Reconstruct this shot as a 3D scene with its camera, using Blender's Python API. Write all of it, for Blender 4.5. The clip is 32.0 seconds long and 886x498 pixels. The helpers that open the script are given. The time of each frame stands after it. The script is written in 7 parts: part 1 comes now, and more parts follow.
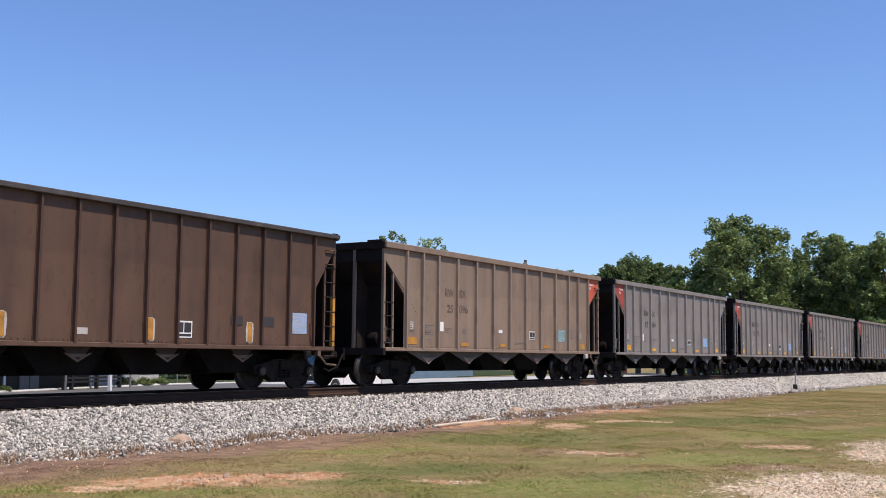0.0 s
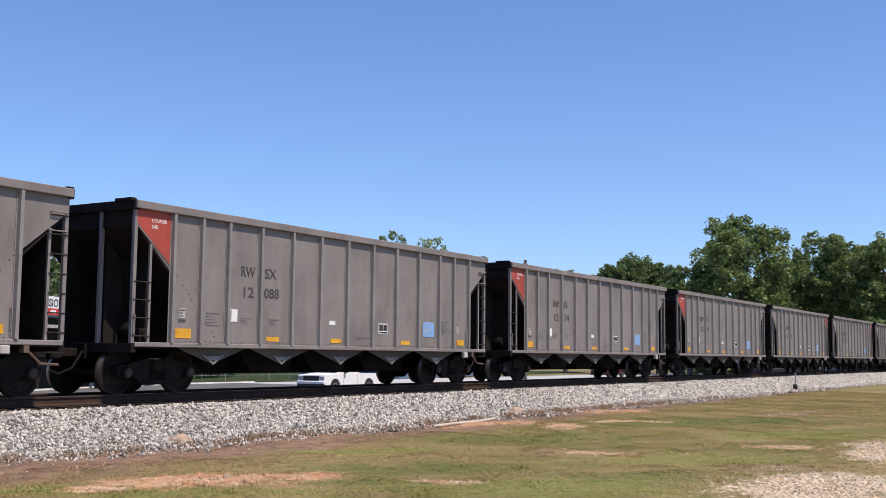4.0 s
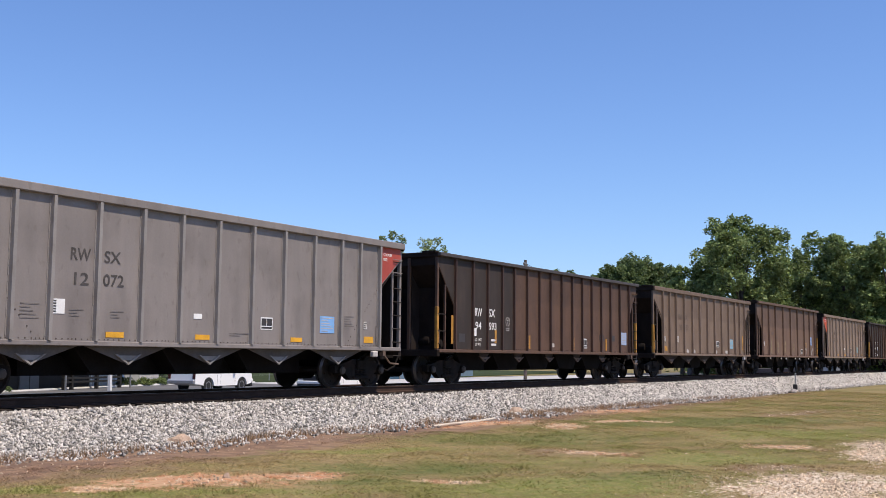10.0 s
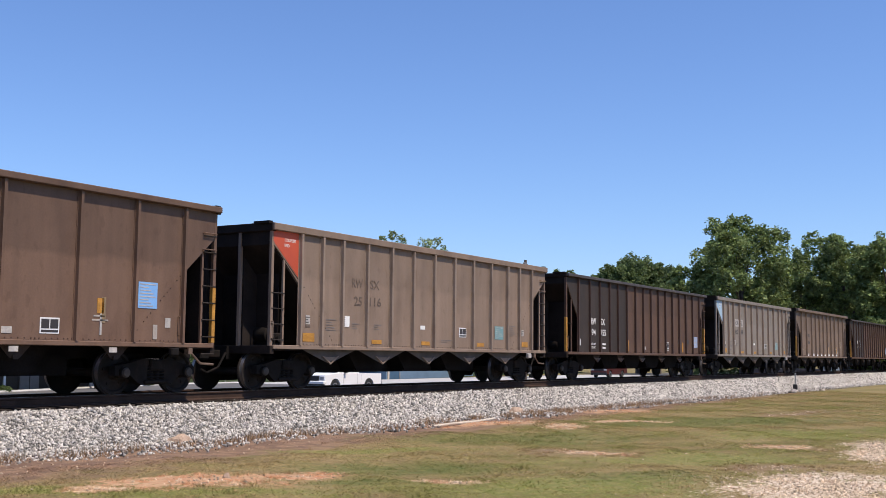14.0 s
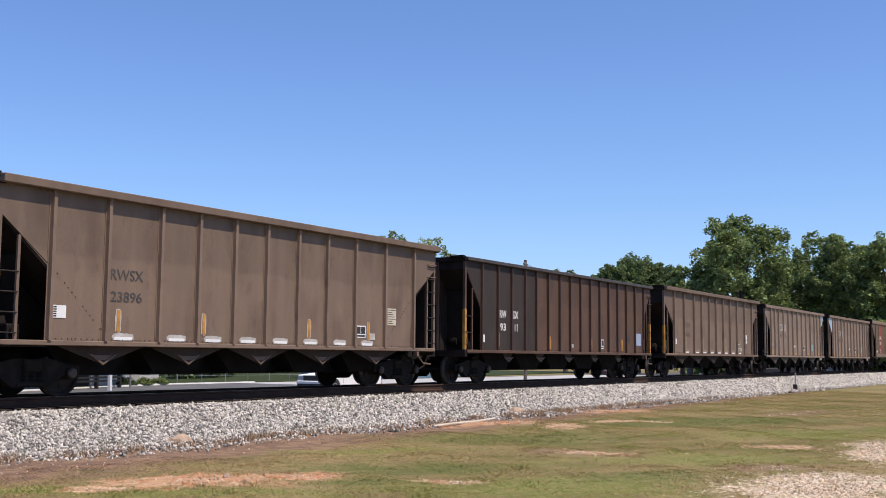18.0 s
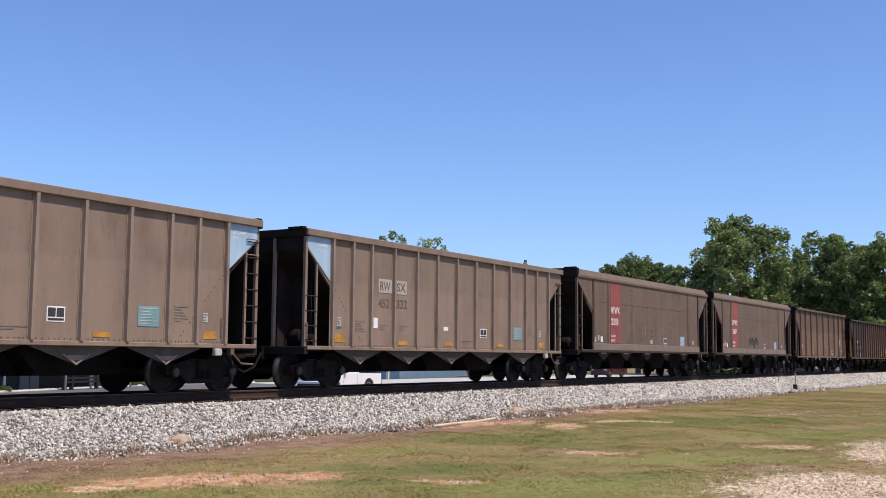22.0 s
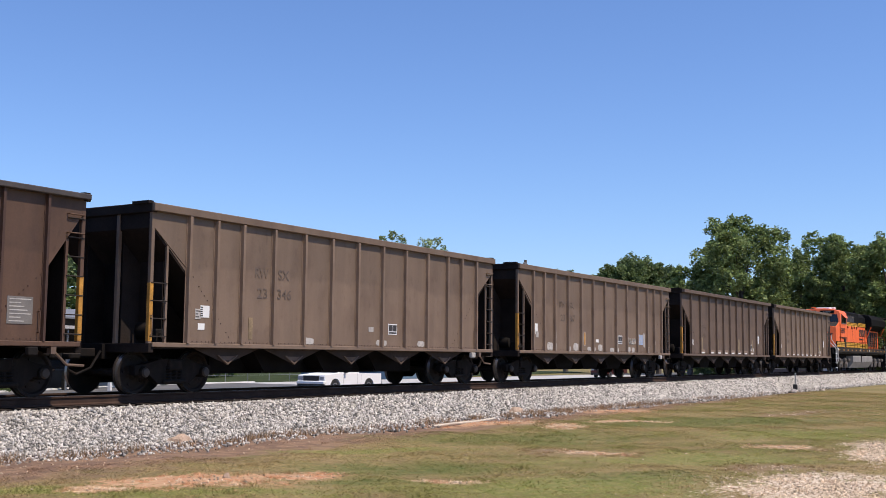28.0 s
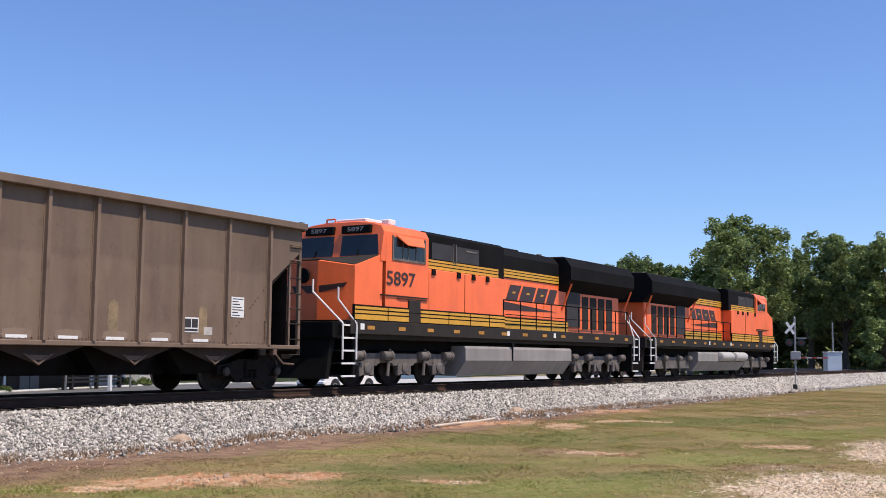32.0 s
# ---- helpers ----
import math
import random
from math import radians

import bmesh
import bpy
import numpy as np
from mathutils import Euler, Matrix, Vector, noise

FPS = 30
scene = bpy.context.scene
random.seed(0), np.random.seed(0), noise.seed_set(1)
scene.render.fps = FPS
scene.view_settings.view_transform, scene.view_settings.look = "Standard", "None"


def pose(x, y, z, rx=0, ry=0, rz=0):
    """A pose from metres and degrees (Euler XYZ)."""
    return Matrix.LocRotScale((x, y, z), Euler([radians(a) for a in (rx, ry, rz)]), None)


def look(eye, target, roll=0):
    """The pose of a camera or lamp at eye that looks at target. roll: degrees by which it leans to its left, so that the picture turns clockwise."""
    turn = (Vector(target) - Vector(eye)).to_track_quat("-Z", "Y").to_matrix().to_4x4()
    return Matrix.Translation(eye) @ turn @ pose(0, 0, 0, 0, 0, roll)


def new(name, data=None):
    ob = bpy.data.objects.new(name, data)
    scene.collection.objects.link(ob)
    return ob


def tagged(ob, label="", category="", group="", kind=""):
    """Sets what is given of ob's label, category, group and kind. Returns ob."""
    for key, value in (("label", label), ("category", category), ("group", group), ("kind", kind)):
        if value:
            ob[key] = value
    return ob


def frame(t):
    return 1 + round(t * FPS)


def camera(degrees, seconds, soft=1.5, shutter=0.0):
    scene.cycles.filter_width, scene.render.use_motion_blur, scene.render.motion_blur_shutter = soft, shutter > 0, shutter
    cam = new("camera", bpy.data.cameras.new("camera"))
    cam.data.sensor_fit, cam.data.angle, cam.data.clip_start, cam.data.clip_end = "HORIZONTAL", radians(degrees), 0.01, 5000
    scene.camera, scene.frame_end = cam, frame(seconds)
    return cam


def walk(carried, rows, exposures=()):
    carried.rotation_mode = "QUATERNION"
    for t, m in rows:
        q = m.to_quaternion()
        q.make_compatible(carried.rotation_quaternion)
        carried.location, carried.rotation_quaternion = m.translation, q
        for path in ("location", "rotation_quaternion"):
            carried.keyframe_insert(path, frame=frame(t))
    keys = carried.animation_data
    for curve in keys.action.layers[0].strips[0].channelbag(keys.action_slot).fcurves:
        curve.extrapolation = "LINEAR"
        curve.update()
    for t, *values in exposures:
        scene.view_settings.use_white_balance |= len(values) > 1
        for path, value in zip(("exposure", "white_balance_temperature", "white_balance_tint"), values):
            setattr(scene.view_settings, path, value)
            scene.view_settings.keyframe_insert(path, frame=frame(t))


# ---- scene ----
# The eye stands still beside the track: x runs along the track, y across it, z = 0 is the top of the rail.
EYE = Vector((0.0, 0.0, 0.8434))
TURN, TILT, ROLL = radians(31.496), radians(5.629), 0.5
AIM = EYE + 50 * Vector((math.cos(TURN) * math.cos(TILT), math.sin(TURN) * math.cos(TILT), math.sin(TILT)))
cam = camera(44.14, 32.0, soft=0.82)
walk(cam, [(0.0, look(EYE, AIM, ROLL)), (32.0, look(EYE, AIM, ROLL))], exposures=[(0.0, 0.0), (32.0, 0.0)])

# ---- light ----
SUN_UP, SUN_TURN = radians(61), radians(-90)      # the sun stands high behind the eye, towards the train's front
SUN_DIR = Vector((math.cos(SUN_UP) * math.cos(SUN_TURN), math.cos(SUN_UP) * math.sin(SUN_TURN), math.sin(SUN_UP)))
world = bpy.data.worlds.new("world")
world.use_nodes = True
scene.world = world
sky = world.node_tree.nodes.new("ShaderNodeTexSky")
sky.sky_type, sky.sun_disc = "NISHITA", False
sky.sun_elevation, sky.sun_rotation = SUN_UP, math.pi / 2 - SUN_TURN
sky.air_density, sky.dust_density, sky.ozone_density, sky.altitude = 1.0, 0.5, 2.0, 100
background = world.node_tree.nodes["Background"]
background.inputs["Strength"].default_value = 0.115
tone = world.node_tree.nodes.new("ShaderNodeMix")
tone.data_type, tone.blend_type = "RGBA", "MULTIPLY"
tone.inputs[0].default_value = 1.0
tone.inputs[7].default_value = (0.90, 1.08, 1.46, 1)
world.node_tree.links.new(sky.outputs[0], tone.inputs[6])
world.node_tree.links.new(tone.outputs[2], background.inputs["Color"])
sun = new("sun", bpy.data.lights.new("sun", "SUN"))
sun.data.energy, sun.data.angle, sun.data.color = 5.0, radians(0.53), (1.0, 0.87, 0.72)
sun.matrix_world = look(SUN_DIR * 80, (0, 0, 0))


# ---- materials ----
def mat(name, base, rough=0.6, metal=0.0, vary=0.25, scale=2.0, fine=30.0, bump=0.1, streak=0.0, stain=None, stain_amount=0.0, island=0.0, each=0.0, spec=0.5, tide=0.0, spots=0.0):
    """A surface with variation at two scales, vertical streaks, stains of their own shape, and fine relief."""
    m = bpy.data.materials.new(name)
    m.use_nodes = True
    nt = m.node_tree
    p = nt.nodes["Principled BSDF"]
    p.inputs["Roughness"].default_value, p.inputs["Metallic"].default_value = rough, metal
    p.inputs["Specular IOR Level"].default_value = spec
    tc = nt.nodes.new("ShaderNodeTexCoord")
    oi = nt.nodes.new("ShaderNodeObjectInfo")
    shift = nt.nodes.new("ShaderNodeVectorMath")
    shift.operation = "MULTIPLY_ADD"
    shift.inputs[1].default_value = (37, 11, 3)
    nt.links.new(oi.outputs["Random"], shift.inputs[0])
    nt.links.new(tc.outputs["Object"], shift.inputs[2])
    where = shift.outputs[0]

    def noise_tex(sc, detail, stretch=None):
        n = nt.nodes.new("ShaderNodeTexNoise")
        n.inputs["Scale"].default_value, n.inputs["Detail"].default_value = sc, detail
        if stretch:
            mp = nt.nodes.new("ShaderNodeMapping")
            mp.inputs["Scale"].default_value = stretch
            nt.links.new(where, mp.inputs["Vector"])
            nt.links.new(mp.outputs[0], n.inputs["Vector"])
        else:
            nt.links.new(where, n.inputs["Vector"])
        return n

    def remap(sock, a, b, lo, hi):
        r = nt.nodes.new("ShaderNodeMapRange")
        r.inputs[1].default_value, r.inputs[2].default_value, r.inputs[3].default_value, r.inputs[4].default_value = a, b, lo, hi
        nt.links.new(sock, r.inputs[0])
        return r.outputs[0]

    def times(a, b):
        mu = nt.nodes.new("ShaderNodeMath")
        mu.operation = "MULTIPLY"
        nt.links.new(a, mu.inputs[0])
        nt.links.new(b, mu.inputs[1])
        return mu.outputs[0]

    big, small = noise_tex(scale, 5), noise_tex(fine, 3)
    value = times(remap(big.outputs[0], 0.3, 0.7, 1 - vary, 1 + vary), remap(small.outputs[0], 0.3, 0.7, 1 - vary * 0.6, 1 + vary * 0.6))
    if streak:
        st = noise_tex(1.0, 4, (3.2, 3.2, 0.3))
        value = times(value, remap(st.outputs[0], 0.32, 0.68, 1 - streak, 1 + streak * 0.6))
    if island:
        ge = nt.nodes.new("ShaderNodeNewGeometry")
        value = times(value, remap(ge.outputs["Random Per Island"], 0, 1, 1 - island, 1 + island))
    if each:
        value = times(value, remap(oi.outputs["Random"], 0, 1, 1 - each, 1 + each))
    if tide:
        # an uneven water line across the side sheets, cleaner below it
        sep = nt.nodes.new("ShaderNodeSeparateXYZ")
        nt.links.new(tc.outputs["Object"], sep.inputs[0])
        edge = nt.nodes.new("ShaderNodeMath")
        edge.operation = "MULTIPLY_ADD"
        edge.inputs[1].default_value = 0.5
        nt.links.new(noise_tex(0.9, 6).outputs[0], edge.inputs[0])
        nt.links.new(sep.outputs[2], edge.inputs[2])
        value = times(value, remap(edge.outputs[0], 2.90, 3.02, 1.0, 1 - tide))
    rgb = nt.nodes.new("ShaderNodeRGB")
    rgb.outputs[0].default_value = (*base, 1)
    colour = rgb.outputs[0]
    if stain:
        mx = nt.nodes.new("ShaderNodeMix")
        mx.data_type = "RGBA"
        s2 = noise_tex(scale * 1.7, 7, (1.0, 1.0, 0.55))
        nt.links.new(remap(s2.outputs[0], 0.5, 0.72, 0, stain_amount), mx.inputs[0])
        nt.links.new(colour, mx.inputs[6])
        mx.inputs[7].default_value = (*stain, 1)
        colour = mx.outputs[2]
    if spots:
        # small rust spots and runs
        mx = nt.nodes.new("ShaderNodeMix")
        mx.data_type = "RGBA"
        s3 = noise_tex(6.0, 6, (1.0, 1.0, 0.5))
        nt.links.new(remap(s3.outputs[0], 0.60, 0.68, 0, spots), mx.inputs[0])
        nt.links.new(colour, mx.inputs[6])
        mx.inputs[7].default_value = (base[0] * 0.45, base[1] * 0.36, base[2] * 0.30, 1)
        colour = mx.outputs[2]
    hs = nt.nodes.new("ShaderNodeVectorMath")
    hs.operation = "SCALE"
    nt.links.new(colour, hs.inputs[0])
    nt.links.new(value, hs.inputs["Scale"])
    nt.links.new(hs.outputs[0], p.inputs["Base Color"])
    if bump:
        bp = nt.nodes.new("ShaderNodeBump")
        bp.inputs["Strength"].default_value, bp.inputs["Distance"].default_value = bump, 0.02
        nt.links.new(small.outputs[0], bp.inputs["Height"])
        nt.links.new(bp.outputs[0], p.inputs["Normal"])
    return m


def leaf_material(name, base, light):
    m = mat(name, base, 0.55, 0, 0.25, 0.35, 2.0, 0, island=0.45, stain=light, stain_amount=0.7)
    nt = m.node_tree
    p = nt.nodes["Principled BSDF"]
    p.inputs["Specular IOR Level"].default_value = 0.3
    tr = nt.nodes.new("ShaderNodeBsdfTranslucent")
    source = p.inputs["Base Color"].links[0].from_socket
    nt.links.new(source, tr.inputs["Color"])
    mx = nt.nodes.new("ShaderNodeMixShader")
    mx.inputs[0].default_value = 0.30
    nt.links.new(p.outputs[0], mx.inputs[1])
    nt.links.new(tr.outputs[0], mx.inputs[2])
    nt.links.new(mx.outputs[0], nt.nodes["Material Output"].inputs["Surface"])
    return m


RUST = (0.075, 0.035, 0.02)
PAINT = {
    "grey": mat("grey_car_paint", (0.225, 0.197, 0.181), 0.62, 0, 0.06, 0.8, 25, 0.06, 0.09, (0.12, 0.10, 0.09), 0.5, tide=0.05, spots=0.25),
    "tan": mat("tan_dusty_paint", (0.236, 0.167, 0.121), 0.7, 0, 0.06, 0.8, 25, 0.06, 0.12, (0.14, 0.09, 0.06), 0.45, tide=0.12, spots=0.2),
    "pale": mat("pale_tan_paint", (0.235, 0.200, 0.168), 0.7, 0, 0.06, 0.8, 25, 0.06, 0.12, (0.16, 0.11, 0.08), 0.45, tide=0.12, spots=0.2),
    "drab": mat("drab_brown_paint", (0.181, 0.123, 0.085), 0.7, 0, 0.07, 0.8, 25, 0.06, 0.12, (0.10, 0.06, 0.04), 0.55, tide=0.16, spots=0.2),
    "smooth_drab": mat("dull_brown_paint", (0.142, 0.094, 0.062), 0.7, 0, 0.07, 0.8, 25, 0.06, 0.14, (0.09, 0.055, 0.038), 0.6, spots=0.3),
    "smooth_chord": mat("dusty_brown_chord_paint", (0.195, 0.148, 0.112), 0.7, 0, 0.08, 1.0, 25, 0.06, 0.12, (0.12, 0.08, 0.06), 0.5),
    "drab_dark": mat("dark_drab_paint", (0.130, 0.084, 0.058), 0.7, 0, 0.07, 0.8, 25, 0.06, 0.12, (0.07, 0.045, 0.035), 0.6, tide=0.12, spots=0.4),
    "brown": mat("brown_oxide_paint", (0.156, 0.090, 0.057), 0.68, 0, 0.08, 0.9, 25, 0.06, 0.14, RUST, 0.5, tide=0.26, spots=0.25),
    "rust": mat("dark_rust_paint", (0.100, 0.052, 0.030), 0.68, 0, 0.10, 0.9, 25, 0.06, 0.15, (0.05, 0.025, 0.017), 0.6, tide=0.18, spots=0.3),
    "rib": mat("rusty_rib_paint", (0.055, 0.026, 0.017), 0.7, 0, 0.15, 1.5, 25, 0.06, 0.14, RUST, 0.5),
    "grey_post": mat("worn_grey_post_paint", (0.245, 0.225, 0.21), 0.62, 0, 0.08, 2.0, 25, 0.06, 0.10, (0.15, 0.12, 0.10), 0.4),
    "tan_post": mat("worn_tan_post_paint", (0.245, 0.182, 0.138), 0.7, 0, 0.08, 2.0, 25, 0.06, 0.10, (0.13, 0.085, 0.06), 0.5),
    "drab_post": mat("worn_drab_post_paint", (0.194, 0.132, 0.092), 0.7, 0, 0.08, 2.0, 25, 0.06, 0.12, (0.10, 0.06, 0.04), 0.5),
    "plate_grey": mat("grimy_grey_plate", (0.105, 0.092, 0.083), 0.8, 0, 0.15, 1.5, 25, 0.06, 0.15, spec=0.2),
    "plate_brown": mat("grimy_brown_plate", (0.050, 0.036, 0.029), 0.85, 0, 0.15, 1.5, 25, 0.06, 0.15, spec=0.2),
    "chord_dark": mat("dark_worn_chord_paint", (0.050, 0.040, 0.036), 0.6, 0, 0.15, 1.5, 25, 0.06, 0.1, (0.12, 0.10, 0.09), 0.4),
    "black": mat("black_car_paint", (0.029, 0.019, 0.014), 0.75, 0, 0.12, 1.0, 25, 0.05, 0.2, (0.06, 0.04, 0.03), 0.35),
}
# grime, taken near black so shade under the cars is in the colour
M_UNDER = mat("grimy_shaded_steel", (0.010, 0.0085, 0.008), 0.95, 0, 0.3, 2.0, 30, 0.15, spec=0.1)
# coal dust, darkened further so the ends' shade is in the colour
M_SOOT_SHADE = mat("coal_dusted_shaded_steel", (0.022, 0.017, 0.015), 0.95, 0, 0.3, 1.5, 30, 0.1, spec=0.1, stain=(0.03, 0.02, 0.015), stain_amount=0.5)
M_LETTER_GREY = mat("worn_dark_lettering", (0.062, 0.054, 0.050), 0.7, 0, 0.25, 6.0, 40, 0.0)
M_FAINT = mat("ghost_of_lettering", (0.155, 0.135, 0.124), 0.8, 0, 0.3, 6.0, 40, 0.0)
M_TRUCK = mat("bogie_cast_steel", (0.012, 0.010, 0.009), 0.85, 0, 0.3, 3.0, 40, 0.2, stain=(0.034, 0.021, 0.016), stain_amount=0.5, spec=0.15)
M_WHEEL = mat("wheel_steel", (0.022, 0.018, 0.016), 0.7, 0, 0.3, 4.0, 40, 0.1, stain=(0.042, 0.026, 0.019), stain_amount=0.5, spec=0.12)
# lighter than the bogie steel: sunlight on the caps is in the colour
M_CAP = mat("sunlit_bearing_cap", (0.045, 0.035, 0.028), 0.7, 0, 0.25, 6.0, 40, 0.1)
M_TREAD = mat("bright_tread", (0.30, 0.27, 0.25), 0.4, 0.8, 0.15, 4.0, 40, 0.05)
M_RED = mat("red_end_paint", (0.36, 0.055, 0.035), 0.6, 0, 0.12, 1.2, 30, 0.04, 0.12)
M_ORANGE_RED = mat("orange_red_end_paint", (0.50, 0.075, 0.03), 0.6, 0, 0.12, 1.2, 30, 0.04, 0.12)
M_BLUE_END = mat("pale_blue_end_paint", (0.34, 0.47, 0.60), 0.6, 0, 0.12, 1.2, 30, 0.04, 0.15)
M_YELLOW = mat("yellow_reflector", (0.66, 0.33, 0.02), 0.5, 0, 0.18, 4.0, 40, 0.03)
M_YELLOW_DULL = mat("dirty_yellow_paint", (0.42, 0.20, 0.03), 0.65, 0, 0.3, 4.0, 40, 0.03)
M_YELLOW_FAINT = mat("rubbed_yellow_paint", (0.225, 0.160, 0.090), 0.7, 0, 0.3, 4.0, 40, 0.03)
M_WHITE = mat("white_placard", (0.75, 0.74, 0.72), 0.5, 0, 0.06, 4.0, 40, 0.02)
M_WHITE_DULL = mat("dusty_white_paint", (0.42, 0.39, 0.36), 0.7, 0, 0.22, 6.0, 50, 0.02)
M_CREAM = mat("cream_placard", (0.55, 0.48, 0.36), 0.6, 0, 0.1, 4.0, 40, 0.02)
M_BLUE = mat("light_blue_placard", (0.20, 0.40, 0.72), 0.5, 0, 0.08, 4.0, 40, 0.02)
M_BLUE_PALE = mat("faded_blue_placard", (0.30, 0.38, 0.55), 0.6, 0, 0.12, 4.0, 40, 0.02)
M_PLACARD_GREY = mat("grimy_grey_placard", (0.16, 0.145, 0.13), 0.6, 0, 0.15, 4.0, 40, 0.02)
M_CYAN = mat("cyan_placard", (0.20, 0.40, 0.52), 0.6, 0, 0.1, 4.0, 40, 0.02)
M_TEAL = mat("teal_placard", (0.15, 0.29, 0.30), 0.6, 0, 0.1, 4.0, 40, 0.02)
M_LETTER = mat("dark_lettering", (0.035, 0.03, 0.03), 0.6, 0, 0.15, 4.0, 40, 0.0)
M_FIELD = mat("faded_white_field", (0.36, 0.32, 0.28), 0.7, 0, 0.2, 6.0, 50, 0.0)
M_LETTER_FADED = mat("faded_lettering", (0.115, 0.082, 0.062), 0.7, 0, 0.25, 6.0, 40, 0.0)
M_LETTER_WHITE = mat("white_lettering", (0.70, 0.68, 0.66), 0.6, 0, 0.1, 6.0, 40, 0.0)
M_STRIPE = mat("dusty_red_stripe", (0.26, 0.062, 0.05), 0.7, 0, 0.16, 1.2, 30, 0.04, 0.14)
M_GRAFFITI = mat("grey_spray_paint", (0.075, 0.065, 0.06), 0.7, 0, 0.2, 6.0, 40, 0.0)


# ---- mesh building ----
class Shape:
    """Collects vertices and faces of one mesh."""

    def __init__(self):
        self.v, self.f = [], []

    def add(self, verts, faces):
        n = len(self.v)
        self.v += [tuple(p) for p in verts]
        self.f += [tuple(i + n for i in q) for q in faces]
        return self

    def box(self, x0, x1, y0, y1, z0, z1, c=0.0):
        if c <= 0:
            return self.add([(x, y, z) for x in (x0, x1) for y in (y0, y1) for z in (z0, z1)],
                            [(0, 1, 3, 2), (4, 6, 7, 5), (0, 4, 5, 1), (2, 3, 7, 6), (0, 2, 6, 4), (1, 5, 7, 3)])
        lo, hi, verts = (x0, y0, z0), (x1, y1, z1), []
        for k in range(8):
            s = [(k >> 2) & 1, (k >> 1) & 1, k & 1]
            p = [hi[i] if s[i] else lo[i] for i in range(3)]
            for ax in range(3):
                verts.append([p[i] if i == ax else p[i] + (c if not s[i] else -c) for i in range(3)])
        faces = []
        for ax in range(3):
            a, b = (ax + 1) % 3, (ax + 2) % 3
            for s in (0, 1):
                q = []
                for ka, kb in ((0, 0), (1, 0), (1, 1), (0, 1)):
                    bits = [0, 0, 0]
                    bits[ax], bits[a], bits[b] = s, ka, kb
                    q.append((bits[0] * 4 + bits[1] * 2 + bits[2]) * 3 + ax)
                faces.append(q if s else q[::-1])
            for ka in (0, 1):
                for kb in (0, 1):
                    e = []
                    for s in (0, 1):
                        bits = [0, 0, 0]
                        bits[ax], bits[a], bits[b] = s, ka, kb
                        k = bits[0] * 4 + bits[1] * 2 + bits[2]
                        e.append((k * 3 + a, k * 3 + b))
                    q = [e[0][0], e[1][0], e[1][1], e[0][1]]
                    faces.append(q if (ka == kb) else q[::-1])
        for k in range(8):
            odd = bin(k).count("1") % 2
            faces.append((k * 3, k * 3 + 1, k * 3 + 2) if odd else (k * 3 + 2, k * 3 + 1, k * 3))
        return self.add(verts, faces)

    def prism(self, outline, a, b, axis="y"):
        """An outline drawn in the two other axes, drawn out from a to b along the axis."""
        n = len(outline)
        place = {"y": lambda p, s: (p[0], s, p[1]), "x": lambda p, s: (s, p[0], p[1]), "z": lambda p, s: (p[0], p[1], s)}[axis]
        return self.add([place(p, s) for s in (a, b) for p in outline],
                        [tuple(range(n)), tuple(range(2 * n - 1, n - 1, -1))] + [(i, i + n, (i + 1) % n + n, (i + 1) % n) for i in range(n)])

    def tube(self, p0, p1, r0, r1=None, n=8):
        r1 = r0 if r1 is None else r1
        p0, p1 = Vector(p0), Vector(p1)
        d = (p1 - p0).normalized()
        u = d.orthogonal().normalized()
        w = d.cross(u)
        ring = [(math.cos(2 * math.pi * i / n), math.sin(2 * math.pi * i / n)) for i in range(n)]
        return self.add([p + r * (c * u + s * w) for p, r in ((p0, r0), (p1, r1)) for c, s in ring],
                        [tuple(range(n))[::-1], tuple(range(n, 2 * n))] + [(i, (i + 1) % n, (i + 1) % n + n, i + n) for i in range(n)])

    def path(self, points, r, n=6):
        for a, b in zip(points, points[1:]):
            self.tube(a, b, r, None, n)
        return self

    def lathe(self, profile, axis="y", n=24, at=(0, 0, 0)):
        """profile: (radius, place along the axis)."""
        verts = []
        for r, s in profile:
            for i in range(n):
                c, e = r * math.cos(2 * math.pi * i / n), r * math.sin(2 * math.pi * i / n)
                p = {"y": (c, s, e), "x": (s, c, e), "z": (c, e, s)}[axis]
                verts.append((p[0] + at[0], p[1] + at[1], p[2] + at[2]))
        m = len(profile)
        faces = [(j * n + i, j * n + (i + 1) % n, (j + 1) * n + (i + 1) % n, (j + 1) * n + i) for j in range(m - 1) for i in range(n)]
        faces += [tuple(range(n)), tuple(range((m - 1) * n, m * n))[::-1]]
        return self.add(verts, faces)

    def mesh(self, name, smooth=False):
        me = bpy.data.meshes.new(name)
        me.from_pydata(self.v, [], self.f)
        bm = bmesh.new()
        bm.from_mesh(me)
        bmesh.ops.recalc_face_normals(bm, faces=bm.faces)
        bm.to_mesh(me)
        bm.free()
        if smooth:
            me.shade_smooth()
            me.set_sharp_from_angle(angle=radians(35))
        return me


SHARED = {}


def part(name, shape, material, parent, label="", at=(0, 0, 0), key=None, smooth=False):
    """One mesh object under a thing or part. shape: a Shape, or a function that gives one; alike pieces with the same key share a mesh."""
    k = (key, material.name) if key is not None else None
    if k is not None and k in SHARED:
        me = SHARED[k]
    else:
        me = (shape() if callable(shape) else shape).mesh(name, smooth)
        me.materials.append(material)
        if k is not None:
            SHARED[k] = me
    ob = new(name, me)
    ob.location = at
    ob.parent = parent
    return tagged(ob, label) if label else ob


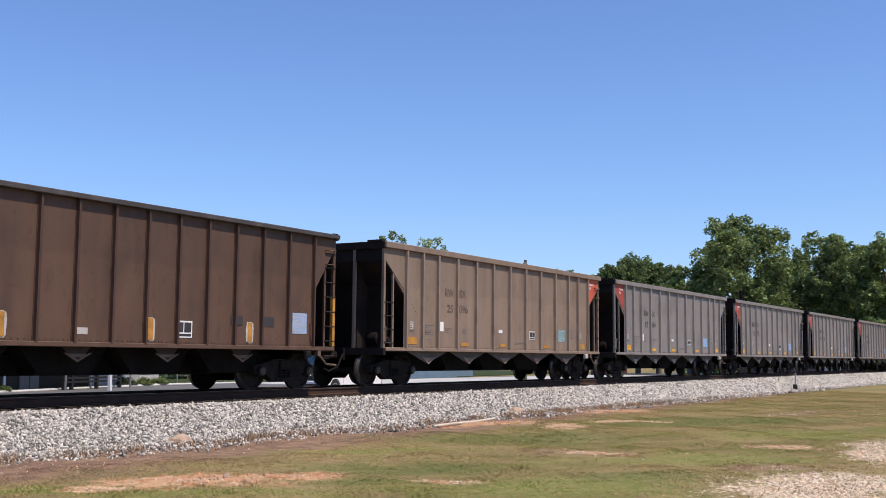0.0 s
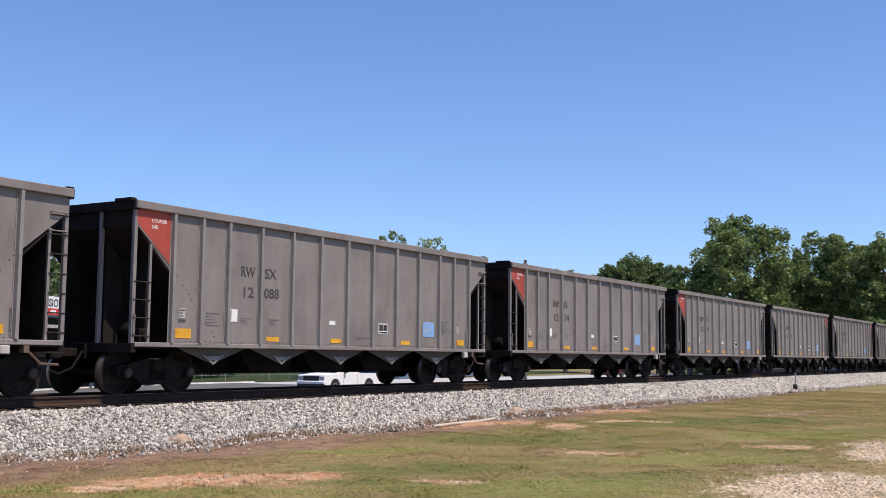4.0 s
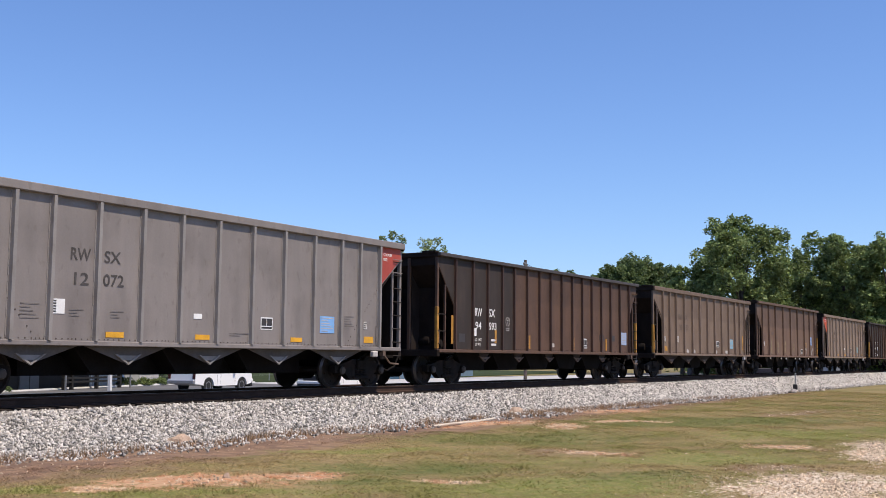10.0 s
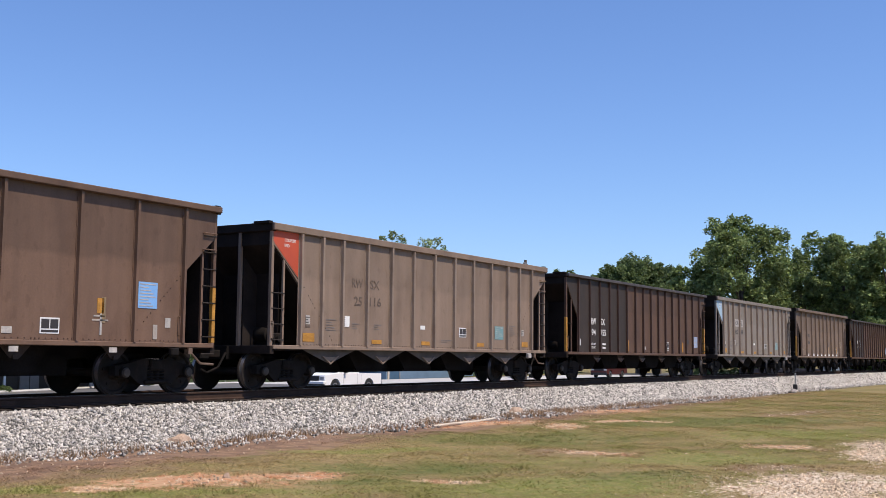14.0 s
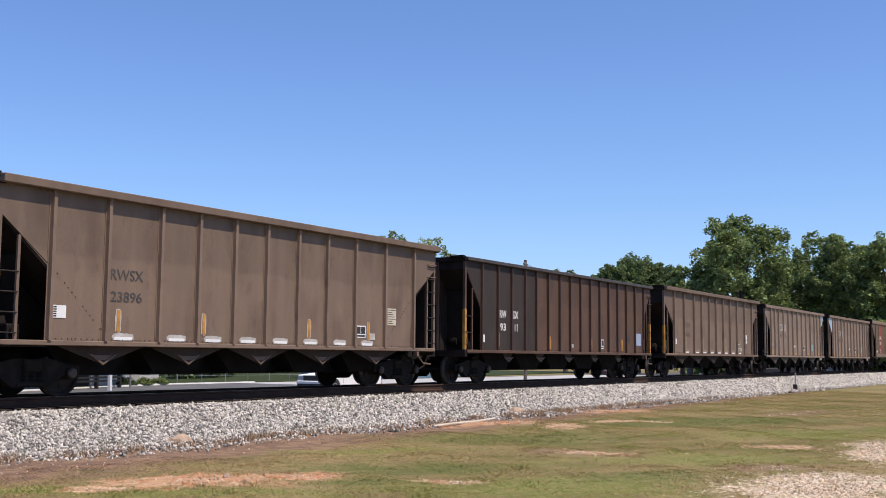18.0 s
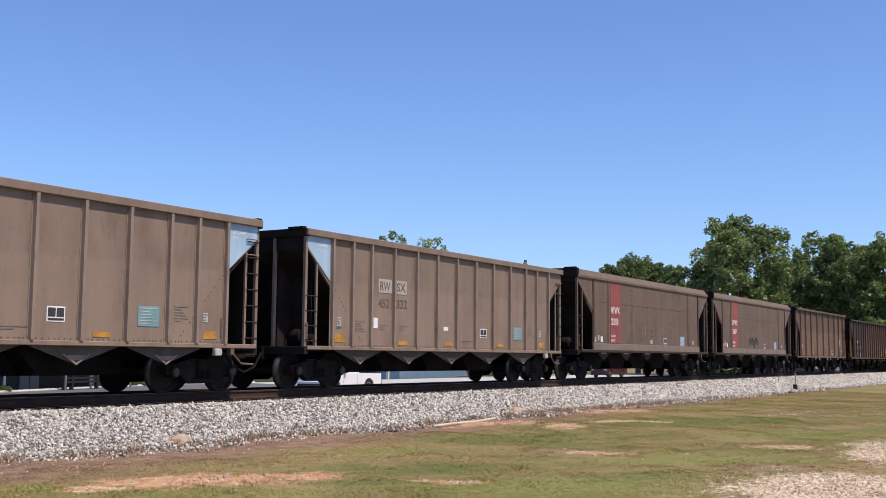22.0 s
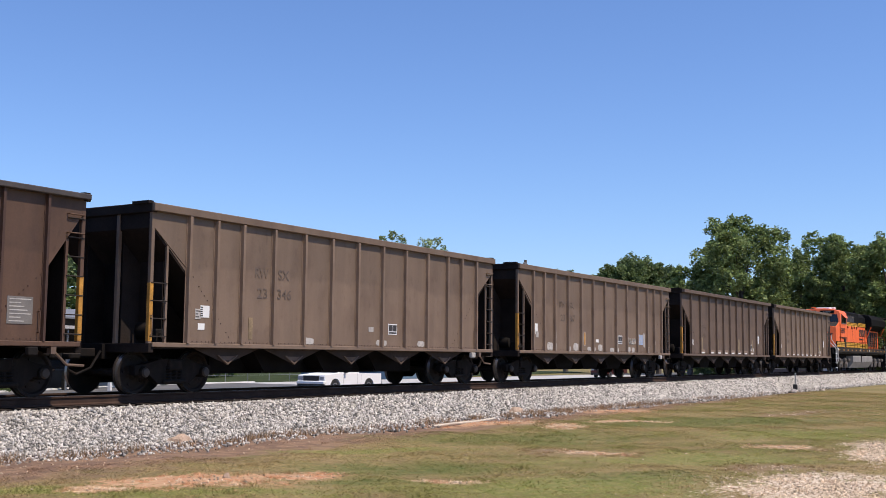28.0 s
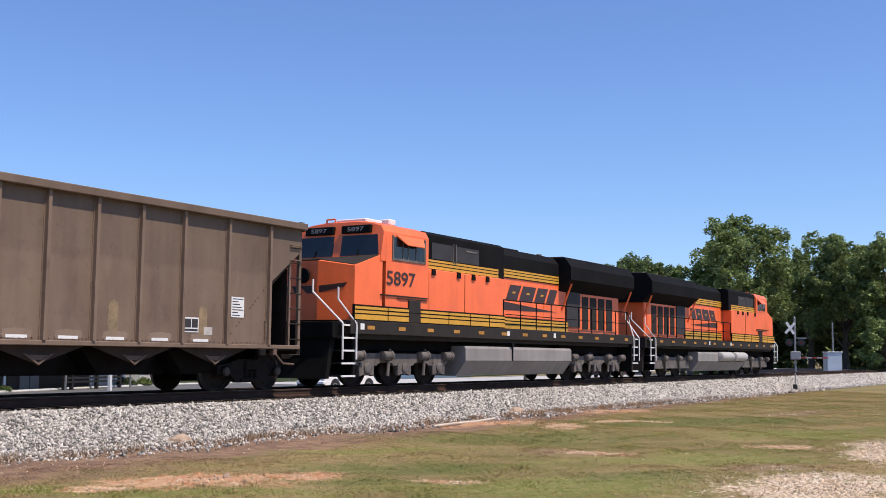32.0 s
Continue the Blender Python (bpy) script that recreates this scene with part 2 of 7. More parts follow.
def thing(name, label, category, at=(0, 0, 0), turn=0.0, group="", kind=""):
    ob = new(name)
    ob.location, ob.rotation_euler = at, (0, 0, radians(turn))
    ob.empty_display_size = 0.2
    return tagged(ob, label, category, group, kind)


def single(name, shape, material, label, category, at=(0, 0, 0), turn=0.0, group="", kind="", smooth=False):
    me = shape.mesh(name, smooth)
    me.materials.append(material)
    ob = new(name, me)
    ob.location, ob.rotation_euler = at, (0, 0, radians(turn))
    return tagged(ob, label, category, group, kind)


TEXTS = {}


def letters(body, width, height, material, parent, x, y, z, name="lettering", label="", lean=0.0):
    """Characters of the built-in font as a thin mesh, facing -y, fitted to width and height about (x, z)."""
    k = (body, width, height, material.name, lean)
    if k not in TEXTS:
        cu = bpy.data.curves.new("lettering", "FONT")
        cu.body, cu.extrude, cu.resolution_u, cu.offset = body, 0.0015, 3, 0.012
        ob = new("lettering_source", cu)
        bpy.context.view_layer.update()
        me = bpy.data.meshes.new_from_object(ob.evaluated_get(bpy.context.evaluated_depsgraph_get()))
        bpy.data.objects.remove(ob)
        bpy.data.curves.remove(cu)
        v = np.empty(len(me.vertices) * 3)
        me.vertices.foreach_get("co", v)
        v = v.reshape(-1, 3)
        lo, hi = v.min(0), v.max(0)
        q = np.empty_like(v)
        q[:, 0] = ((v[:, 0] - lo[0]) / (hi[0] - lo[0]) - 0.5) * width
        q[:, 2] = ((v[:, 1] - lo[1]) / (hi[1] - lo[1]) - 0.5) * height
        q[:, 0] += lean * q[:, 2]
        q[:, 1] = -v[:, 2]
        me.vertices.foreach_set("co", q.ravel())
        me.materials.clear()
        me.materials.append(material)
        me.update()
        TEXTS[k] = me
    ob = new(name, TEXTS[k])
    ob.location, ob.parent = (x, y, z), parent
    return tagged(ob, label) if label else ob


# ---- ground, ballast, track, road ----
GROUND = -0.87          # the grass in front of the track
LOT = -1.10             # the paved lot behind it

# places of their own in the grass: centre, half sizes, turn in degrees, what lies there
BARE = [(15.5, 3.35, 1.75, 1.20, 13, "stone"), (22.2, 3.9, 2.3, 0.50, 10, "stone"), (18.1, 8.15, 1.05, 0.75, -50, "soil"), (18.3, 8.0, 0.62, 0.35, -50, "sand"), (25.1, 11.75, 0.50, 0.85, -51, "sand"),
        (25.9, 13.4, 0.36, 0.6, -50, "sand"), (28.3, 11.35, 1.15, 0.42, -46, "sand"), (13.2, 7.85, 0.50, 0.26, -54, "sand"), (33.5, 14.5, 1.7, 1.6, -30, "clay"), (11.05, 10.65, 1.25, 0.80, -54, "clay"),
        (12.5, 10.1, 0.62, 0.46, -54, "clay"), (9.75, 11.1, 0.42, 0.42, -54, "sand"), (10.9, 9.8, 0.25, 0.22, -54, "sand"), (24.6, 13.8, 1.5, 0.45, -20, "clay"), (36.0, 8.8, 3.0, 0.6, -12, "soil"), (17.6, 4.6, 0.9, 0.7, -50, "soil"), (22.0, 5.6, 0.7, 0.5, -50, "sand")]
TUFTS = [(14.2, 9.4, 1.6, 0.8, -48, "deep"), (21.0, 10.9, 2.4, 1.5, -46, "deep"), (10.2, 9.5, 1.8, 0.45, -54, "fresh"), (15.0, 6.0, 1.2, 0.8, -50, "deep"), (13.4, 6.5, 2.0, 1.0, -50, "fresh"), (18.5, 6.4, 2.2, 1.1, -46, "fresh"), (30, 9.5, 4.0, 1.6, -40, "deep"), (9.2, 11.6, 0.9, 0.5, -50, "fresh"), (26, 6.2, 2.4, 1.2, -40, "fresh"), (16.5, 11.6, 1.6, 0.5, -40, "fresh"), (12.2, 8.9, 0.9, 0.35, -54, "deep")]
PATCH = {"clay": ((0.43, 0.225, 0.125), (0.49, 0.32, 0.195)), "sand": ((0.36, 0.21, 0.12), (0.54, 0.41, 0.27)), "stone": ((0.34, 0.24, 0.16), (0.68, 0.58, 0.45)),
         "soil": ((0.20, 0.125, 0.075), (0.26, 0.18, 0.10)), "deep": ((0.10, 0.125, 0.038), (0.16, 0.155, 0.055)), "fresh": ((0.165, 0.185, 0.05), (0.235, 0.215, 0.08))}


def ground_material(name="dry_grass_and_soil", blades=False):
    m = bpy.data.materials.new(name)
    m.use_nodes = True
    nt = m.node_tree
    p = nt.nodes["Principled BSDF"]
    p.inputs["Roughness"].default_value = 0.95
    p.inputs["Specular IOR Level"].default_value = 0.15
    co = nt.nodes.new("ShaderNodeTexCoord")

    def tex(sc, detail=5, rough=0.6):
        n = nt.nodes.new("ShaderNodeTexNoise")
        n.inputs["Scale"].default_value, n.inputs["Detail"].default_value, n.inputs["Roughness"].default_value = sc, detail, rough
        nt.links.new(co.outputs["Object"], n.inputs["Vector"])
        return n.outputs[0]

    def remap(sock, a, b, lo=0.0, hi=1.0):
        r = nt.nodes.new("ShaderNodeMapRange")
        r.interpolation_type = "SMOOTHSTEP"
        for i, val in enumerate((a, b, lo, hi)):
            r.inputs[i + 1].default_value = val
        nt.links.new(sock, r.inputs[0])
        return r.outputs[0]

    def math_node(op, a, b):
        n = nt.nodes.new("ShaderNodeMath")
        n.operation = op
        for i, val in enumerate((a, b)):
            if isinstance(val, (int, float)):
                n.inputs[i].default_value = val
            else:
                nt.links.new(val, n.inputs[i])
        return n.outputs[0]

    def blend(fac, a, b):
        n = nt.nodes.new("ShaderNodeMix")
        n.data_type = "RGBA"
        nt.links.new(fac, n.inputs[0])
        for i, val in ((6, a), (7, b)):
            if isinstance(val, tuple):
                n.inputs[i].default_value = (*val, 1)
            else:
                nt.links.new(val, n.inputs[i])
        return n.outputs[2]

    wobble = tex(1.6, 8, 0.7)
    ragged = math_node("ADD", math_node("MULTIPLY", math_node("SUBTRACT", tex(11.0, 7, 0.75), 0.5), 4.2), math_node("MULTIPLY", math_node("SUBTRACT", wobble, 0.5), 3.2))
    colour = blend(remap(tex(0.45, 6), 0.40, 0.60), (0.165, 0.154, 0.051), (0.270, 0.207, 0.098))
    colour = blend(remap(tex(1.3, 6, 0.7), 0.45, 0.64, 0, 0.75), colour, (0.245, 0.172, 0.092))
    colour = blend(remap(tex(2.6, 6, 0.7), 0.53, 0.70, 0, 0.6), colour, (0.122, 0.129, 0.036))
    colour = blend(remap(tex(7, 6, 0.75), 0.50, 0.66, 0, 0.55), colour, (0.096, 0.098, 0.029))
    colour = blend(remap(tex(9, 6, 0.75), 0.54, 0.70, 0, 0.6), colour, (0.30, 0.235, 0.13))
    # a strip of bare brown soil along the foot of the ballast
    sep = nt.nodes.new("ShaderNodeSeparateXYZ")
    nt.links.new(co.outputs["Object"], sep.inputs[0])
    strip = math_node("ADD", sep.outputs[1], math_node("MULTIPLY", math_node("SUBTRACT", wobble, 0.5), 3.2))
    strip = math_node("SUBTRACT", strip, math_node("MULTIPLY", math_node("SUBTRACT", sep.outputs[0], 10.0), 0.035))
    strip = math_node("MULTIPLY", remap(strip, 11.6, 13.4), remap(sep.outputs[1], 40, 30))
    colour = blend(strip, colour, blend(remap(tex(3.0), 0.4, 0.6), (0.17, 0.110, 0.08), (0.26, 0.170, 0.112)))
    for cx, cy, rx, ry, turn, what in TUFTS + BARE:
        mp = nt.nodes.new("ShaderNodeMapping")
        mp.vector_type = "TEXTURE"
        mp.inputs["Location"].default_value = (cx, cy, GROUND)
        mp.inputs["Rotation"].default_value = (0, 0, radians(turn))
        mp.inputs["Scale"].default_value = (rx, ry, 1)
        nt.links.new(co.outputs["Object"], mp.inputs["Vector"])
        ln = nt.nodes.new("ShaderNodeVectorMath")
        ln.operation = "LENGTH"
        nt.links.new(mp.outputs[0], ln.inputs[0])
        d = math_node("ADD", ln.outputs["Value"], ragged)
        soil = blend(remap(tex(6.0 if what != "stone" else 16.0, 4), 0.40, 0.60), *PATCH[what])
        soft = what in ("deep", "fresh", "soil")
        colour = blend(remap(d, 1.45 if soft else 1.2, 0.45 if soft else 0.75, 0, 0.8 if soft else 1.0), colour, soil)
    if blades:
        # each blade is coloured lighter than its turf, offsetting its weaker sunlight
        ge = nt.nodes.new("ShaderNodeNewGeometry")
        sc = nt.nodes.new("ShaderNodeVectorMath")
        sc.operation = "SCALE"
        nt.links.new(colour, sc.inputs[0])
        nt.links.new(remap(ge.outputs["Random Per Island"], 0, 1, 1.25, 1.95), sc.inputs["Scale"])
        nt.links.new(sc.outputs[0], p.inputs["Base Color"])
        tr = nt.nodes.new("ShaderNodeBsdfTranslucent")
        nt.links.new(sc.outputs[0], tr.inputs["Color"])
        mx = nt.nodes.new("ShaderNodeMixShader")
        mx.inputs[0].default_value = 0.4
        nt.links.new(p.outputs[0], mx.inputs[1])
        nt.links.new(tr.outputs[0], mx.inputs[2])
        nt.links.new(mx.outputs[0], nt.nodes["Material Output"].inputs["Surface"])
        return m
    nt.links.new(colour, p.inputs["Base Color"])
    bp = nt.nodes.new("ShaderNodeBump")
    bp.inputs["Strength"].default_value, bp.inputs["Distance"].default_value = 0.35, 0.04
    nt.links.new(tex(22, 5), bp.inputs["Height"])
    nt.links.new(bp.outputs[0], p.inputs["Normal"])
    return m


def ground_height(x, y):
    """Lawn, a shallow bed under the ballast, the lot behind it."""
    z = np.full_like(x, GROUND)
    z = np.where(y > 22, GROUND + (LOT - 0.02 - GROUND) * np.clip((y - 22) / 3, 0, 1), z)
    near = np.clip(1 - np.hypot(x - 20, y - 8) / 60, 0, 1)
    z = z + near * (0.035 * np.sin(x * 0.9 + 0.5 * y) * np.cos(y * 0.7) + 0.02 * np.sin(2.3 * x - 1.7 * y)) * (y < 15)
    return z


def build_ground():
    def spread(a, b, step, far):
        fine = list(np.arange(a, b + 0.01, step))
        out, s = [], step
        v = b
        while v < far:
            s *= 1.35
            v += s
            out.append(v)
        low, s, v = [], step, a
        while v > -far:
            s *= 1.35
            v -= s
            low.append(v)
        return np.array(low[::-1] + fine + out)
    xs, ys = spread(4, 60, 0.5, 1800), spread(0, 30, 0.5, 1800)
    gx, gy = np.meshgrid(xs, ys, indexing="ij")
    gz = ground_height(gx, gy)
    nx, ny = gx.shape
    verts = np.stack([gx, gy, gz], -1).reshape(-1, 3)
    faces = [(i * ny + j, (i + 1) * ny + j, (i + 1) * ny + j + 1, i * ny + j + 1) for i in range(nx - 1) for j in range(ny - 1)]
    me = bpy.data.meshes.new("ground")
    me.from_pydata(verts.tolist(), [], faces)
    me.shade_smooth()
    me.materials.append(ground_material())
    return tagged(new("ground", me), "short dry grass with bare clay patches", "ground", kind="structure")


ground = build_ground()
# dark base paints the shade seen in gaps between the loose stones
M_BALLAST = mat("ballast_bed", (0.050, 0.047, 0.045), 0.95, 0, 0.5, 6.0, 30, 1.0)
# colour holds the shade under the train as well as coal dust
M_TRACK_SHADE = mat("coal_and_shade_ballast", (0.022, 0.019, 0.017), 0.95, 0, 0.5, 6.0, 30, 1.0, spec=0.1)
M_STONE = mat("ballast_stone", (0.375, 0.350, 0.320), 0.9, 0, 0.12, 9.0, 60, 0.2, island=0.8)
# rail and tie colours are lowered to carry the train's shade
M_RAIL = mat("rusty_shaded_rail", (0.055, 0.033, 0.024), 0.9, 0, 0.2, 3.0, 40, 0.1, spec=0.15)
M_RAILTOP = mat("worn_rail_head", (0.22, 0.20, 0.19), 0.45, 0.8, 0.1, 3.0, 40, 0.02)
M_TIE = mat("weathered_shaded_tie_wood", (0.035, 0.027, 0.022), 0.95, 0, 0.3, 3.0, 30, 0.4, each=0.25, spec=0.1)
M_ASPHALT = mat("worn_grey_asphalt", (0.125, 0.124, 0.125), 0.95, 0, 0.12, 0.5, 20, 0.2, spec=0.12)
M_CONCRETE = mat("pale_concrete", (0.45, 0.44, 0.42), 0.85, 0, 0.15, 1.0, 20, 0.2)

# the ballast's cross-section, drawn out along the track
bank = [(15.55, GROUND - 0.15), (15.75, GROUND + 0.02), (16.95, -0.30), (17.2, -0.27), (19.8, -0.27), (20.1, -0.30), (21.3, GROUND + 0.02), (21.6, GROUND - 0.15)]
ballast = single("ballast_bed", Shape().prism(bank, -140, 700, "x"), M_BALLAST, "ballast bank under the track, coloured dark for shaded gaps", "ballast", kind="structure")


# dark strip between and beside the rails: coal dust plus the train's shade, painted in
single("fouled_ballast", Shape().box(-140, 700, 17.28, 19.75, -0.30, -0.262), M_TRACK_SHADE, "stone between the rails, dark with coal dust and painted shade", "ballast", kind="structure")


def scatter_stones():
    """Crushed stones over the near face of the bank, one mesh."""
    rng = np.random.default_rng(4)
    n = 172000
    u = rng.random(n)
    x = 9.0 + 105 * u ** 2.0
    v = rng.random(n)
    sy = np.array([15.0, 15.65, 16.95, 17.3])
    sz = np.array([GROUND + 0.0, GROUND + 0.02, -0.29, -0.26])
    y = 15.4 + 1.85 * v ** 0.93
    y = np.where(rng.random(n) < 0.05, 15.4 - rng.random(n) ** 2 * 1.3, y) + 0.16 * np.sin(x * 0.8) * (1 - v) + 0.08 * np.sin(x * 2.9) * (1 - v)
    z = np.interp(y, sy, sz) + rng.random(n) * 0.05 - 0.008
    r = (0.0155 + 0.024 * rng.random(n) ** 1.5) * (1 + 0.018 * np.clip(x - 12, 0, 90))
    return stones("ballast_stones", x, y, z, r, M_STONE, rng)


def stones(name, x, y, z, r, material, rng):
    """Angular crushed pieces, eight faces each."""
    n = len(x)
    octa = np.array([(1, 0, 0), (0, 1, 0), (-1, 0, 0), (0, -1, 0), (0, 0, 1), (0, 0, -1)], float)
    p = octa[None] * (0.75 + 0.6 * rng.random((n, 6, 1))) * (0.35 + 1.15 * rng.random((n, 1, 3))) + rng.normal(size=(n, 6, 3)) * 0.16
    q = rng.normal(size=(n, 4))
    q /= np.linalg.norm(q, axis=1, keepdims=True)
    w, a, b, c = q.T
    rot = np.stack([np.stack([1 - 2 * (b * b + c * c), 2 * (a * b - c * w), 2 * (a * c + b * w)], -1), np.stack([2 * (a * b + c * w), 1 - 2 * (a * a + c * c), 2 * (b * c - a * w)], -1), np.stack([2 * (a * c - b * w), 2 * (b * c + a * w), 1 - 2 * (a * a + b * b)], -1)], 1)
    p = np.einsum("nij,nkj->nki", rot, p) * r[:, None, None] + np.stack([x, y, z], -1)[:, None]
    tri = np.array([(0, 1, 4), (1, 2, 4), (2, 3, 4), (3, 0, 4), (1, 0, 5), (2, 1, 5), (3, 2, 5), (0, 3, 5)])
    return soup(name, p.reshape(-1, 3), (tri[None] + 6 * np.arange(n)[:, None, None]).reshape(-1, 3), material)


def soup(name, verts, tris, material):
    me = bpy.data.meshes.new(name)
    me.vertices.add(len(verts))
    me.vertices.foreach_set("co", np.asarray(verts, np.float32).ravel())
    k = tris.shape[1]
    me.loops.add(tris.size)
    me.loops.foreach_set("vertex_index", np.asarray(tris, np.int32).ravel())
    me.polygons.add(len(tris))
    me.polygons.foreach_set("loop_start", np.arange(0, tris.size, k, dtype=np.int32))
    me.update(calc_edges=True)
    me.materials.append(material)
    return new(name, me)


tagged(scatter_stones(), "pale grey crushed stone pieces on the bank", "ballast", kind="stuff")


def grass_blades():
    rng = np.random.default_rng(9)
    n = 620000
    x = 7 + 55 * rng.random(n) ** 1.6
    y = 1.5 + 13.6 * rng.random(n)
    keep = (np.arctan2(y, x) > radians(6)) & (np.arctan2(y, x) < radians(58))
    clump = np.sin(x * 1.3 + 2 * np.sin(y * 0.9)) + np.sin(y * 1.7 + 1.5 * np.sin(x * 0.7)) + 1.2 * rng.normal(size=n)
    keep &= clump > -1.6
    for cx, cy, rx, ry, turn, _ in BARE:
        c, s = math.cos(radians(turn)), math.sin(radians(turn))
        dx, dy = x - cx, y - cy
        keep &= (((c * dx + s * dy) / rx) ** 2 + ((-s * dx + c * dy) / ry) ** 2) > 0.55 + 0.8 * rng.random(n)
    keep &= (y < 12.9 + 0.6 * np.sin(x * 0.7) + 0.03 * (x - 10)) | (rng.random(n) < 0.12)
    x, y = x[keep], y[keep]
    n = len(x)
    z = ground_height(x, y) - 0.005
    h = (0.008 + 0.018 * rng.random(n) ** 2) * (1 + 0.008 * x)
    # taller tufts stand in drifts
    drift = np.sin(x * 2.1 + 3 * np.sin(y * 1.3)) * np.sin(y * 2.7 + 2 * np.sin(x * 0.9))
    h = h * (1 + 1.3 * np.clip(drift - 0.35, 0, 1))
    an, lean = rng.random(n) * 6.283, rng.normal(size=(n, 2)) * 0.045
    w = 0.006 + 0.004 * rng.random(n) + 0.0002 * x
    # loose tufts stand about the bare places and here and there in the turf
    spots = []
    for cx, cy, rx, ry, turn, _ in BARE:
        c, s = math.cos(radians(turn)), math.sin(radians(turn))
        for _ in range(int(14 + 10 * rx * ry)):
            a, f = rng.random() * 6.283, 0.35 + 0.8 * rng.random()
            px, py = rx * f * math.cos(a), ry * f * math.sin(a)
            spots.append((cx + c * px - s * py, cy + s * px + c * py))
    spots += [(8.5 + 24 * rng.random() ** 1.5, 2.5 + 11 * rng.random()) for _ in range(220)]
    spots = np.array(spots)
    k = np.repeat(np.arange(len(spots)), 46)
    m = len(k)
    tx, ty = spots[k, 0] + rng.normal(size=m) * 0.055, spots[k, 1] + rng.normal(size=m) * 0.055
    th = (0.020 + 0.045 * rng.random(len(spots)))[k] * (0.4 + 0.6 * rng.random(m))
    x, y, z = np.concatenate([x, tx]), np.concatenate([y, ty]), np.concatenate([z, ground_height(tx, ty) - 0.005])
    h, an = np.concatenate([h, th]), np.concatenate([an, rng.random(m) * 6.283])
    lean, w = np.concatenate([lean, rng.normal(size=(m, 2)) * 0.028]), np.concatenate([w, 0.005 + 0.003 * rng.random(m)])
    n = len(x)
    base = np.stack([x, y, z], -1)
    side = np.stack([np.cos(an) * w, np.sin(an) * w, 0 * w], -1)
    tip = base + np.stack([lean[:, 0], lean[:, 1], h], -1)
    verts = np.stack([base - side, base + side, tip], 1).reshape(-1, 3)
    return soup("grass_blades", verts, np.arange(3 * n).reshape(-1, 3), ground_material("grass_blade", True))


def pebbles():
    """Gravel and clods lying in the bare places."""
    rng = np.random.default_rng(31)
    xs, ys = [], []
    for cx, cy, rx, ry, turn, what in BARE:
        k = int((900 if what == "stone" else 170 if what == "sand" else 150) * rx * ry) + 20
        a, f = rng.random(k) * 6.283, np.abs(rng.normal(size=k)) * 0.62
        c, s = math.cos(radians(turn)), math.sin(radians(turn))
        px, py = rx * f * np.cos(a), ry * f * np.sin(a)
        xs.append(cx + c * px - s * py)
        ys.append(cy + s * px + c * py)
    k = 1300
    xs.append(9.5 + 40 * rng.random(k) ** 1.5)
    ys.append(15.3 - 2.4 * rng.random(k) ** 2.2)
    x, y = np.concatenate(xs), np.concatenate(ys)
    z = ground_height(x, y) + 0.004
    return stones("pebbles", x, y, z, 0.008 + 0.016 * rng.random(len(x)) ** 3, M_PEBBLE, rng)


M_PEBBLE = mat("pale_pebble", (0.52, 0.41, 0.29), 0.9, 0, 0.1, 5.0, 40, 0.2, island=0.6)
tagged(pebbles(), "pale pebbles and clods in the bare soil", "pebbles", kind="stuff")
tagged(grass_blades(), "short yellow-green grass blades", "grass", kind="stuff")


def railway():
    track = thing("railway_track", "single railway track with rusty rails and wooden ties", "railway track", (0, MID_LINE, 0), kind="structure")
    web = [(-0.07, -0.185), (0.07, -0.185), (0.07, -0.165), (0.012, -0.14), (0.012, -0.045), (0.036, -0.035), (0.036, -0.004), (0.026, 0.0), (-0.026, 0.0), (-0.036, -0.004), (-0.036, -0.035), (-0.012, -0.045), (-0.012, -0.14), (-0.07, -0.165)]
    for y in (-0.755, 0.755):
        r = part("rail", Shape().prism([(a + y, b) for a, b in web], -140, 700, "x"), M_RAIL, track)
        part("rail_head", Shape().box(-140, 700, y - 0.028, y + 0.028, 0.0, 0.003), M_RAILTOP, r, "bright worn rail head")
    rnd = random.Random(2)
    for i in range(290):
        x = -10 + 0.5 * i
        part("tie", lambda: Shape().box(-0.11, 0.11, -1.30, 1.30, -0.36, -0.185, 0.012), M_TIE, track, "", (x + rnd.uniform(-0.03, 0.03), rnd.uniform(-0.05, 0.05), 0), "tie")
    return track


MID_LINE = 18.505
railway()

# the road and lot behind the track, and a grass verge along it
road = single("road", Shape().box(-200, 230, 30.0, 53.0, LOT - 0.2, LOT + 0.012), M_ASPHALT, "sunlit grey asphalt road behind the track", "road", kind="structure")
kerb = single("kerb", Shape().path([(24.0, 42.9, LOT), (33.2, 45.9, LOT), (41.2, 48.6, LOT), (51.0, 51.4, LOT), (59.0, 51.6, LOT)], 0.12, 6), M_CONCRETE, "pale concrete kerb along the road", "kerb", kind="structure")
crossing = single("level_crossing", Shape().box(106, 114, 15.4, 17.6, -0.5, -0.03).box(106, 114, 17.9, 19.1, -0.3, -0.03).box(106, 114, 19.4, 30, -0.6, -0.03).box(106, 114, -60, 15.4, GROUND - 0.3, GROUND + 0.03), M_ASPHALT, "asphalt road crossing over the railway track", "crossing", kind="structure")


# ---- the train ----
MID = 18.505            # the track's centre line
W = 1.57                # half the width of a car's side sheets
REACH = -10.49          # where the train's own measure begins in the world


SURGE = [0.0, 0.14, 0.24, 0.13, -0.06, -0.06, -0.08, -0.19, -0.31, -0.51, -0.61, -0.54, -0.41, -0.25, 0.01, 0.22, 0.13]


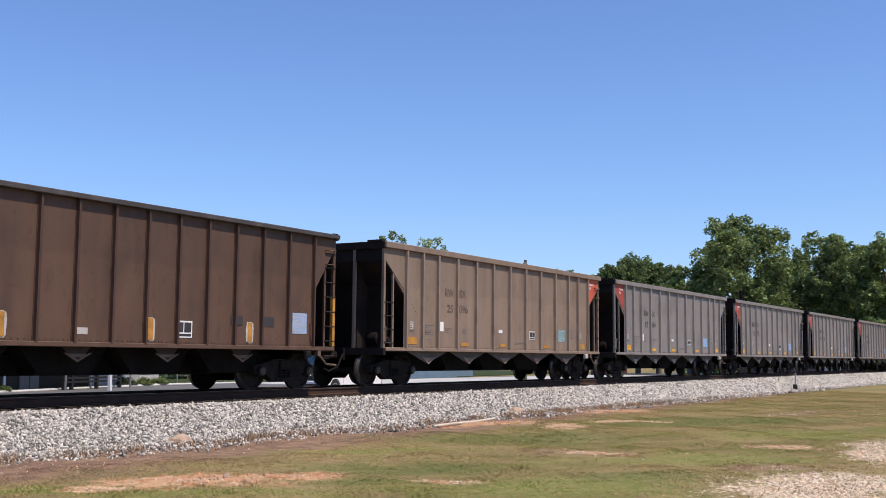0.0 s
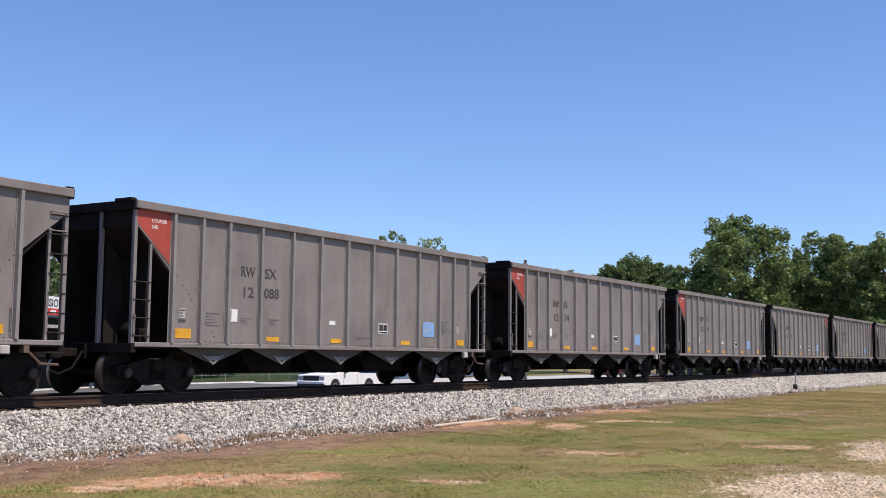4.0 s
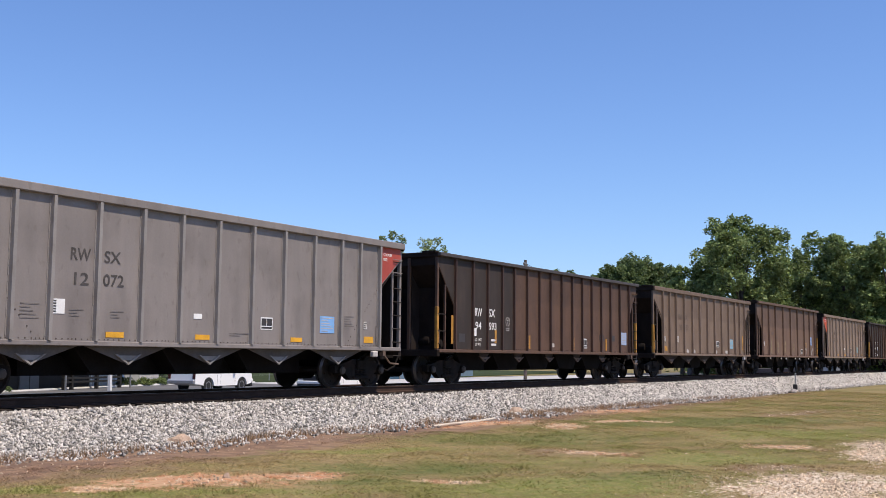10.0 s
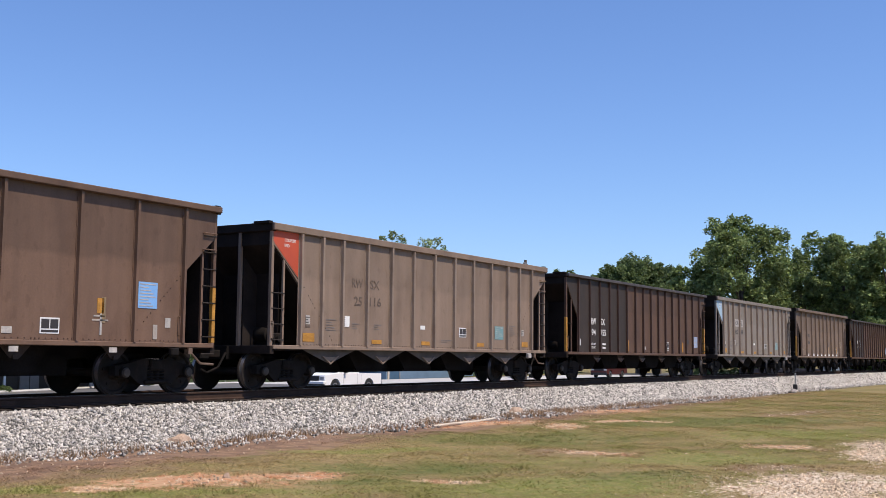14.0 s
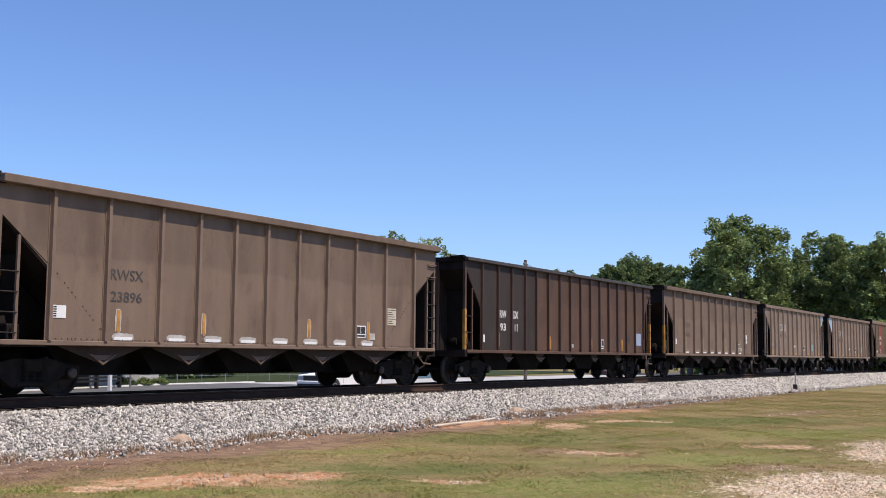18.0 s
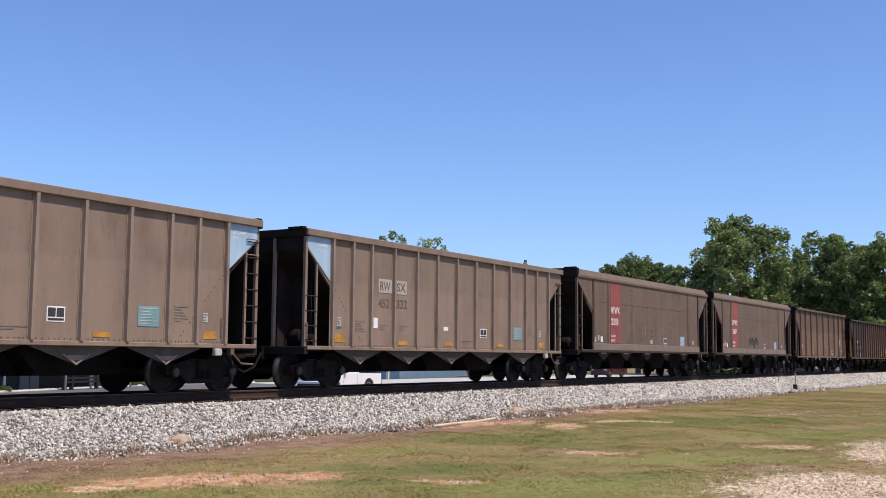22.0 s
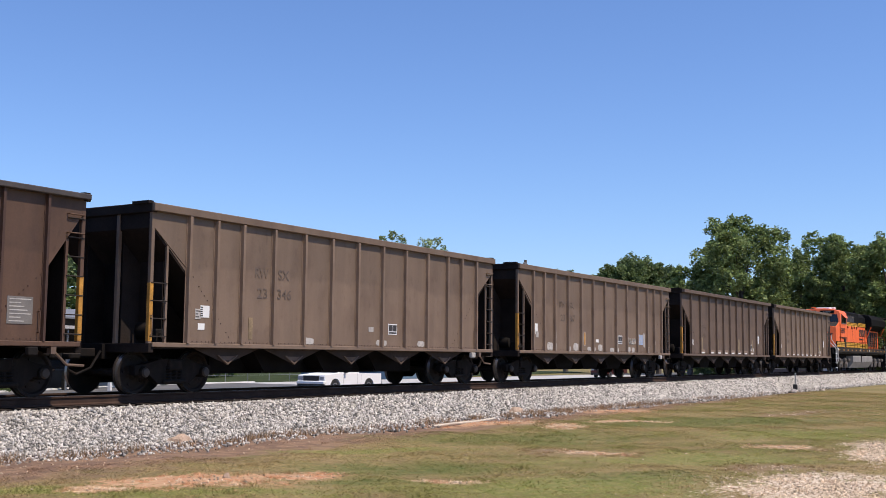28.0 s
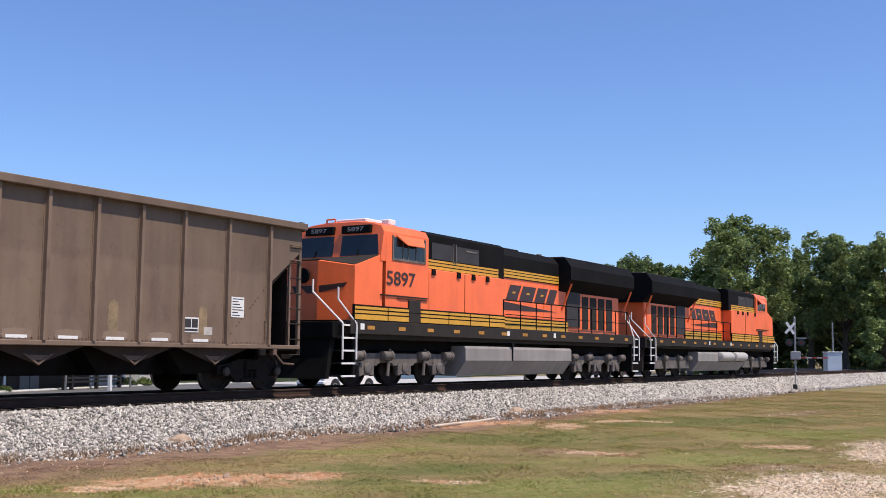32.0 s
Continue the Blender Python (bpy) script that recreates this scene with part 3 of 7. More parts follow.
def travelled(t):
    """Metres that the train has gone after t seconds; it gains a little speed, and runs in and out on its couplings."""
    return 14.3584 * t + 0.00466 * t * t + float(np.interp(t, np.arange(0, 33, 2), SURGE))


MOVING = []             # (thing, place along the train)
WHEELSETS = []          # (wheelset, radius)


def wheelset_shape(r):
    def make():
        s = Shape()
        for side in (-1, 1):
            a, b = side * 0.685, side * 0.825
            s.lathe([(0.10, a), (r + 0.025, a), (r + 0.025, a + side * 0.03), (r, a + side * 0.05), (r - 0.008, b), (r - 0.06, b), (r - 0.09, b - side * 0.05), (0.16, b - side * 0.03), (0.13, b + side * 0.02), (0.09, b + side * 0.03)], "y", 28)
            for i in range(5):
                an = 2 * math.pi * i / 5
                s.tube((0.27 * math.cos(an), b - side * 0.045, 0.27 * math.sin(an)), (0.27 * math.cos(an), b - side * 0.02, 0.27 * math.sin(an)), 0.035, None, 6)
        s.lathe([(0.09, -1.0), (0.09, 1.0)], "y", 10)
        return s
    return make


def brighten_treads(me, r):
    """The tread that runs on the rail is polished steel."""
    if len(me.materials) == 1:
        me.materials.append(M_TREAD)
        for p in me.polygons:
            if math.hypot(p.center.x, p.center.z) > r - 0.012 and p.normal.y * p.center.y > -0.5 and abs(p.center.y) > 0.73:
                p.material_index = 1


def sideframe_shape():
    s = Shape()
    outline = [(-1.12, 0.40), (-1.12, 0.60), (-0.80, 0.64), (-0.42, 0.74), (0.42, 0.74), (0.80, 0.64), (1.12, 0.60), (1.12, 0.40), (0.70, 0.40), (0.52, 0.26), (0.40, 0.20), (-0.40, 0.20), (-0.52, 0.26), (-0.70, 0.40)]
    s.prism(outline, -0.09, 0.09)
    s.box(-0.34, 0.34, -0.14, -0.08, 0.22, 0.30, 0.02)
    for x in (-0.89, 0.89):
        s.lathe([(0.10, -0.16), (0.125, -0.15), (0.125, 0.1)], "y", 12, (x, 0, 0.46))
    return s


def spring_shape():
    s = Shape()
    for x in (-0.17, 0.0, 0.17):
        for k in range(5):
            s.lathe([(0.06, 0), (0.085, 0.02), (0.06, 0.04)], "z", 10, (x, 0, 0.32 + k * 0.062))
    return s


def bogie(car, x, r=0.457):
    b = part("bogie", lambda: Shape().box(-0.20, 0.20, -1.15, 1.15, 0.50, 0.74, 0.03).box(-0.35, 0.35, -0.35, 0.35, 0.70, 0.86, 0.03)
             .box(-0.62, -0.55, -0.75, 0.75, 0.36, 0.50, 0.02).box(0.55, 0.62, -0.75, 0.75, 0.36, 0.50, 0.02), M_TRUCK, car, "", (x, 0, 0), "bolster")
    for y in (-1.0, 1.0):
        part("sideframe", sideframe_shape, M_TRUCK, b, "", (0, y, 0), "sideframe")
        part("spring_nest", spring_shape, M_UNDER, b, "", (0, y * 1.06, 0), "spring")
    for dx in (-0.89, 0.89):
        part("bearing_cap", lambda: Shape().lathe([(0.05, -0.205), (0.085, -0.20), (0.105, -0.17), (0.105, -0.155)], "y", 12), M_CAP, b, "brown axle bearing cap, coloured lighter as if sunlit", (dx, -1.0, 0.46), "bearingcap", True)
        w = part("wheelset", wheelset_shape(r), M_WHEEL, b, "", (0, 0, r), "wheelset%.2f" % r, True)
        brighten_treads(w.data, r)
        w.matrix_parent_inverse = pose(dx, 0, 0)
        WHEELSETS.append((w, r))
    return b


def coupler_shape():
    s = Shape()
    s.box(-0.62, 0.05, -0.09, 0.09, 0.78, 0.96, 0.02).box(0.0, 0.30, -0.15, 0.13, 0.72, 1.0, 0.04).box(0.18, 0.36, -0.02, 0.16, 0.74, 0.98, 0.03)
    s.path([(-0.3, 0.35, 0.9), (-0.05, 0.35, 0.55), (0.25, 0.28, 0.42), (0.42, 0.25, 0.5)], 0.028)
    return s


def rung_shape(width):
    return lambda: Shape().tube((0, 0, 0), (width, 0, 0), 0.013, None, 6)


def plate(name, x, z, w, h, material, car, y, label="", marks=None):
    """A flat placard or paint patch on a car's side, in places with rows of small print."""
    p = part(name, lambda: Shape().box(-w / 2, w / 2, -0.004, 0.004, -h / 2, h / 2), material, car, label, (x, y, z), "plate%.2f_%.2f" % (w, h))
    if marks:
        part("small_print", lambda: marks(w, h), M_LETTER if material in (M_WHITE, M_WHITE_DULL, M_CREAM) else M_WHITE_DULL, p, "", (0, -0.006, 0), "print%s%.2f_%.2f" % (PRINT_NAMES[marks], w, h))
    return p


def print_rows(w, h):
    s = Shape()
    n = max(2, int(h / 0.065))
    for i in range(n):
        z = h / 2 - (i + 0.75) * h / (n + 0.5)
        s.box(-w * 0.42, w * (0.42 - 0.13 * ((i * 7) % 4)), -0.002, 0.002, z - h * 0.12 / n, z + h * 0.16 / n)
    return s


def print_column(w, h):
    s = Shape()
    for i in range(5):
        z = h / 2 - (i + 0.8) * h / 5.6
        s.box(-w * 0.48, -w * 0.24, -0.002, 0.002, z - h * 0.05, z + h * 0.05)
    return s


def print_squares(w, h):
    """The two dark fields of a service stencil inside its white frame."""
    s = Shape()
    s.box(-w * 0.46, -w * 0.03, -0.002, 0.002, -h * 0.20, h * 0.45)
    s.box(w * 0.03, w * 0.46, -0.002, 0.002, -h * 0.20, h * 0.45)
    s.box(-w * 0.46, w * 0.46, -0.002, 0.002, -h * 0.46, -h * 0.30)
    return s


# rungs are coloured dark to stand in for the shadow on them
M_RUNG = mat("shaded_rung_steel", (0.035, 0.028, 0.024), 0.8, 0, 0.2, 4.0, 30, 0.0, spec=0.2)
M_BOLT = mat("rusty_bolts", (0.075, 0.055, 0.045), 0.8, 0, 0.2, 4.0, 30, 0.0)
PRINT_NAMES = {print_rows: "rows", print_column: "column", print_squares: "squares"}
KINDS = {
    # length, side posts from the left end, top, underside of the sides, end cut: height at the end and at the first post
    "ribbed": dict(L=14.60, posts=[1.05, 1.9, 2.75, 3.85, 5.0, 6.1, 7.23, 8.37, 9.5, 10.65, 11.77, 12.6, 13.5], top=3.98, low=1.09, cut=(3.52, 2.66), chord=0.17, post=0.105, deep=0.09, out=0.10),
    "wide_end": dict(L=14.80, posts=[1.15, 2.49, 3.9, 5.02, 6.16, 7.26, 8.42, 9.58, 10.79, 12.17, 13.59], top=4.06, low=1.09, cut=(3.38, 2.48), chord=0.16, post=0.105, deep=0.09, out=0.17),
    "wide": dict(L=14.50, posts=[0.98, 2.32, 3.77, 5.5, 7.25, 8.98, 10.7, 12.15, 13.5], top=4.11, low=1.09, cut=(3.45, 2.55), chord=0.13, post=0.09, deep=0.085, out=0.13),
    "long": dict(L=15.75, posts=[0.97, 2.02, 2.97, 3.94, 4.78, 5.72, 6.66, 7.54, 8.45, 9.34, 10.23, 11.11, 12.01, 12.93, 13.88, 14.85], top=3.92, low=1.07, cut=(3.60, 2.35), chord=0.11, post=0.075, deep=0.08, out=0.13),
    "smooth": dict(L=15.24, posts=[2.95, 12.41], top=4.18, low=1.17, cut=(3.75, 2.65), chord=0.30, post=0.12, deep=0.03),
}


def post_shape(w, d, side, z0, z1):
    """A pressed side post with the bolts along its foot flange."""
    s = Shape().prism([(-w, 0), (-w * 0.7, side * d), (w * 0.7, side * d), (w, 0)], z0, z1, "z")
    s.box(-w * 1.45, w * 1.45, min(0, side * 0.008), max(0, side * 0.008), z0, z1)
    z = z0 + 0.08
    while z < z1 - 0.05:
        for x in (-w * 1.2, w * 1.2):
            s.box(x - 0.013, x + 0.013, min(0, side * 0.016), max(0, side * 0.016), z - 0.013, z + 0.013)
        z += 0.17 if int(z * 10) % 3 else 0.12
    return s


def bolt_row(kind, x0, x1, low, knee, base):
    """Bolt heads along the foot of the side, and the slanting rows where the end sheets meet it."""
    s = Shape()

    def head(x, z, r=0.011):
        s.box(x - r, x + r, -0.010, 0.002, z - r, z + r)
    x = x0 + 0.05
    while x < x1:
        head(x, low + 0.03)
        x += 0.14 if int(x * 5) % 4 else 0.09
    for i in range(15):
        f = i / 14
        if kind == "smooth" or i % 5 != 2:
            head(x0 + 0.08 + 1.25 * f, knee - 0.05 - (knee - low - 0.2) * f, 0.012)
            head(x1 - 0.08 - 1.25 * f, knee - 0.05 - (knee - low - 0.2) * f, 0.012)
    if kind == "smooth":
        # the inner frames show as paired columns of rivets; a long seam runs above them
        for j in range(1, 8):
            for i in range(11):
                for dx in (-0.05, 0.05):
                    head(2.95 + j * 1.1825 + dx, low + 0.42 + i * (base - low - 0.65) / 10, 0.013)
        s.box(2.2, 13.1, -0.006, 0.002, 3.0, 3.012)
        for xp in (x0 + 0.07, x1 - 0.07):
            s.box(xp - 0.06, xp + 0.06, -0.03, 0.002, low + 0.26, base - 0.05)
        for xp in (2.95, 12.41):
            for i in range(24):
                for dx in (-0.17, -0.11, 0.11, 0.17):
                    head(xp + dx, low + 0.3 + i * (base - low - 0.45) / 23, 0.012)
        for i in range(90):
            head(x0 + 0.1 + i * (x1 - x0 - 0.2) / 89, low + 0.19, 0.012)
    return s


def hopper_car(no, kind, colour, right_end, label, marks=(), left_end_paint=None, right_end_paint=None, dark_panels=0, rib_colour=None):
    """An open-topped coal hopper. Its own x runs from its left end, its z from the rail."""
    k = KINDS[kind]
    L, posts, top, low, cut, chord = k["L"], k["posts"], k["top"], k["low"], k["cut"], k["chord"]
    e0, e1 = (posts[0], L - posts[-1]) if kind != "smooth" else (1.39, 1.36)
    paint, rib = PAINT[colour], PAINT[rib_colour or {"grey": "grey_post", "tan": "tan_post", "pale": "tan_post", "drab": "drab_post"}.get(colour, colour)]
    car = thing("hopper_car", label, "hopper car", (right_end - L + REACH, MID, 0), group="coal train")
    MOVING.append((car, right_end - L))
    base = top - chord
    plates = PAINT["plate_grey"] if colour in ("grey", "tan", "pale") else PAINT["plate_brown"]
    for side, name in ((-1, "side_sheet"), (1, "side_sheet")):
        y0, y1 = side * W, side * (W - 0.03)
        outline = [(0, base), (L, base), (L, cut[0]), (L - e1, cut[1]), (L - e1, low), (e0, low), (e0, cut[1]), (0, cut[0])]
        if kind == "smooth":
            outline = [(0.02, base), (L - 0.02, base), (L - 0.02, cut[0]), (L - e1, cut[1]), (L - e1, low), (e0, low), (e0, cut[1]), (0.02, cut[0])]
        part(name, lambda: Shape().prism(outline, y0, y1), paint, car, "", (0, 0, 0), "side%s%d" % (kind, side))
        # top chord, sill, skirt with the bays' V plates
        if kind == "smooth":
            part("top_chord", lambda: Shape().prism([(-W - 0.05, base - 0.02), (-W - 0.05, base + 0.06), (-W + 0.12, top), (-W + 0.30, top), (-W + 0.30, base)], 0.0, L, "x") if side < 0 else
                 Shape().prism([(W + 0.05, base - 0.02), (W + 0.05, base + 0.06), (W - 0.12, top), (W - 0.30, top), (W - 0.30, base)], 0.0, L, "x"), paint, car, "", (0, 0, 0), "chord%s%d" % (kind, side))
            part("lower_chord", lambda: Shape().box(e0, L - e1, side * (W + 0.05), side * (W - 0.02), low - 0.02, low + 0.24, 0.012), PAINT["smooth_chord"], car, "", (0, 0, 0), "lowchord%s%d" % (kind, side))
        else:
            part("top_chord", lambda: Shape().box(-0.04, L + 0.04, side * (W + k["out"]), side * (W - 0.03), base, top, 0.015), paint if kind != "long" else PAINT["chord_dark"], car, "", (0, 0, 0), "chord%s%d" % (kind, side))
        part("side_sill", lambda: Shape().box(0.05 if kind != "smooth" else 0.3, L - 0.05, side * (W + 0.06), side * (W - 0.12), low - 0.10, low - 0.004, 0.012), paint if kind != "smooth" else PAINT["plate_brown"], car, "", (0, 0, 0), "sill%s%d" % (kind, side))
        for i in range(5):
            x = L * 0.5 + (i - 2) * 2.35
            big = kind in ("ribbed", "wide_end", "smooth")
            a, d = (1.10, 0.32) if big else (0.34, 0.24)
            if kind == "smooth":
                a, d = 0.62, 0.30
            yy = side * (W - 0.15)
            x -= 0.10
            part("bay_plate", lambda: Shape().prism([(-a, low - 0.10), (a, low - 0.10), (0.10, low - 0.10 - d), (-0.10, low - 0.10 - d)], yy, yy - side * 0.02)
                 .box(-0.06, 0.06, yy + side * 0.03, yy - side * 0.01, low - 0.12 - d, low - 0.05 - d), plates, car, "", (x, 0, 0), "bay%s%d" % (kind, side))
            if kind == "smooth" and side < 0:
                part("reflector_strip", lambda: Shape().box(-0.30, 0.24, -0.004, 0.004, -0.022, 0.022), M_WHITE_DULL, car, "", (x, yy - 0.004, low - 0.135), "reflector")
            if kind not in ("smooth", "wide"):
                part("bay_bracket", lambda: Shape().prism([(-0.26, low - 0.08 - d * 0.62), (0.26, low - 0.08 - d * 0.62), (0.0, low - 0.125 - d)], yy + side * 0.012, yy + side * 0.025)
                     .prism([(-0.34, low - 0.08 - d * 0.55), (-0.29, low - 0.08 - d * 0.55), (0.01, low - 0.115 - d), (0.0, low - 0.15 - d)], yy + side * 0.01, yy + side * 0.05)
                     .prism([(0.34, low - 0.08 - d * 0.55), (0.29, low - 0.08 - d * 0.55), (-0.01, low - 0.115 - d), (0.0, low - 0.15 - d)], yy + side * 0.01, yy + side * 0.048), rib if colour in ("grey", "tan", "pale") else PAINT["drab_dark"], car, "", (x, 0, 0), "bracket%s%d" % (kind, side))
        if side < 0:
            tagged(part("bolt_row", lambda: bolt_row(kind, e0, L - e1, low, cut[1], base), PAINT["rib"] if colour not in ("grey", "pale", "tan") else M_BOLT, car, "", (0, -W, 0), "bolts%s" % kind), "small rusty bolt heads", kind="stuff")
        for x in posts:
            w, d = k["post"] / 2, k["deep"]
            part("side_post", lambda: post_shape(w, d, side, low - 0.002, base - 0.002 if kind != "smooth" else base - 0.03), rib, car, "", (x, side * W, 0), "post%s%d" % (kind, side))
    # dark painted panels of the older cars
    if dark_panels:
        for i in range(dark_panels):
            a, b = posts[i] + 0.04, posts[i + 1] - 0.04
            part("painted_panel", lambda: Shape().box(a, b, -W - 0.005, -W + 0.002, low + 0.002, base - 0.002), PAINT["black"], car, "", (0, 0, 0), "dark%s%d" % (kind, i))
        part("painted_panel", lambda: Shape().prism([(0.02, base), (posts[0] - 0.04, base), (posts[0] - 0.04, cut[1] + 0.05), (0.02, cut[0] + 0.02)], -W - 0.005, -W + 0.002), PAINT["black"], car, "", (0, 0, 0), "darkend%s" % kind)
    for where, material in ((0, left_end_paint), (1, right_end_paint)):
        if material:
            q = [(0.03, base), (posts[0] - 0.05, base), (posts[0] - 0.05, cut[1] + 0.06), (0.03, cut[0] + 0.03)]
            if where:
                q = [(L - x * e1 / e0, z) for x, z in q]
            p = part("end_panel", lambda: Shape().prism(q, -W - 0.005, -W + 0.002), material, car, "", (0, 0, 0), "endpaint%s%d" % (kind, where))
            xm = posts[0] * 0.62 if not where else L - e1 * 0.62
            letters("COUPLER", 0.42, 0.075, M_LETTER_WHITE, p, xm, -W - 0.008, base - 0.20, "stencil")
            letters("END", 0.18, 0.075, M_LETTER_WHITE, p, xm - 0.12, -W - 0.008, base - 0.33, "stencil")
    # ends: chord, sloping sheets, posts, deck, ladders
    for where in (0, 1):
        sgn = 1 if where == 0 else -1
        X = 0 if where == 0 else L
        e = e0 if where == 0 else e1
        part("end_chord", lambda: Shape().box(X - 0.06, X + 0.10, -W - 0.04, W + 0.04, base - 0.02, top + 0.012, 0.015).box(X - 0.12 * sgn, X + 0.02 * sgn, -W * 0.99, -W + 0.5, top - 0.01, top + 0.05), M_SOOT_SHADE, car, "", (0, 0, 0), "endchord%s%d" % (kind, where))
        part("end_slope_sheet", lambda: Shape().prism([(X + 0.02 * sgn, base), (X + 0.02 * sgn, cut[0] - 0.05), (X + (e + 1.6) * sgn, low - 0.05), (X + (e + 1.66) * sgn, low - 0.05), (X + 0.07 * sgn, cut[0] - 0.02), (X + 0.06 * sgn, base)], -W + 0.035, W - 0.035), M_SOOT_SHADE, car, "", (0, 0, 0), "slope%s%d" % (kind, where))
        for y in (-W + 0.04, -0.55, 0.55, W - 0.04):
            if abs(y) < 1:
                # dark web added to fill the opening under the slope with painted shade
                part("end_gusset", lambda: Shape().prism([(X + e * 0.15 * sgn, low - 0.06), (X + (e + 1.5) * sgn, low - 0.06), (X + e * 0.15 * sgn, cut[0] - 0.16 - (cut[0] - low) * e * 0.15 / (e + 1.6))], -0.012, 0.012), M_SOOT_SHADE, car, "", (0, y, 0), "gusset%s%d" % (kind, where))
            elif y < 0 and colour in ("rust", "brown", "drab", "drab_dark") and kind != "smooth" and (where == 0 or colour in ("rust", "brown")) and not (kind == "wide" and where == 0):
                part("painted_stretch", lambda: Shape().box(-0.05, 0.05, -0.05, 0.05, low + 0.01, 2.32, 0.01), M_YELLOW_DULL, car, "yellow painted lower post", (X + 0.03 * sgn, y, 0), "yellowpost%s" % kind)
            part("end_post", lambda: Shape().box(-0.045, 0.045, -0.045, 0.045, low - 0.05, base, 0.01), paint if abs(y) > 1 or (y < 0 and where == 0) else M_SOOT_SHADE, car, "", (X + 0.03 * sgn, y, 0), "endpost%s" % kind)
        # dark cross sheet, added where the end would only be in deep shade
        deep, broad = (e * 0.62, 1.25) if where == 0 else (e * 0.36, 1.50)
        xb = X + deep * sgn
        part("end_bulkhead", lambda: Shape().box(xb - 0.01, xb + 0.01, -broad, broad, low - 0.05, cut[0] - 0.10 - (cut[0] - low) * deep / (e + 1.6)), M_SOOT_SHADE, car, "", (0, 0, 0), "bulkhead%s%d" % (kind, where))
        part("end_deck", lambda: Shape().box(min(X, X + e * sgn), max(X, X + e * sgn), -W, W, low - 0.13, low - 0.05).box(min(X - 0.02 * sgn, X + 0.12 * sgn), max(X - 0.02 * sgn, X + 0.12 * sgn), -W - 0.02, W + 0.02, low - 0.22, low - 0.02, 0.012), M_SOOT_SHADE, car, "", (0, 0, 0), "deck%s%d" % (kind, where))
        inner = 0.46 if where == 0 else 0.40
        part("ladder_rail", lambda: Shape().box(-0.03, 0.03, -0.025, 0.025, low - 0.05, cut[0] - (cut[0] - cut[1]) * inner / e - 0.02), paint if kind != "long" else PAINT["rust"], car, "", (X + inner * sgn, -W + 0.03, 0), "laddrail%s%d" % (kind, where))
        n_low, n_high = (low, 2.5) if where == 0 else (low - 0.35, 3.5)
        z = n_low + 0.12
        step = 0.37
        if kind == "long" and where == 0:
            z, step, n_high = 1.6, 0.5, 2.2
        while z < n_high:
            part("ladder_rung", rung_shape(inner), M_RUNG, car, "", (X if where == 0 else X - inner, -W - 0.01, z), "rung%.2f" % inner)
            z += step
        part("grab_iron", lambda: Shape().path([(0, -0.06, 0), (0, -0.06, 0.4)], 0.012).path([(0, -0.06, 0), (0, 0, 0)], 0.012).path([(0, -0.06, 0.4), (0, 0, 0.4)], 0.012), paint, car, "", (X + (e + 0.10) * sgn if where else X + 0.02, -W, low + 0.15), "grab")
        if where:
            for z in (3.5, 3.14):
                part("grab_iron", lambda: Shape().path([(0, 0, 0), (0, -0.07, 0), (0.36, -0.07, 0), (0.36, 0, 0)], 0.013), paint, car, "", (L - 0.42, -W, z), "grabbar")
        part("coupler", coupler_shape if where else (lambda: Shape().box(-0.05, 0.62, -0.09, 0.09, 0.78, 0.96, 0.02).box(-0.30, 0.0, -0.13, 0.15, 0.72, 1.0, 0.04).path([(0.3, -0.35, 0.9), (0.05, -0.35, 0.55), (-0.25, -0.28, 0.42), (-0.42, -0.25, 0.5)], 0.028)), M_TRUCK, car, "", (X - 0.25 * sgn * 0 + (0.48 if where else -0.48), 0, 0), "coupler%d" % where)
        bogie(car, X + (1.22 if kind != "long" else 1.35) * sgn)
    # the brake gear on the near end platform
    part("air_reservoir", lambda: Shape().lathe([(0.05, -0.42), (0.20, -0.36), (0.22, -0.2), (0.22, 0.2), (0.20, 0.36), (0.05, 0.42)], "y", 14), M_TRUCK, car, "", (0.75, -0.55, low + 0.25), "reservoir", True)
    part("brake_valve", lambda: Shape().box(-0.16, 0.16, -0.12, 0.12, 0, 0.34, 0.03).lathe([(0.09, -0.2), (0.09, -0.1)], "y", 10, (0, 0, 0.2)), M_TRUCK, car, "", (0.62, -1.15, low - 0.05), "valve")
    part("jacking_pad", lambda: Shape().box(-0.11, 0.11, -0.10, 0.02, -0.16, 0.0, 0.02), M_WHITE_DULL if kind == "ribbed" else M_TRUCK, car, "", (L - e1 - 0.25, -W - 0.02, low - 0.11), "pad")
    part("brake_lever", lambda: Shape().path([(0, -0.05, 0), (0.35, -0.05, -0.28), (0.75, -0.05, -0.30)], 0.025).box(-0.06, 0.06, -0.1, 0.02, -0.08, 0.08), PAINT["drab_dark"], car, "", (L - e1 + 0.25, -W + 0.05, low - 0.16), "lever")
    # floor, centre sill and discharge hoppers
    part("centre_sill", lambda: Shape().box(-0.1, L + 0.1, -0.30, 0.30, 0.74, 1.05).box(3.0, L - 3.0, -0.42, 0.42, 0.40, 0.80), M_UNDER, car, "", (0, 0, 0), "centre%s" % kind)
    if kind == "wide":
        for x in (2.45, 4.85, 5.95, 8.2, 9.3, 11.6):
            plate("reflector", x, low - 0.17, 0.2, 0.10, M_WHITE_DULL, car, -W - 0.064)
    for i in range(5):
        x = L * 0.5 + (i - 2) * 2.35
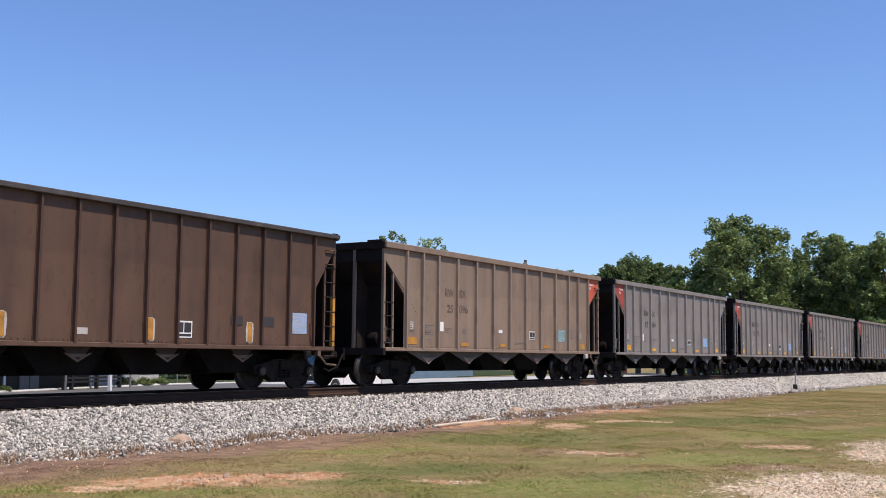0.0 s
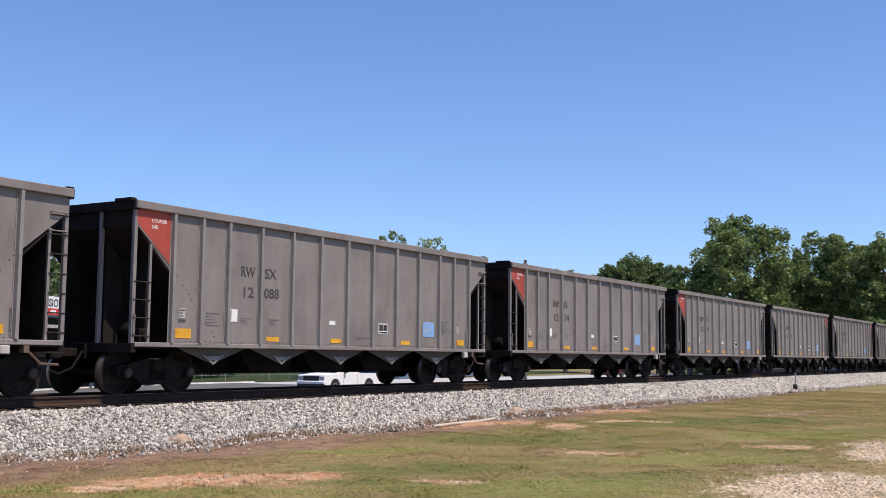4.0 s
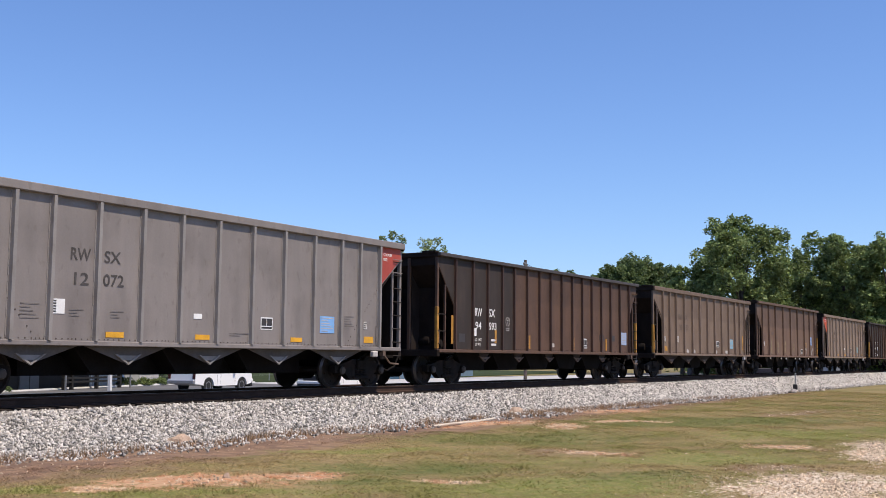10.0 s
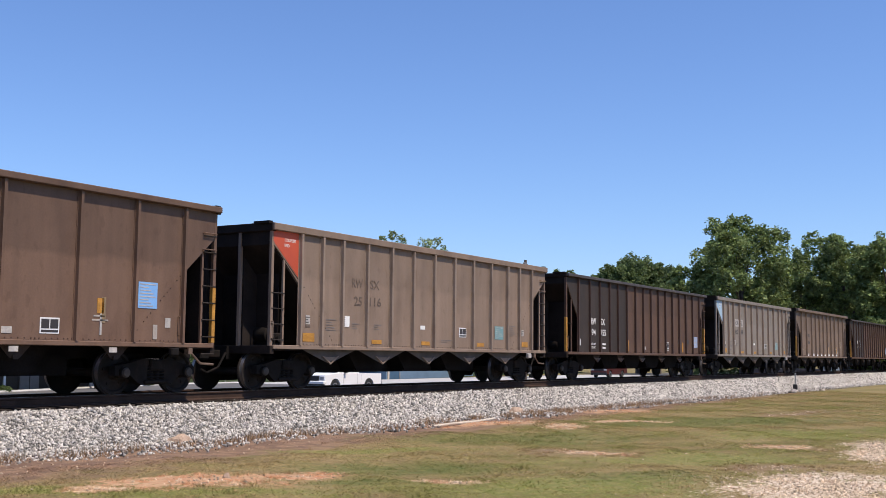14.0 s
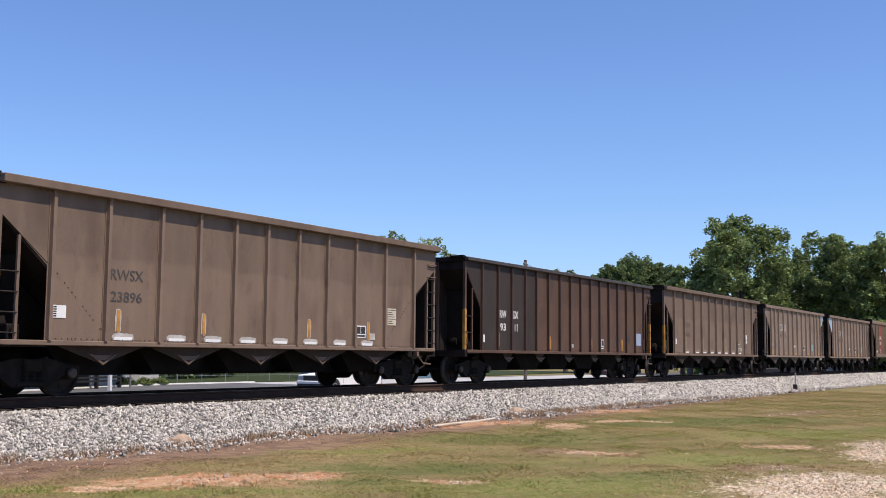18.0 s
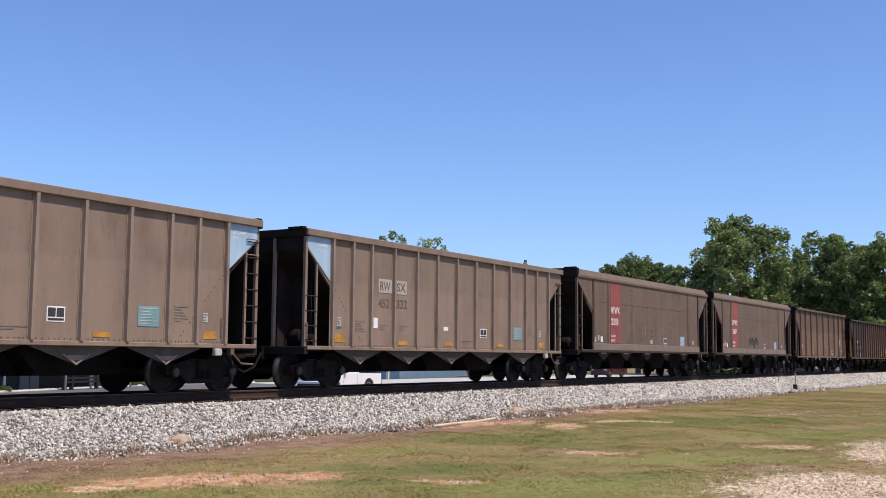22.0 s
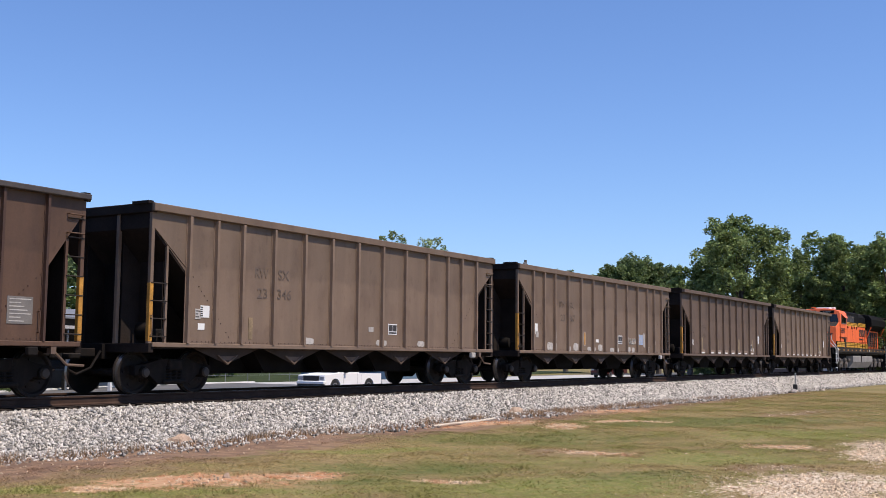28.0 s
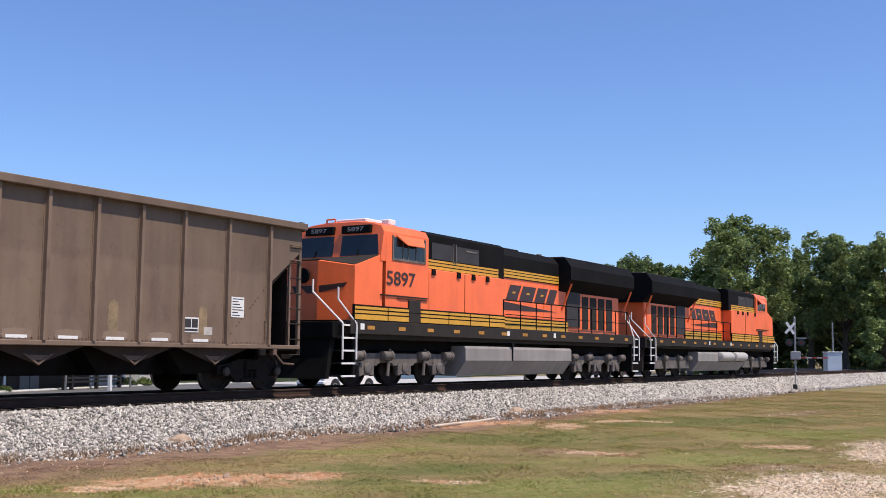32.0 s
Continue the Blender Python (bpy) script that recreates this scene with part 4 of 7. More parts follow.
        if abs(x - L / 2) < L / 2 - 2.6:
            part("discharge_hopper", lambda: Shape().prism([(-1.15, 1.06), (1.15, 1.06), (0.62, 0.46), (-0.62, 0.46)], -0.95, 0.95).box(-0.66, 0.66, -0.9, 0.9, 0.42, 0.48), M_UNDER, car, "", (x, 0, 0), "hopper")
    # placards and lettering
    y = -W - 0.006
    for m in marks:
        what = m[0]
        if what == "text":
            _, body, x, z, w, h, material = m
            letters(body, w, h, material, car, x, y - (0.006 if material is M_LETTER_WHITE else 0.0015), z)
        elif what == "boxed":
            _, body, x, z, w, h, material = m
            p = plate("white_field", x, z, w + 0.16, h + 0.14, M_FIELD if material is M_LETTER_FADED else M_WHITE_DULL, car, y)
            letters(body, w, h, material, p, 0, -0.006, 0)
        elif what == "stencil":
            _, x, z, w, h = m
            p = part("service_stencil", lambda: Shape().prism([(-w / 2, -h / 2), (w / 2, -h / 2), (w / 2, h / 2), (-w / 2, h / 2)], -0.003, 0.003), M_WHITE, car, "white service stencil", (x, y, z), "sten%.2f%.2f" % (w, h))
            part("small_print", lambda: print_squares(w * 0.95, h * 0.9), M_LETTER, p, "", (0, -0.006, 0), "stenp%.2f%.2f" % (w, h))
        elif what == "bar":
            _, x, z, w, h, material = m
            plate("paint_bar", x, z, w, h, material, car, y)
        elif what == "halo":
            _, x, z, w, h = m
            part("paint_patch", lambda: rough_patch(w * 1.9, h * 1.14, 7), M_WHITE_DULL, car, "", (x, y, z), "halo%.2f%.2f" % (w, h))
            plate("paint_bar", x, z, w, h, M_YELLOW_DULL, car, y - 0.006)
        elif what == "smear":
            _, x, z, w, h = m
            part("paint_patch", lambda: rough_patch(w, h, 3), M_WHITE_DULL, car, "", (x, y + 0.003, z), "smear%.2f%.2f" % (w, h))
        elif what == "fade":
            _, x, z, w, h, material = m
            part("paint_patch", lambda: rough_patch(w, h, 5), material, car, "", (x, y + 0.003, z), "fade%.2f%.2f" % (w, h))
        elif what == "arrow":
            _, x, z, w, h = m
            part("paint_arrow", lambda: Shape().box(-w * 0.3, w * 0.3, -0.003, 0.003, -h / 2, h * 0.2).prism([(-w / 2, h * 0.18), (w / 2, h * 0.18), (0, h / 2)], -0.003, 0.003), M_YELLOW_FAINT, car, "", (x, y, z), "arrow%.2f%.2f" % (w, h))
        elif what == "print":
            _, x, z, w, h, material = m
            part("small_print", lambda: print_rows(w, h), material, car, "", (x, y, z), "loose%.2f%.2f" % (w, h))
        elif what == "plate":
            _, x, z, w, h, material, marks_of = m
            plate("placard", x, z, w, h, material, car, y, "", marks_of)
        elif what == "ring":
            _, x, z = m
            part("paint_ring", ring_mark, M_WHITE_DULL, car, "small white stencilled ring", (x, y - 0.006, z), "ring")
        elif what == "scrawl":
            part("spray_tag", scrawl_shape, M_GRAFFITI, car, "loose grey spray-paint scribble", (m[1], y, m[2]), "scrawl")
        elif what == "white_scrawl":
            part("spray_tag", lambda: scrawl_shape(9, 0.024, 0.6), M_WHITE_DULL, car, "loose white spray-paint scribble", (m[1], y, m[2]), "wscrawl")
    return car


def ring_mark():
    """A stencilled circle with a dot inside and two short lines below."""
    s = Shape()
    n = 20
    for i in range(n):
        if i % 5 == 4:
            continue
        a, b = 2 * math.pi * i / n, 2 * math.pi * (i + 1) / n
        s.prism([(r * math.cos(t), r * math.sin(t)) for r, t in ((0.15, a), (0.15, b), (0.125, b), (0.125, a))], -0.002, 0.002)
    s.box(-0.06, 0.06, -0.002, 0.002, 0.02, 0.05).box(-0.015, 0.015, -0.002, 0.002, -0.08, -0.02)
    return s.box(-0.13, 0.13, -0.002, 0.002, -0.24, -0.215).box(-0.10, 0.10, -0.002, 0.002, -0.29, -0.265)


def rough_patch(w, h, seed):
    """A daub with rounded corners and a slightly uneven rim."""
    rnd = random.Random(seed)
    n = 36
    pts = []
    for i in range(n):
        a = 2 * math.pi * i / n
        c, d = math.cos(a), math.sin(a)
        r = (0.90 + 0.16 * rnd.random()) / (abs(c) ** 4 + abs(d) ** 4) ** 0.25
        pts.append((w / 2 * r * c, h / 2 * r * d))
    return Shape().prism(pts, -0.002, 0.002)


def scrawl_shape(seed=5, r=0.026, size=1.0):
    """A loose spray-paint scribble with an underline, no letters."""
    s = Shape()
    rnd = random.Random(seed)
    for k in range(5):
        x0 = -0.70 + k * 0.33
        pts = []
        for i in range(11):
            a = -0.6 + i * 0.62 + rnd.uniform(-0.2, 0.2)
            pts.append((x0 + 0.03 * i + (0.06 + 0.16 * rnd.random()) * math.cos(a * (1 + 0.3 * (k % 3))), 0, 0.06 + (0.10 + 0.22 * rnd.random()) * math.sin(a * (1.3 - 0.25 * (k % 2)))))
        s.path(pts, r, 4)
    if size == 1.0:
        s.path([(-0.55, 0, -0.36), (0.0, 0, -0.42), (0.6, 0, -0.34), (0.85, 0, -0.26), (0.6, 0, -0.2), (0.2, 0, -0.3)], r, 4)
    s.v = [(x * size, y, z * size) for x, y, z in s.v]
    return s


def grey_marks(left, right, faded=False, dull=False, blue=M_BLUE, box=False, letter=None):
    lt = letter or (M_LETTER_FADED if faded else M_LETTER_GREY)
    yl = M_YELLOW_DULL if dull else M_YELLOW
    a, b = left
    c, d = right
    fit = 0.175
    m = [("boxed" if box else "text", a, 3.45, 2.75, 0.48, 0.24, lt), ("boxed" if box else "text", b, 4.24, 2.75, 0.42, 0.24, lt),
         ("text", c, 3.66 - fit * len(c) / 2, 2.28, fit * len(c), 0.24, lt), ("text", d, 4.02 + fit * len(d) / 2, 2.29, fit * len(d), 0.24, lt),
         ("plate", 1.39, 1.72, 0.17, 0.22, M_WHITE_DULL, print_rows), ("bar", 1.39, 1.56, 0.2, 0.05, lt), ("bar", 1.43, 1.29, 0.46, 0.21, yl),
         ("plate", 2.98, 1.73, 0.27, 0.28, M_WHITE, print_column), ("bar", 4.36, 1.22, 0.46, 0.11, yl), ("plate", 6.66, 1.67, 0.25, 0.11, M_WHITE, None),
         ("bar", 6.82, 1.22, 0.44, 0.11, yl)]
    m += [("stencil", 8.93, 1.58, 0.42, 0.29), ("bar", 10.04, 1.22, 0.44, 0.11, yl),
         ("plate", 11.25, 1.62, 0.58, 0.42, blue, print_rows), ("plate", 12.9, 1.65, 0.16, 0.2, M_WHITE_DULL, print_rows), ("bar", 13.06, 1.27, 0.42, 0.17, yl),
         ("print", 2.33, 1.62, 0.5, 0.36, M_FAINT), ("print", 3.4, 1.62, 0.42, 0.2, M_FAINT),
         ("print", 4.4, 1.62, 0.42, 0.2, M_FAINT), ("print", 12.18, 1.7, 0.5, 0.4, M_FAINT), ("print", 8.0, 1.3, 0.8, 0.12, M_FAINT)]
    return m


def drab_marks(number, patches=True, loud=True, name="RWSX"):
    ink = M_LETTER_GREY if loud else M_LETTER_FADED
    m = [("text", name, 3.03, 2.42, 0.87, 0.22, ink), ("text", number, 3.03, 1.98, 0.165 * len(number), 0.21, ink),
         ("plate", 1.4, 1.63, 0.3, 0.24, M_WHITE, print_column), ("stencil", 11.1, 1.48, 0.44, 0.32), ("plate", 12.55, 1.92, 0.42, 0.46, M_CREAM if loud else M_WHITE, print_rows), ("plate", 11.62, 1.36, 0.26, 0.17, M_WHITE_DULL, None)]
    for x in (2.84, 5.25, 8.93, 11.45):
        m.append(("halo", x, 1.5, 0.085, 0.44) if loud else ("fade", x, 1.55, 0.26, 0.72, M_YELLOW_FAINT))
    for x in (2.98, 4.45, 5.55, 6.7, 7.85, 9.0, 10.2, 11.4):
        m.append(("plate", x, 1.15, 0.46, 0.06, M_WHITE, None))
        m.append(("smear", x, 1.18, 0.56, 0.15) if loud else ("fade", x, 1.20, 0.64, 0.20, PAINT["tan"]))
    return m


def long_marks(number=None, ring=False, placard=M_BLUE_PALE):
    bars = [(5.93, 1.36, 0.14, 0.45), (9.5, 1.36, 0.14, 0.45), (12.55, 1.36, 0.14, 0.45)]
    m = [("bar",) + b + (M_YELLOW_DULL,) if number else ("halo",) + b for b in bars]
    m += [("stencil", 10.45, 1.38, 0.5, 0.36), ("plate", 14.35, 1.62, 0.55, 0.5, placard, print_rows), ("plate", 7.75, 1.28, 0.26, 0.13, M_WHITE_DULL, None),
         ("bar", 12.1, 1.62, 0.4, 0.22, M_LETTER), ("bar", 13.2, 1.62, 0.4, 0.22, M_LETTER), ("print", 12.1, 1.62, 0.36, 0.2, M_LETTER_WHITE)]
    if number:
        a, b = number
        m += [("text", "RW", 2.42, 2.24, 0.44, 0.25, M_LETTER_WHITE), ("text", "SX", 3.29, 2.24, 0.42, 0.25, M_LETTER_WHITE), ("text", a, 2.42, 1.82, 0.38, 0.24, M_LETTER_WHITE),
              ("text", b, 3.34 if b != "111" else 3.26, 1.82, (0.17 if b != "111" else 0.115) * len(b), 0.24, M_LETTER_WHITE)]
        if a != "93":
            m += [("text", "LD LMT", 2.42, 1.38, 0.42, 0.085, M_LETTER_WHITE), ("text", "LT WT", 2.40, 1.24, 0.36, 0.085, M_LETTER_WHITE), ("bar", 3.42, 1.38, 0.34, 0.07, M_LETTER_WHITE), ("bar", 3.42, 1.24, 0.30, 0.07, M_LETTER_WHITE)]
        if ring:
            m += [("ring", 4.36, 2.0), ("bar", 0.84, 1.66, 0.12, 0.85, M_YELLOW_DULL), ("plate", 2.18, 1.62, 0.26, 0.24, M_WHITE, print_column), ("bar", 3.55, 1.5, 0.12, 0.42, M_YELLOW_DULL), ("bar", 1.42, 1.42, 0.36, 0.26, M_LETTER)]
        else:
            m += [("plate", 1.1, 1.43, 0.24, 0.24, M_WHITE, None), ("bar", 2.13, 1.4, 0.12, 0.42, M_YELLOW_DULL)]
    else:
        m += [("plate", 1.1, 1.43, 0.24, 0.24, M_WHITE, None), ("halo", 2.2, 1.4, 0.14, 0.42)]
    return m


def wide_marks(placard, dribble=False):
    m = [("text", "HB", 3.2, 2.36, 0.42, 0.18, M_LETTER_FADED), ("plate", 1.28, 1.74, 0.3, 0.24, M_WHITE, print_column), ("plate", 1.2, 1.5, 0.18, 0.16, M_WHITE_DULL, None),
            ("arrow", 2.95, 1.62, 0.36, 0.85), ("arrow", 4.4, 1.62, 0.30, 0.75), ("arrow", 6.06, 1.62, 0.34, 0.8), ("arrow", 8.13, 1.62, 0.30, 0.7), ("bar", 11.38, 1.7, 0.1, 0.5, M_YELLOW_FAINT),
            ("stencil", 10.11, 1.36, 0.44, 0.3), ("plate", 12.52, 2.05, 0.52, 0.54, placard, print_rows), ("plate", 9.17, 1.26, 0.24, 0.12, M_WHITE_DULL, None), ("plate", 13.1, 1.5, 0.15, 0.2, M_WHITE_DULL, None)]
    if dribble:
        m += [("bar", 11.3, 1.78, 0.17, 0.3, M_YELLOW_DULL), ("bar", 11.32, 1.42, 0.05, 0.42, M_WHITE_DULL), ("bar", 11.3, 1.5, 0.4, 0.03, M_FIELD), ("bar", 11.27, 1.58, 0.28, 0.03, M_FIELD), ("plate", 12.75, 1.3, 0.12, 0.3, M_FIELD, None)]
    return m


def smooth_marks(number, tag=False):
    m = [("bar", 3.66, 2.63, 1.08, 2.4, M_STRIPE), ("text", "HYWX", 3.62, 2.74, 0.9, 0.27, M_LETTER_WHITE), ("text", number, 3.55, 2.29, 0.72, 0.26, M_LETTER_WHITE),
         ("text", "LD LMT", 3.42, 1.72, 0.46, 0.1, M_LETTER_WHITE), ("text", "LT WT", 3.40, 1.54, 0.4, 0.1, M_LETTER_WHITE), ("print", 4.0, 1.63, 0.4, 0.3, M_LETTER_WHITE),
         ("plate", 1.64, 1.55, 0.15, 0.2, M_WHITE_DULL, None), ("plate", 1.94, 1.63, 0.16, 0.2, M_WHITE_DULL, None), ("plate", 2.24, 1.57, 0.22, 0.22, M_WHITE, print_column),
         ("stencil", 9.31, 1.58, 0.42, 0.3), ("plate", 11.55, 1.64, 0.55, 0.42, M_BLUE_PALE, print_rows), ("plate", 13.05, 1.6, 0.16, 0.18, M_WHITE_DULL, None), ("bar", 6.9, 2.0, 0.09, 0.42, M_YELLOW_FAINT), ("bar", 9.0, 2.0, 0.09, 0.40, M_YELLOW_FAINT), ("plate", 7.6, 1.55, 0.26, 0.15, M_WHITE_DULL, None)]
    if tag:
        m.append(("scrawl", 6.9, 1.75))
    # the stripe lies under its lettering
    return m


def roster():
    grey = "weathered grey steel open hopper car with %s ends and vertical posts"
    hopper_car(0, "long", "rust", 32.85, "long rust-brown open hopper car with yellow paint bars", long_marks(), rib_colour="rib")
    hopper_car(1, "ribbed", "tan", 49.67, "dusty tan open hopper car with one red end panel", grey_marks(("RW", "SX"), ("25", "096"), True, True, M_TEAL), None, M_ORANGE_RED)
    for i, (num, right) in enumerate((("054", 65.89), ("055", 82.17), ("088", 98.45), ("154", 114.77), ("094", 131.03))):
        hopper_car(2 + i, "ribbed", "grey", right, "weathered grey steel open hopper car with a red end panel", grey_marks(("RW", "SX"), ("12", num)), M_RED, None)
    for i, (num, right) in enumerate((("108", 147.22), ("104", 163.57), ("072", 179.89))):
        hopper_car(7 + i, "ribbed", "grey", right, "grey open hopper car with red panel at its leading end", grey_marks(("RW", "SX"), ("12", num)), None, M_RED)
    hopper_car(10, "long", "rust", 197.59, "long rust-brown open hopper car with black painted panels", long_marks(("94", "593"), True), dark_panels=4, rib_colour="rib")
    hopper_car(11, "ribbed", "drab", 214.20, "drab brown open hopper car with yellow and white paint marks", grey_marks(("RW", "SX"), ("28", "432"), True, True, M_BLUE)[:8] + [("bar", 1.25, 1.75, 0.12, 0.8, M_YELLOW_DULL), ("stencil", 8.93, 1.58, 0.42, 0.29), ("plate", 11.2, 1.62, 0.60, 0.48, M_CYAN, print_rows), ("bar", 13.25, 1.7, 0.12, 0.75, M_YELLOW_DULL), ("smear", 4.4, 1.2, 0.3, 0.16), ("smear", 5.3, 1.2, 0.4, 0.16), ("smear", 6.2, 1.2, 0.3, 0.16), ("smear", 8.6, 1.2, 0.5, 0.16), ("smear", 10.4, 1.2, 0.4, 0.16)])
    hopper_car(12, "wide", "brown", 230.22, "brown open hopper car with wide panels and faded arrows", wide_marks(M_BLUE, True))
    hopper_car(13, "ribbed", "tan", 246.72, "dusty tan open hopper car with an orange-red end panel", grey_marks(("RW", "SX"), ("25", "116"), True, True, M_TEAL), M_ORANGE_RED, None)
    hopper_car(14, "long", "rust", 264.25, "long rust-brown open hopper car with black painted panels", long_marks(("94", "755")), dark_panels=5, rib_colour="rib")
    hopper_car(15, "ribbed", "pale", 280.76, "pale tan open hopper car with pale blue end panel", grey_marks(("DE", "GX"), ("452", "318"), False, True, M_TEAL, True), M_BLUE_END, None)
    hopper_car(16, "wide_end", "drab", 297.15, "drab brown open hopper car with whitened paint patches", drab_marks("23896"))
    hopper_car(17, "long", "rust", 314.67, "long rust-brown open hopper car with black painted panels", long_marks(("93", "111")), dark_panels=4, rib_colour="rib")
    hopper_car(18, "wide_end", "drab", 331.20, "drab brown open hopper car with faint yellow bars", drab_marks("23676", True, False))
    hopper_car(19, "ribbed", "tan", 347.49, "dusty tan open hopper car with pale blue panel at one end", grey_marks(("RW", "SX"), ("452", "263"), True, True, M_TEAL, True), None, M_BLUE_END)
    hopper_car(20, "ribbed", "tan", 363.86, "dusty tan open hopper car with pale blue end panel", grey_marks(("RW", "SX"), ("452", "332"), True, True, M_TEAL, True), M_BLUE_END, None)
    hopper_car(21, "smooth", "smooth_drab", 380.55, "smooth-sided brown hopper car with a dusty red stripe", smooth_marks("2358"))
    hopper_car(22, "smooth", "smooth_drab", 396.74, "smooth-sided brown hopper car with red stripe and scribble", smooth_marks("2407", True))
    hopper_car(23, "wide", "brown", 412.68, "brown open hopper car with wide panels and faded arrows", wide_marks(M_BLUE_PALE)[1:])
    hopper_car(24, "long", "rust", 430.52, "long rust-brown open hopper car with black painted panels", long_marks(("94", "785"), False, M_PLACARD_GREY), dark_panels=5, rib_colour="rib")
    hopper_car(25, "ribbed", "drab", 446.87, "drab brown open hopper car with small white paint chips", grey_marks(("RW", "SX"), ("23", "346"), True, True)[:5] + [("plate", 1.5, 1.45, 0.2, 0.14, M_WHITE, None), ("plate", 1.6, 1.78, 0.28, 0.26, M_WHITE, print_column), ("plate", 7.9, 1.55, 0.22, 0.12, M_WHITE_DULL, None), ("stencil", 8.93, 1.58, 0.42, 0.29), ("smear", 5.2, 1.2, 0.5, 0.16), ("smear", 8.4, 1.2, 0.5, 0.16), ("smear", 10.4, 1.2, 0.4, 0.16), ("bar", 3.1, 1.45, 0.14, 0.5, M_YELLOW_FAINT), ("bar", 6.1, 1.45, 0.12, 0.5, M_YELLOW_FAINT)])
    patches = [("plate", 1.32, 1.87, 0.28, 0.28, M_WHITE, print_column), ("plate", 1.22, 1.69, 0.15, 0.12, M_WHITE, None), ("plate", 1.44, 1.64, 0.17, 0.2, M_WHITE_DULL, None), ("halo", 2.85, 1.6, 0.14, 0.5), ("halo", 5.4, 1.56, 0.11, 0.48),
               ("smear", 2.45, 1.24, 0.48, 0.28), ("smear", 2.9, 1.24, 0.2, 0.3), ("smear", 4.02, 1.18, 0.3, 0.18), ("smear", 4.62, 1.24, 0.44, 0.28), ("smear", 5.83, 1.18, 0.34, 0.16), ("smear", 6.28, 1.18, 0.28, 0.16), ("smear", 6.87, 1.24, 0.4, 0.25),
               ("plate", 6.57, 1.5, 0.25, 0.12, M_WHITE, None)]
    patches += [("smear", 8.05, 1.17, 0.4, 0.16), ("smear", 8.55, 1.18, 0.36, 0.2), ("smear", 8.56, 1.5, 0.2, 0.5), ("stencil", 8.86, 1.58, 0.44, 0.34), ("white_scrawl", 9.9, 1.5), ("smear", 9.78, 1.2, 0.4, 0.22), ("smear", 10.28, 1.18, 0.3, 0.2),
               ("plate", 11.1, 1.62, 0.5, 0.42, M_BLUE_PALE, print_rows), ("smear", 11.5, 1.6, 0.16, 0.6), ("smear", 11.95, 1.22, 0.26, 0.28), ("plate", 12.8, 1.52, 0.14, 0.2, M_WHITE_DULL, None)]
    hopper_car(26, "ribbed", "drab", 463.25, "drab brown open hopper car with whitewashed patches and scribble", grey_marks(("RW", "SX"), ("23", "267"), True, True)[:4] + patches)
    hopper_car(27, "wide_end", "drab_dark", 479.77, "dark drab open hopper car with white reflective strips", drab_marks("23711", True, False))
    hopper_car(28, "wide_end", "drab", 495.84, "drab brown open hopper car with white reflective strips", drab_marks("231691", True, False))


roster()


# ---- the two locomotives ----
M_LORANGE = mat("orange_engine_paint", (0.95, 0.170, 0.048), 0.42, 0, 0.06, 0.8, 20, 0.03, 0.06, (0.55, 0.11, 0.04), 0.3)
M_LBLACK = mat("black_engine_paint", (0.009, 0.0085, 0.0085), 0.75, 0, 0.2, 0.8, 20, 0.05, 0.15, spec=0.08)
M_LYELLOW = mat("yellow_band_paint", (0.62, 0.32, 0.03), 0.5, 0, 0.08, 0.8, 20, 0.03, 0.08)
M_LSILL = mat("dark_grey_frame_paint", (0.030, 0.025, 0.022), 0.75, 0, 0.2, 1.5, 25, 0.08, 0.1, spec=0.2)
M_TANK = mat("silver_grey_tank_paint", (0.255, 0.235, 0.22), 0.6, 0.0, 0.1, 1.2, 25, 0.05, 0.12)
M_SILVER = mat("dusty_silver_bogie", (0.125, 0.108, 0.096), 0.75, 0.0, 0.25, 3.0, 35, 0.15, stain=(0.05, 0.04, 0.035), stain_amount=0.8)
M_RAILWHITE = mat("white_handrail_paint", (0.72, 0.70, 0.68), 0.5, 0, 0.08, 3.0, 30, 0.02)
M_RESERVOIR = mat("pale_grey_reservoir_paint", (0.42, 0.40, 0.38), 0.5, 0, 0.1, 2.0, 30, 0.02)
M_GLASS = mat("dark_cab_glass", (0.012, 0.015, 0.018), 0.06, 0, 0.05, 2.0, 10, 0.0)
M_GRILLE = mat("dark_grille", (0.03, 0.028, 0.03), 0.7, 0, 0.2, 3.0, 60, 0.3)
M_MAROON = mat("dark_maroon_emblem", (0.045, 0.022, 0.02), 0.5, 0, 0.1, 3.0, 30, 0.0)
HW = 1.56


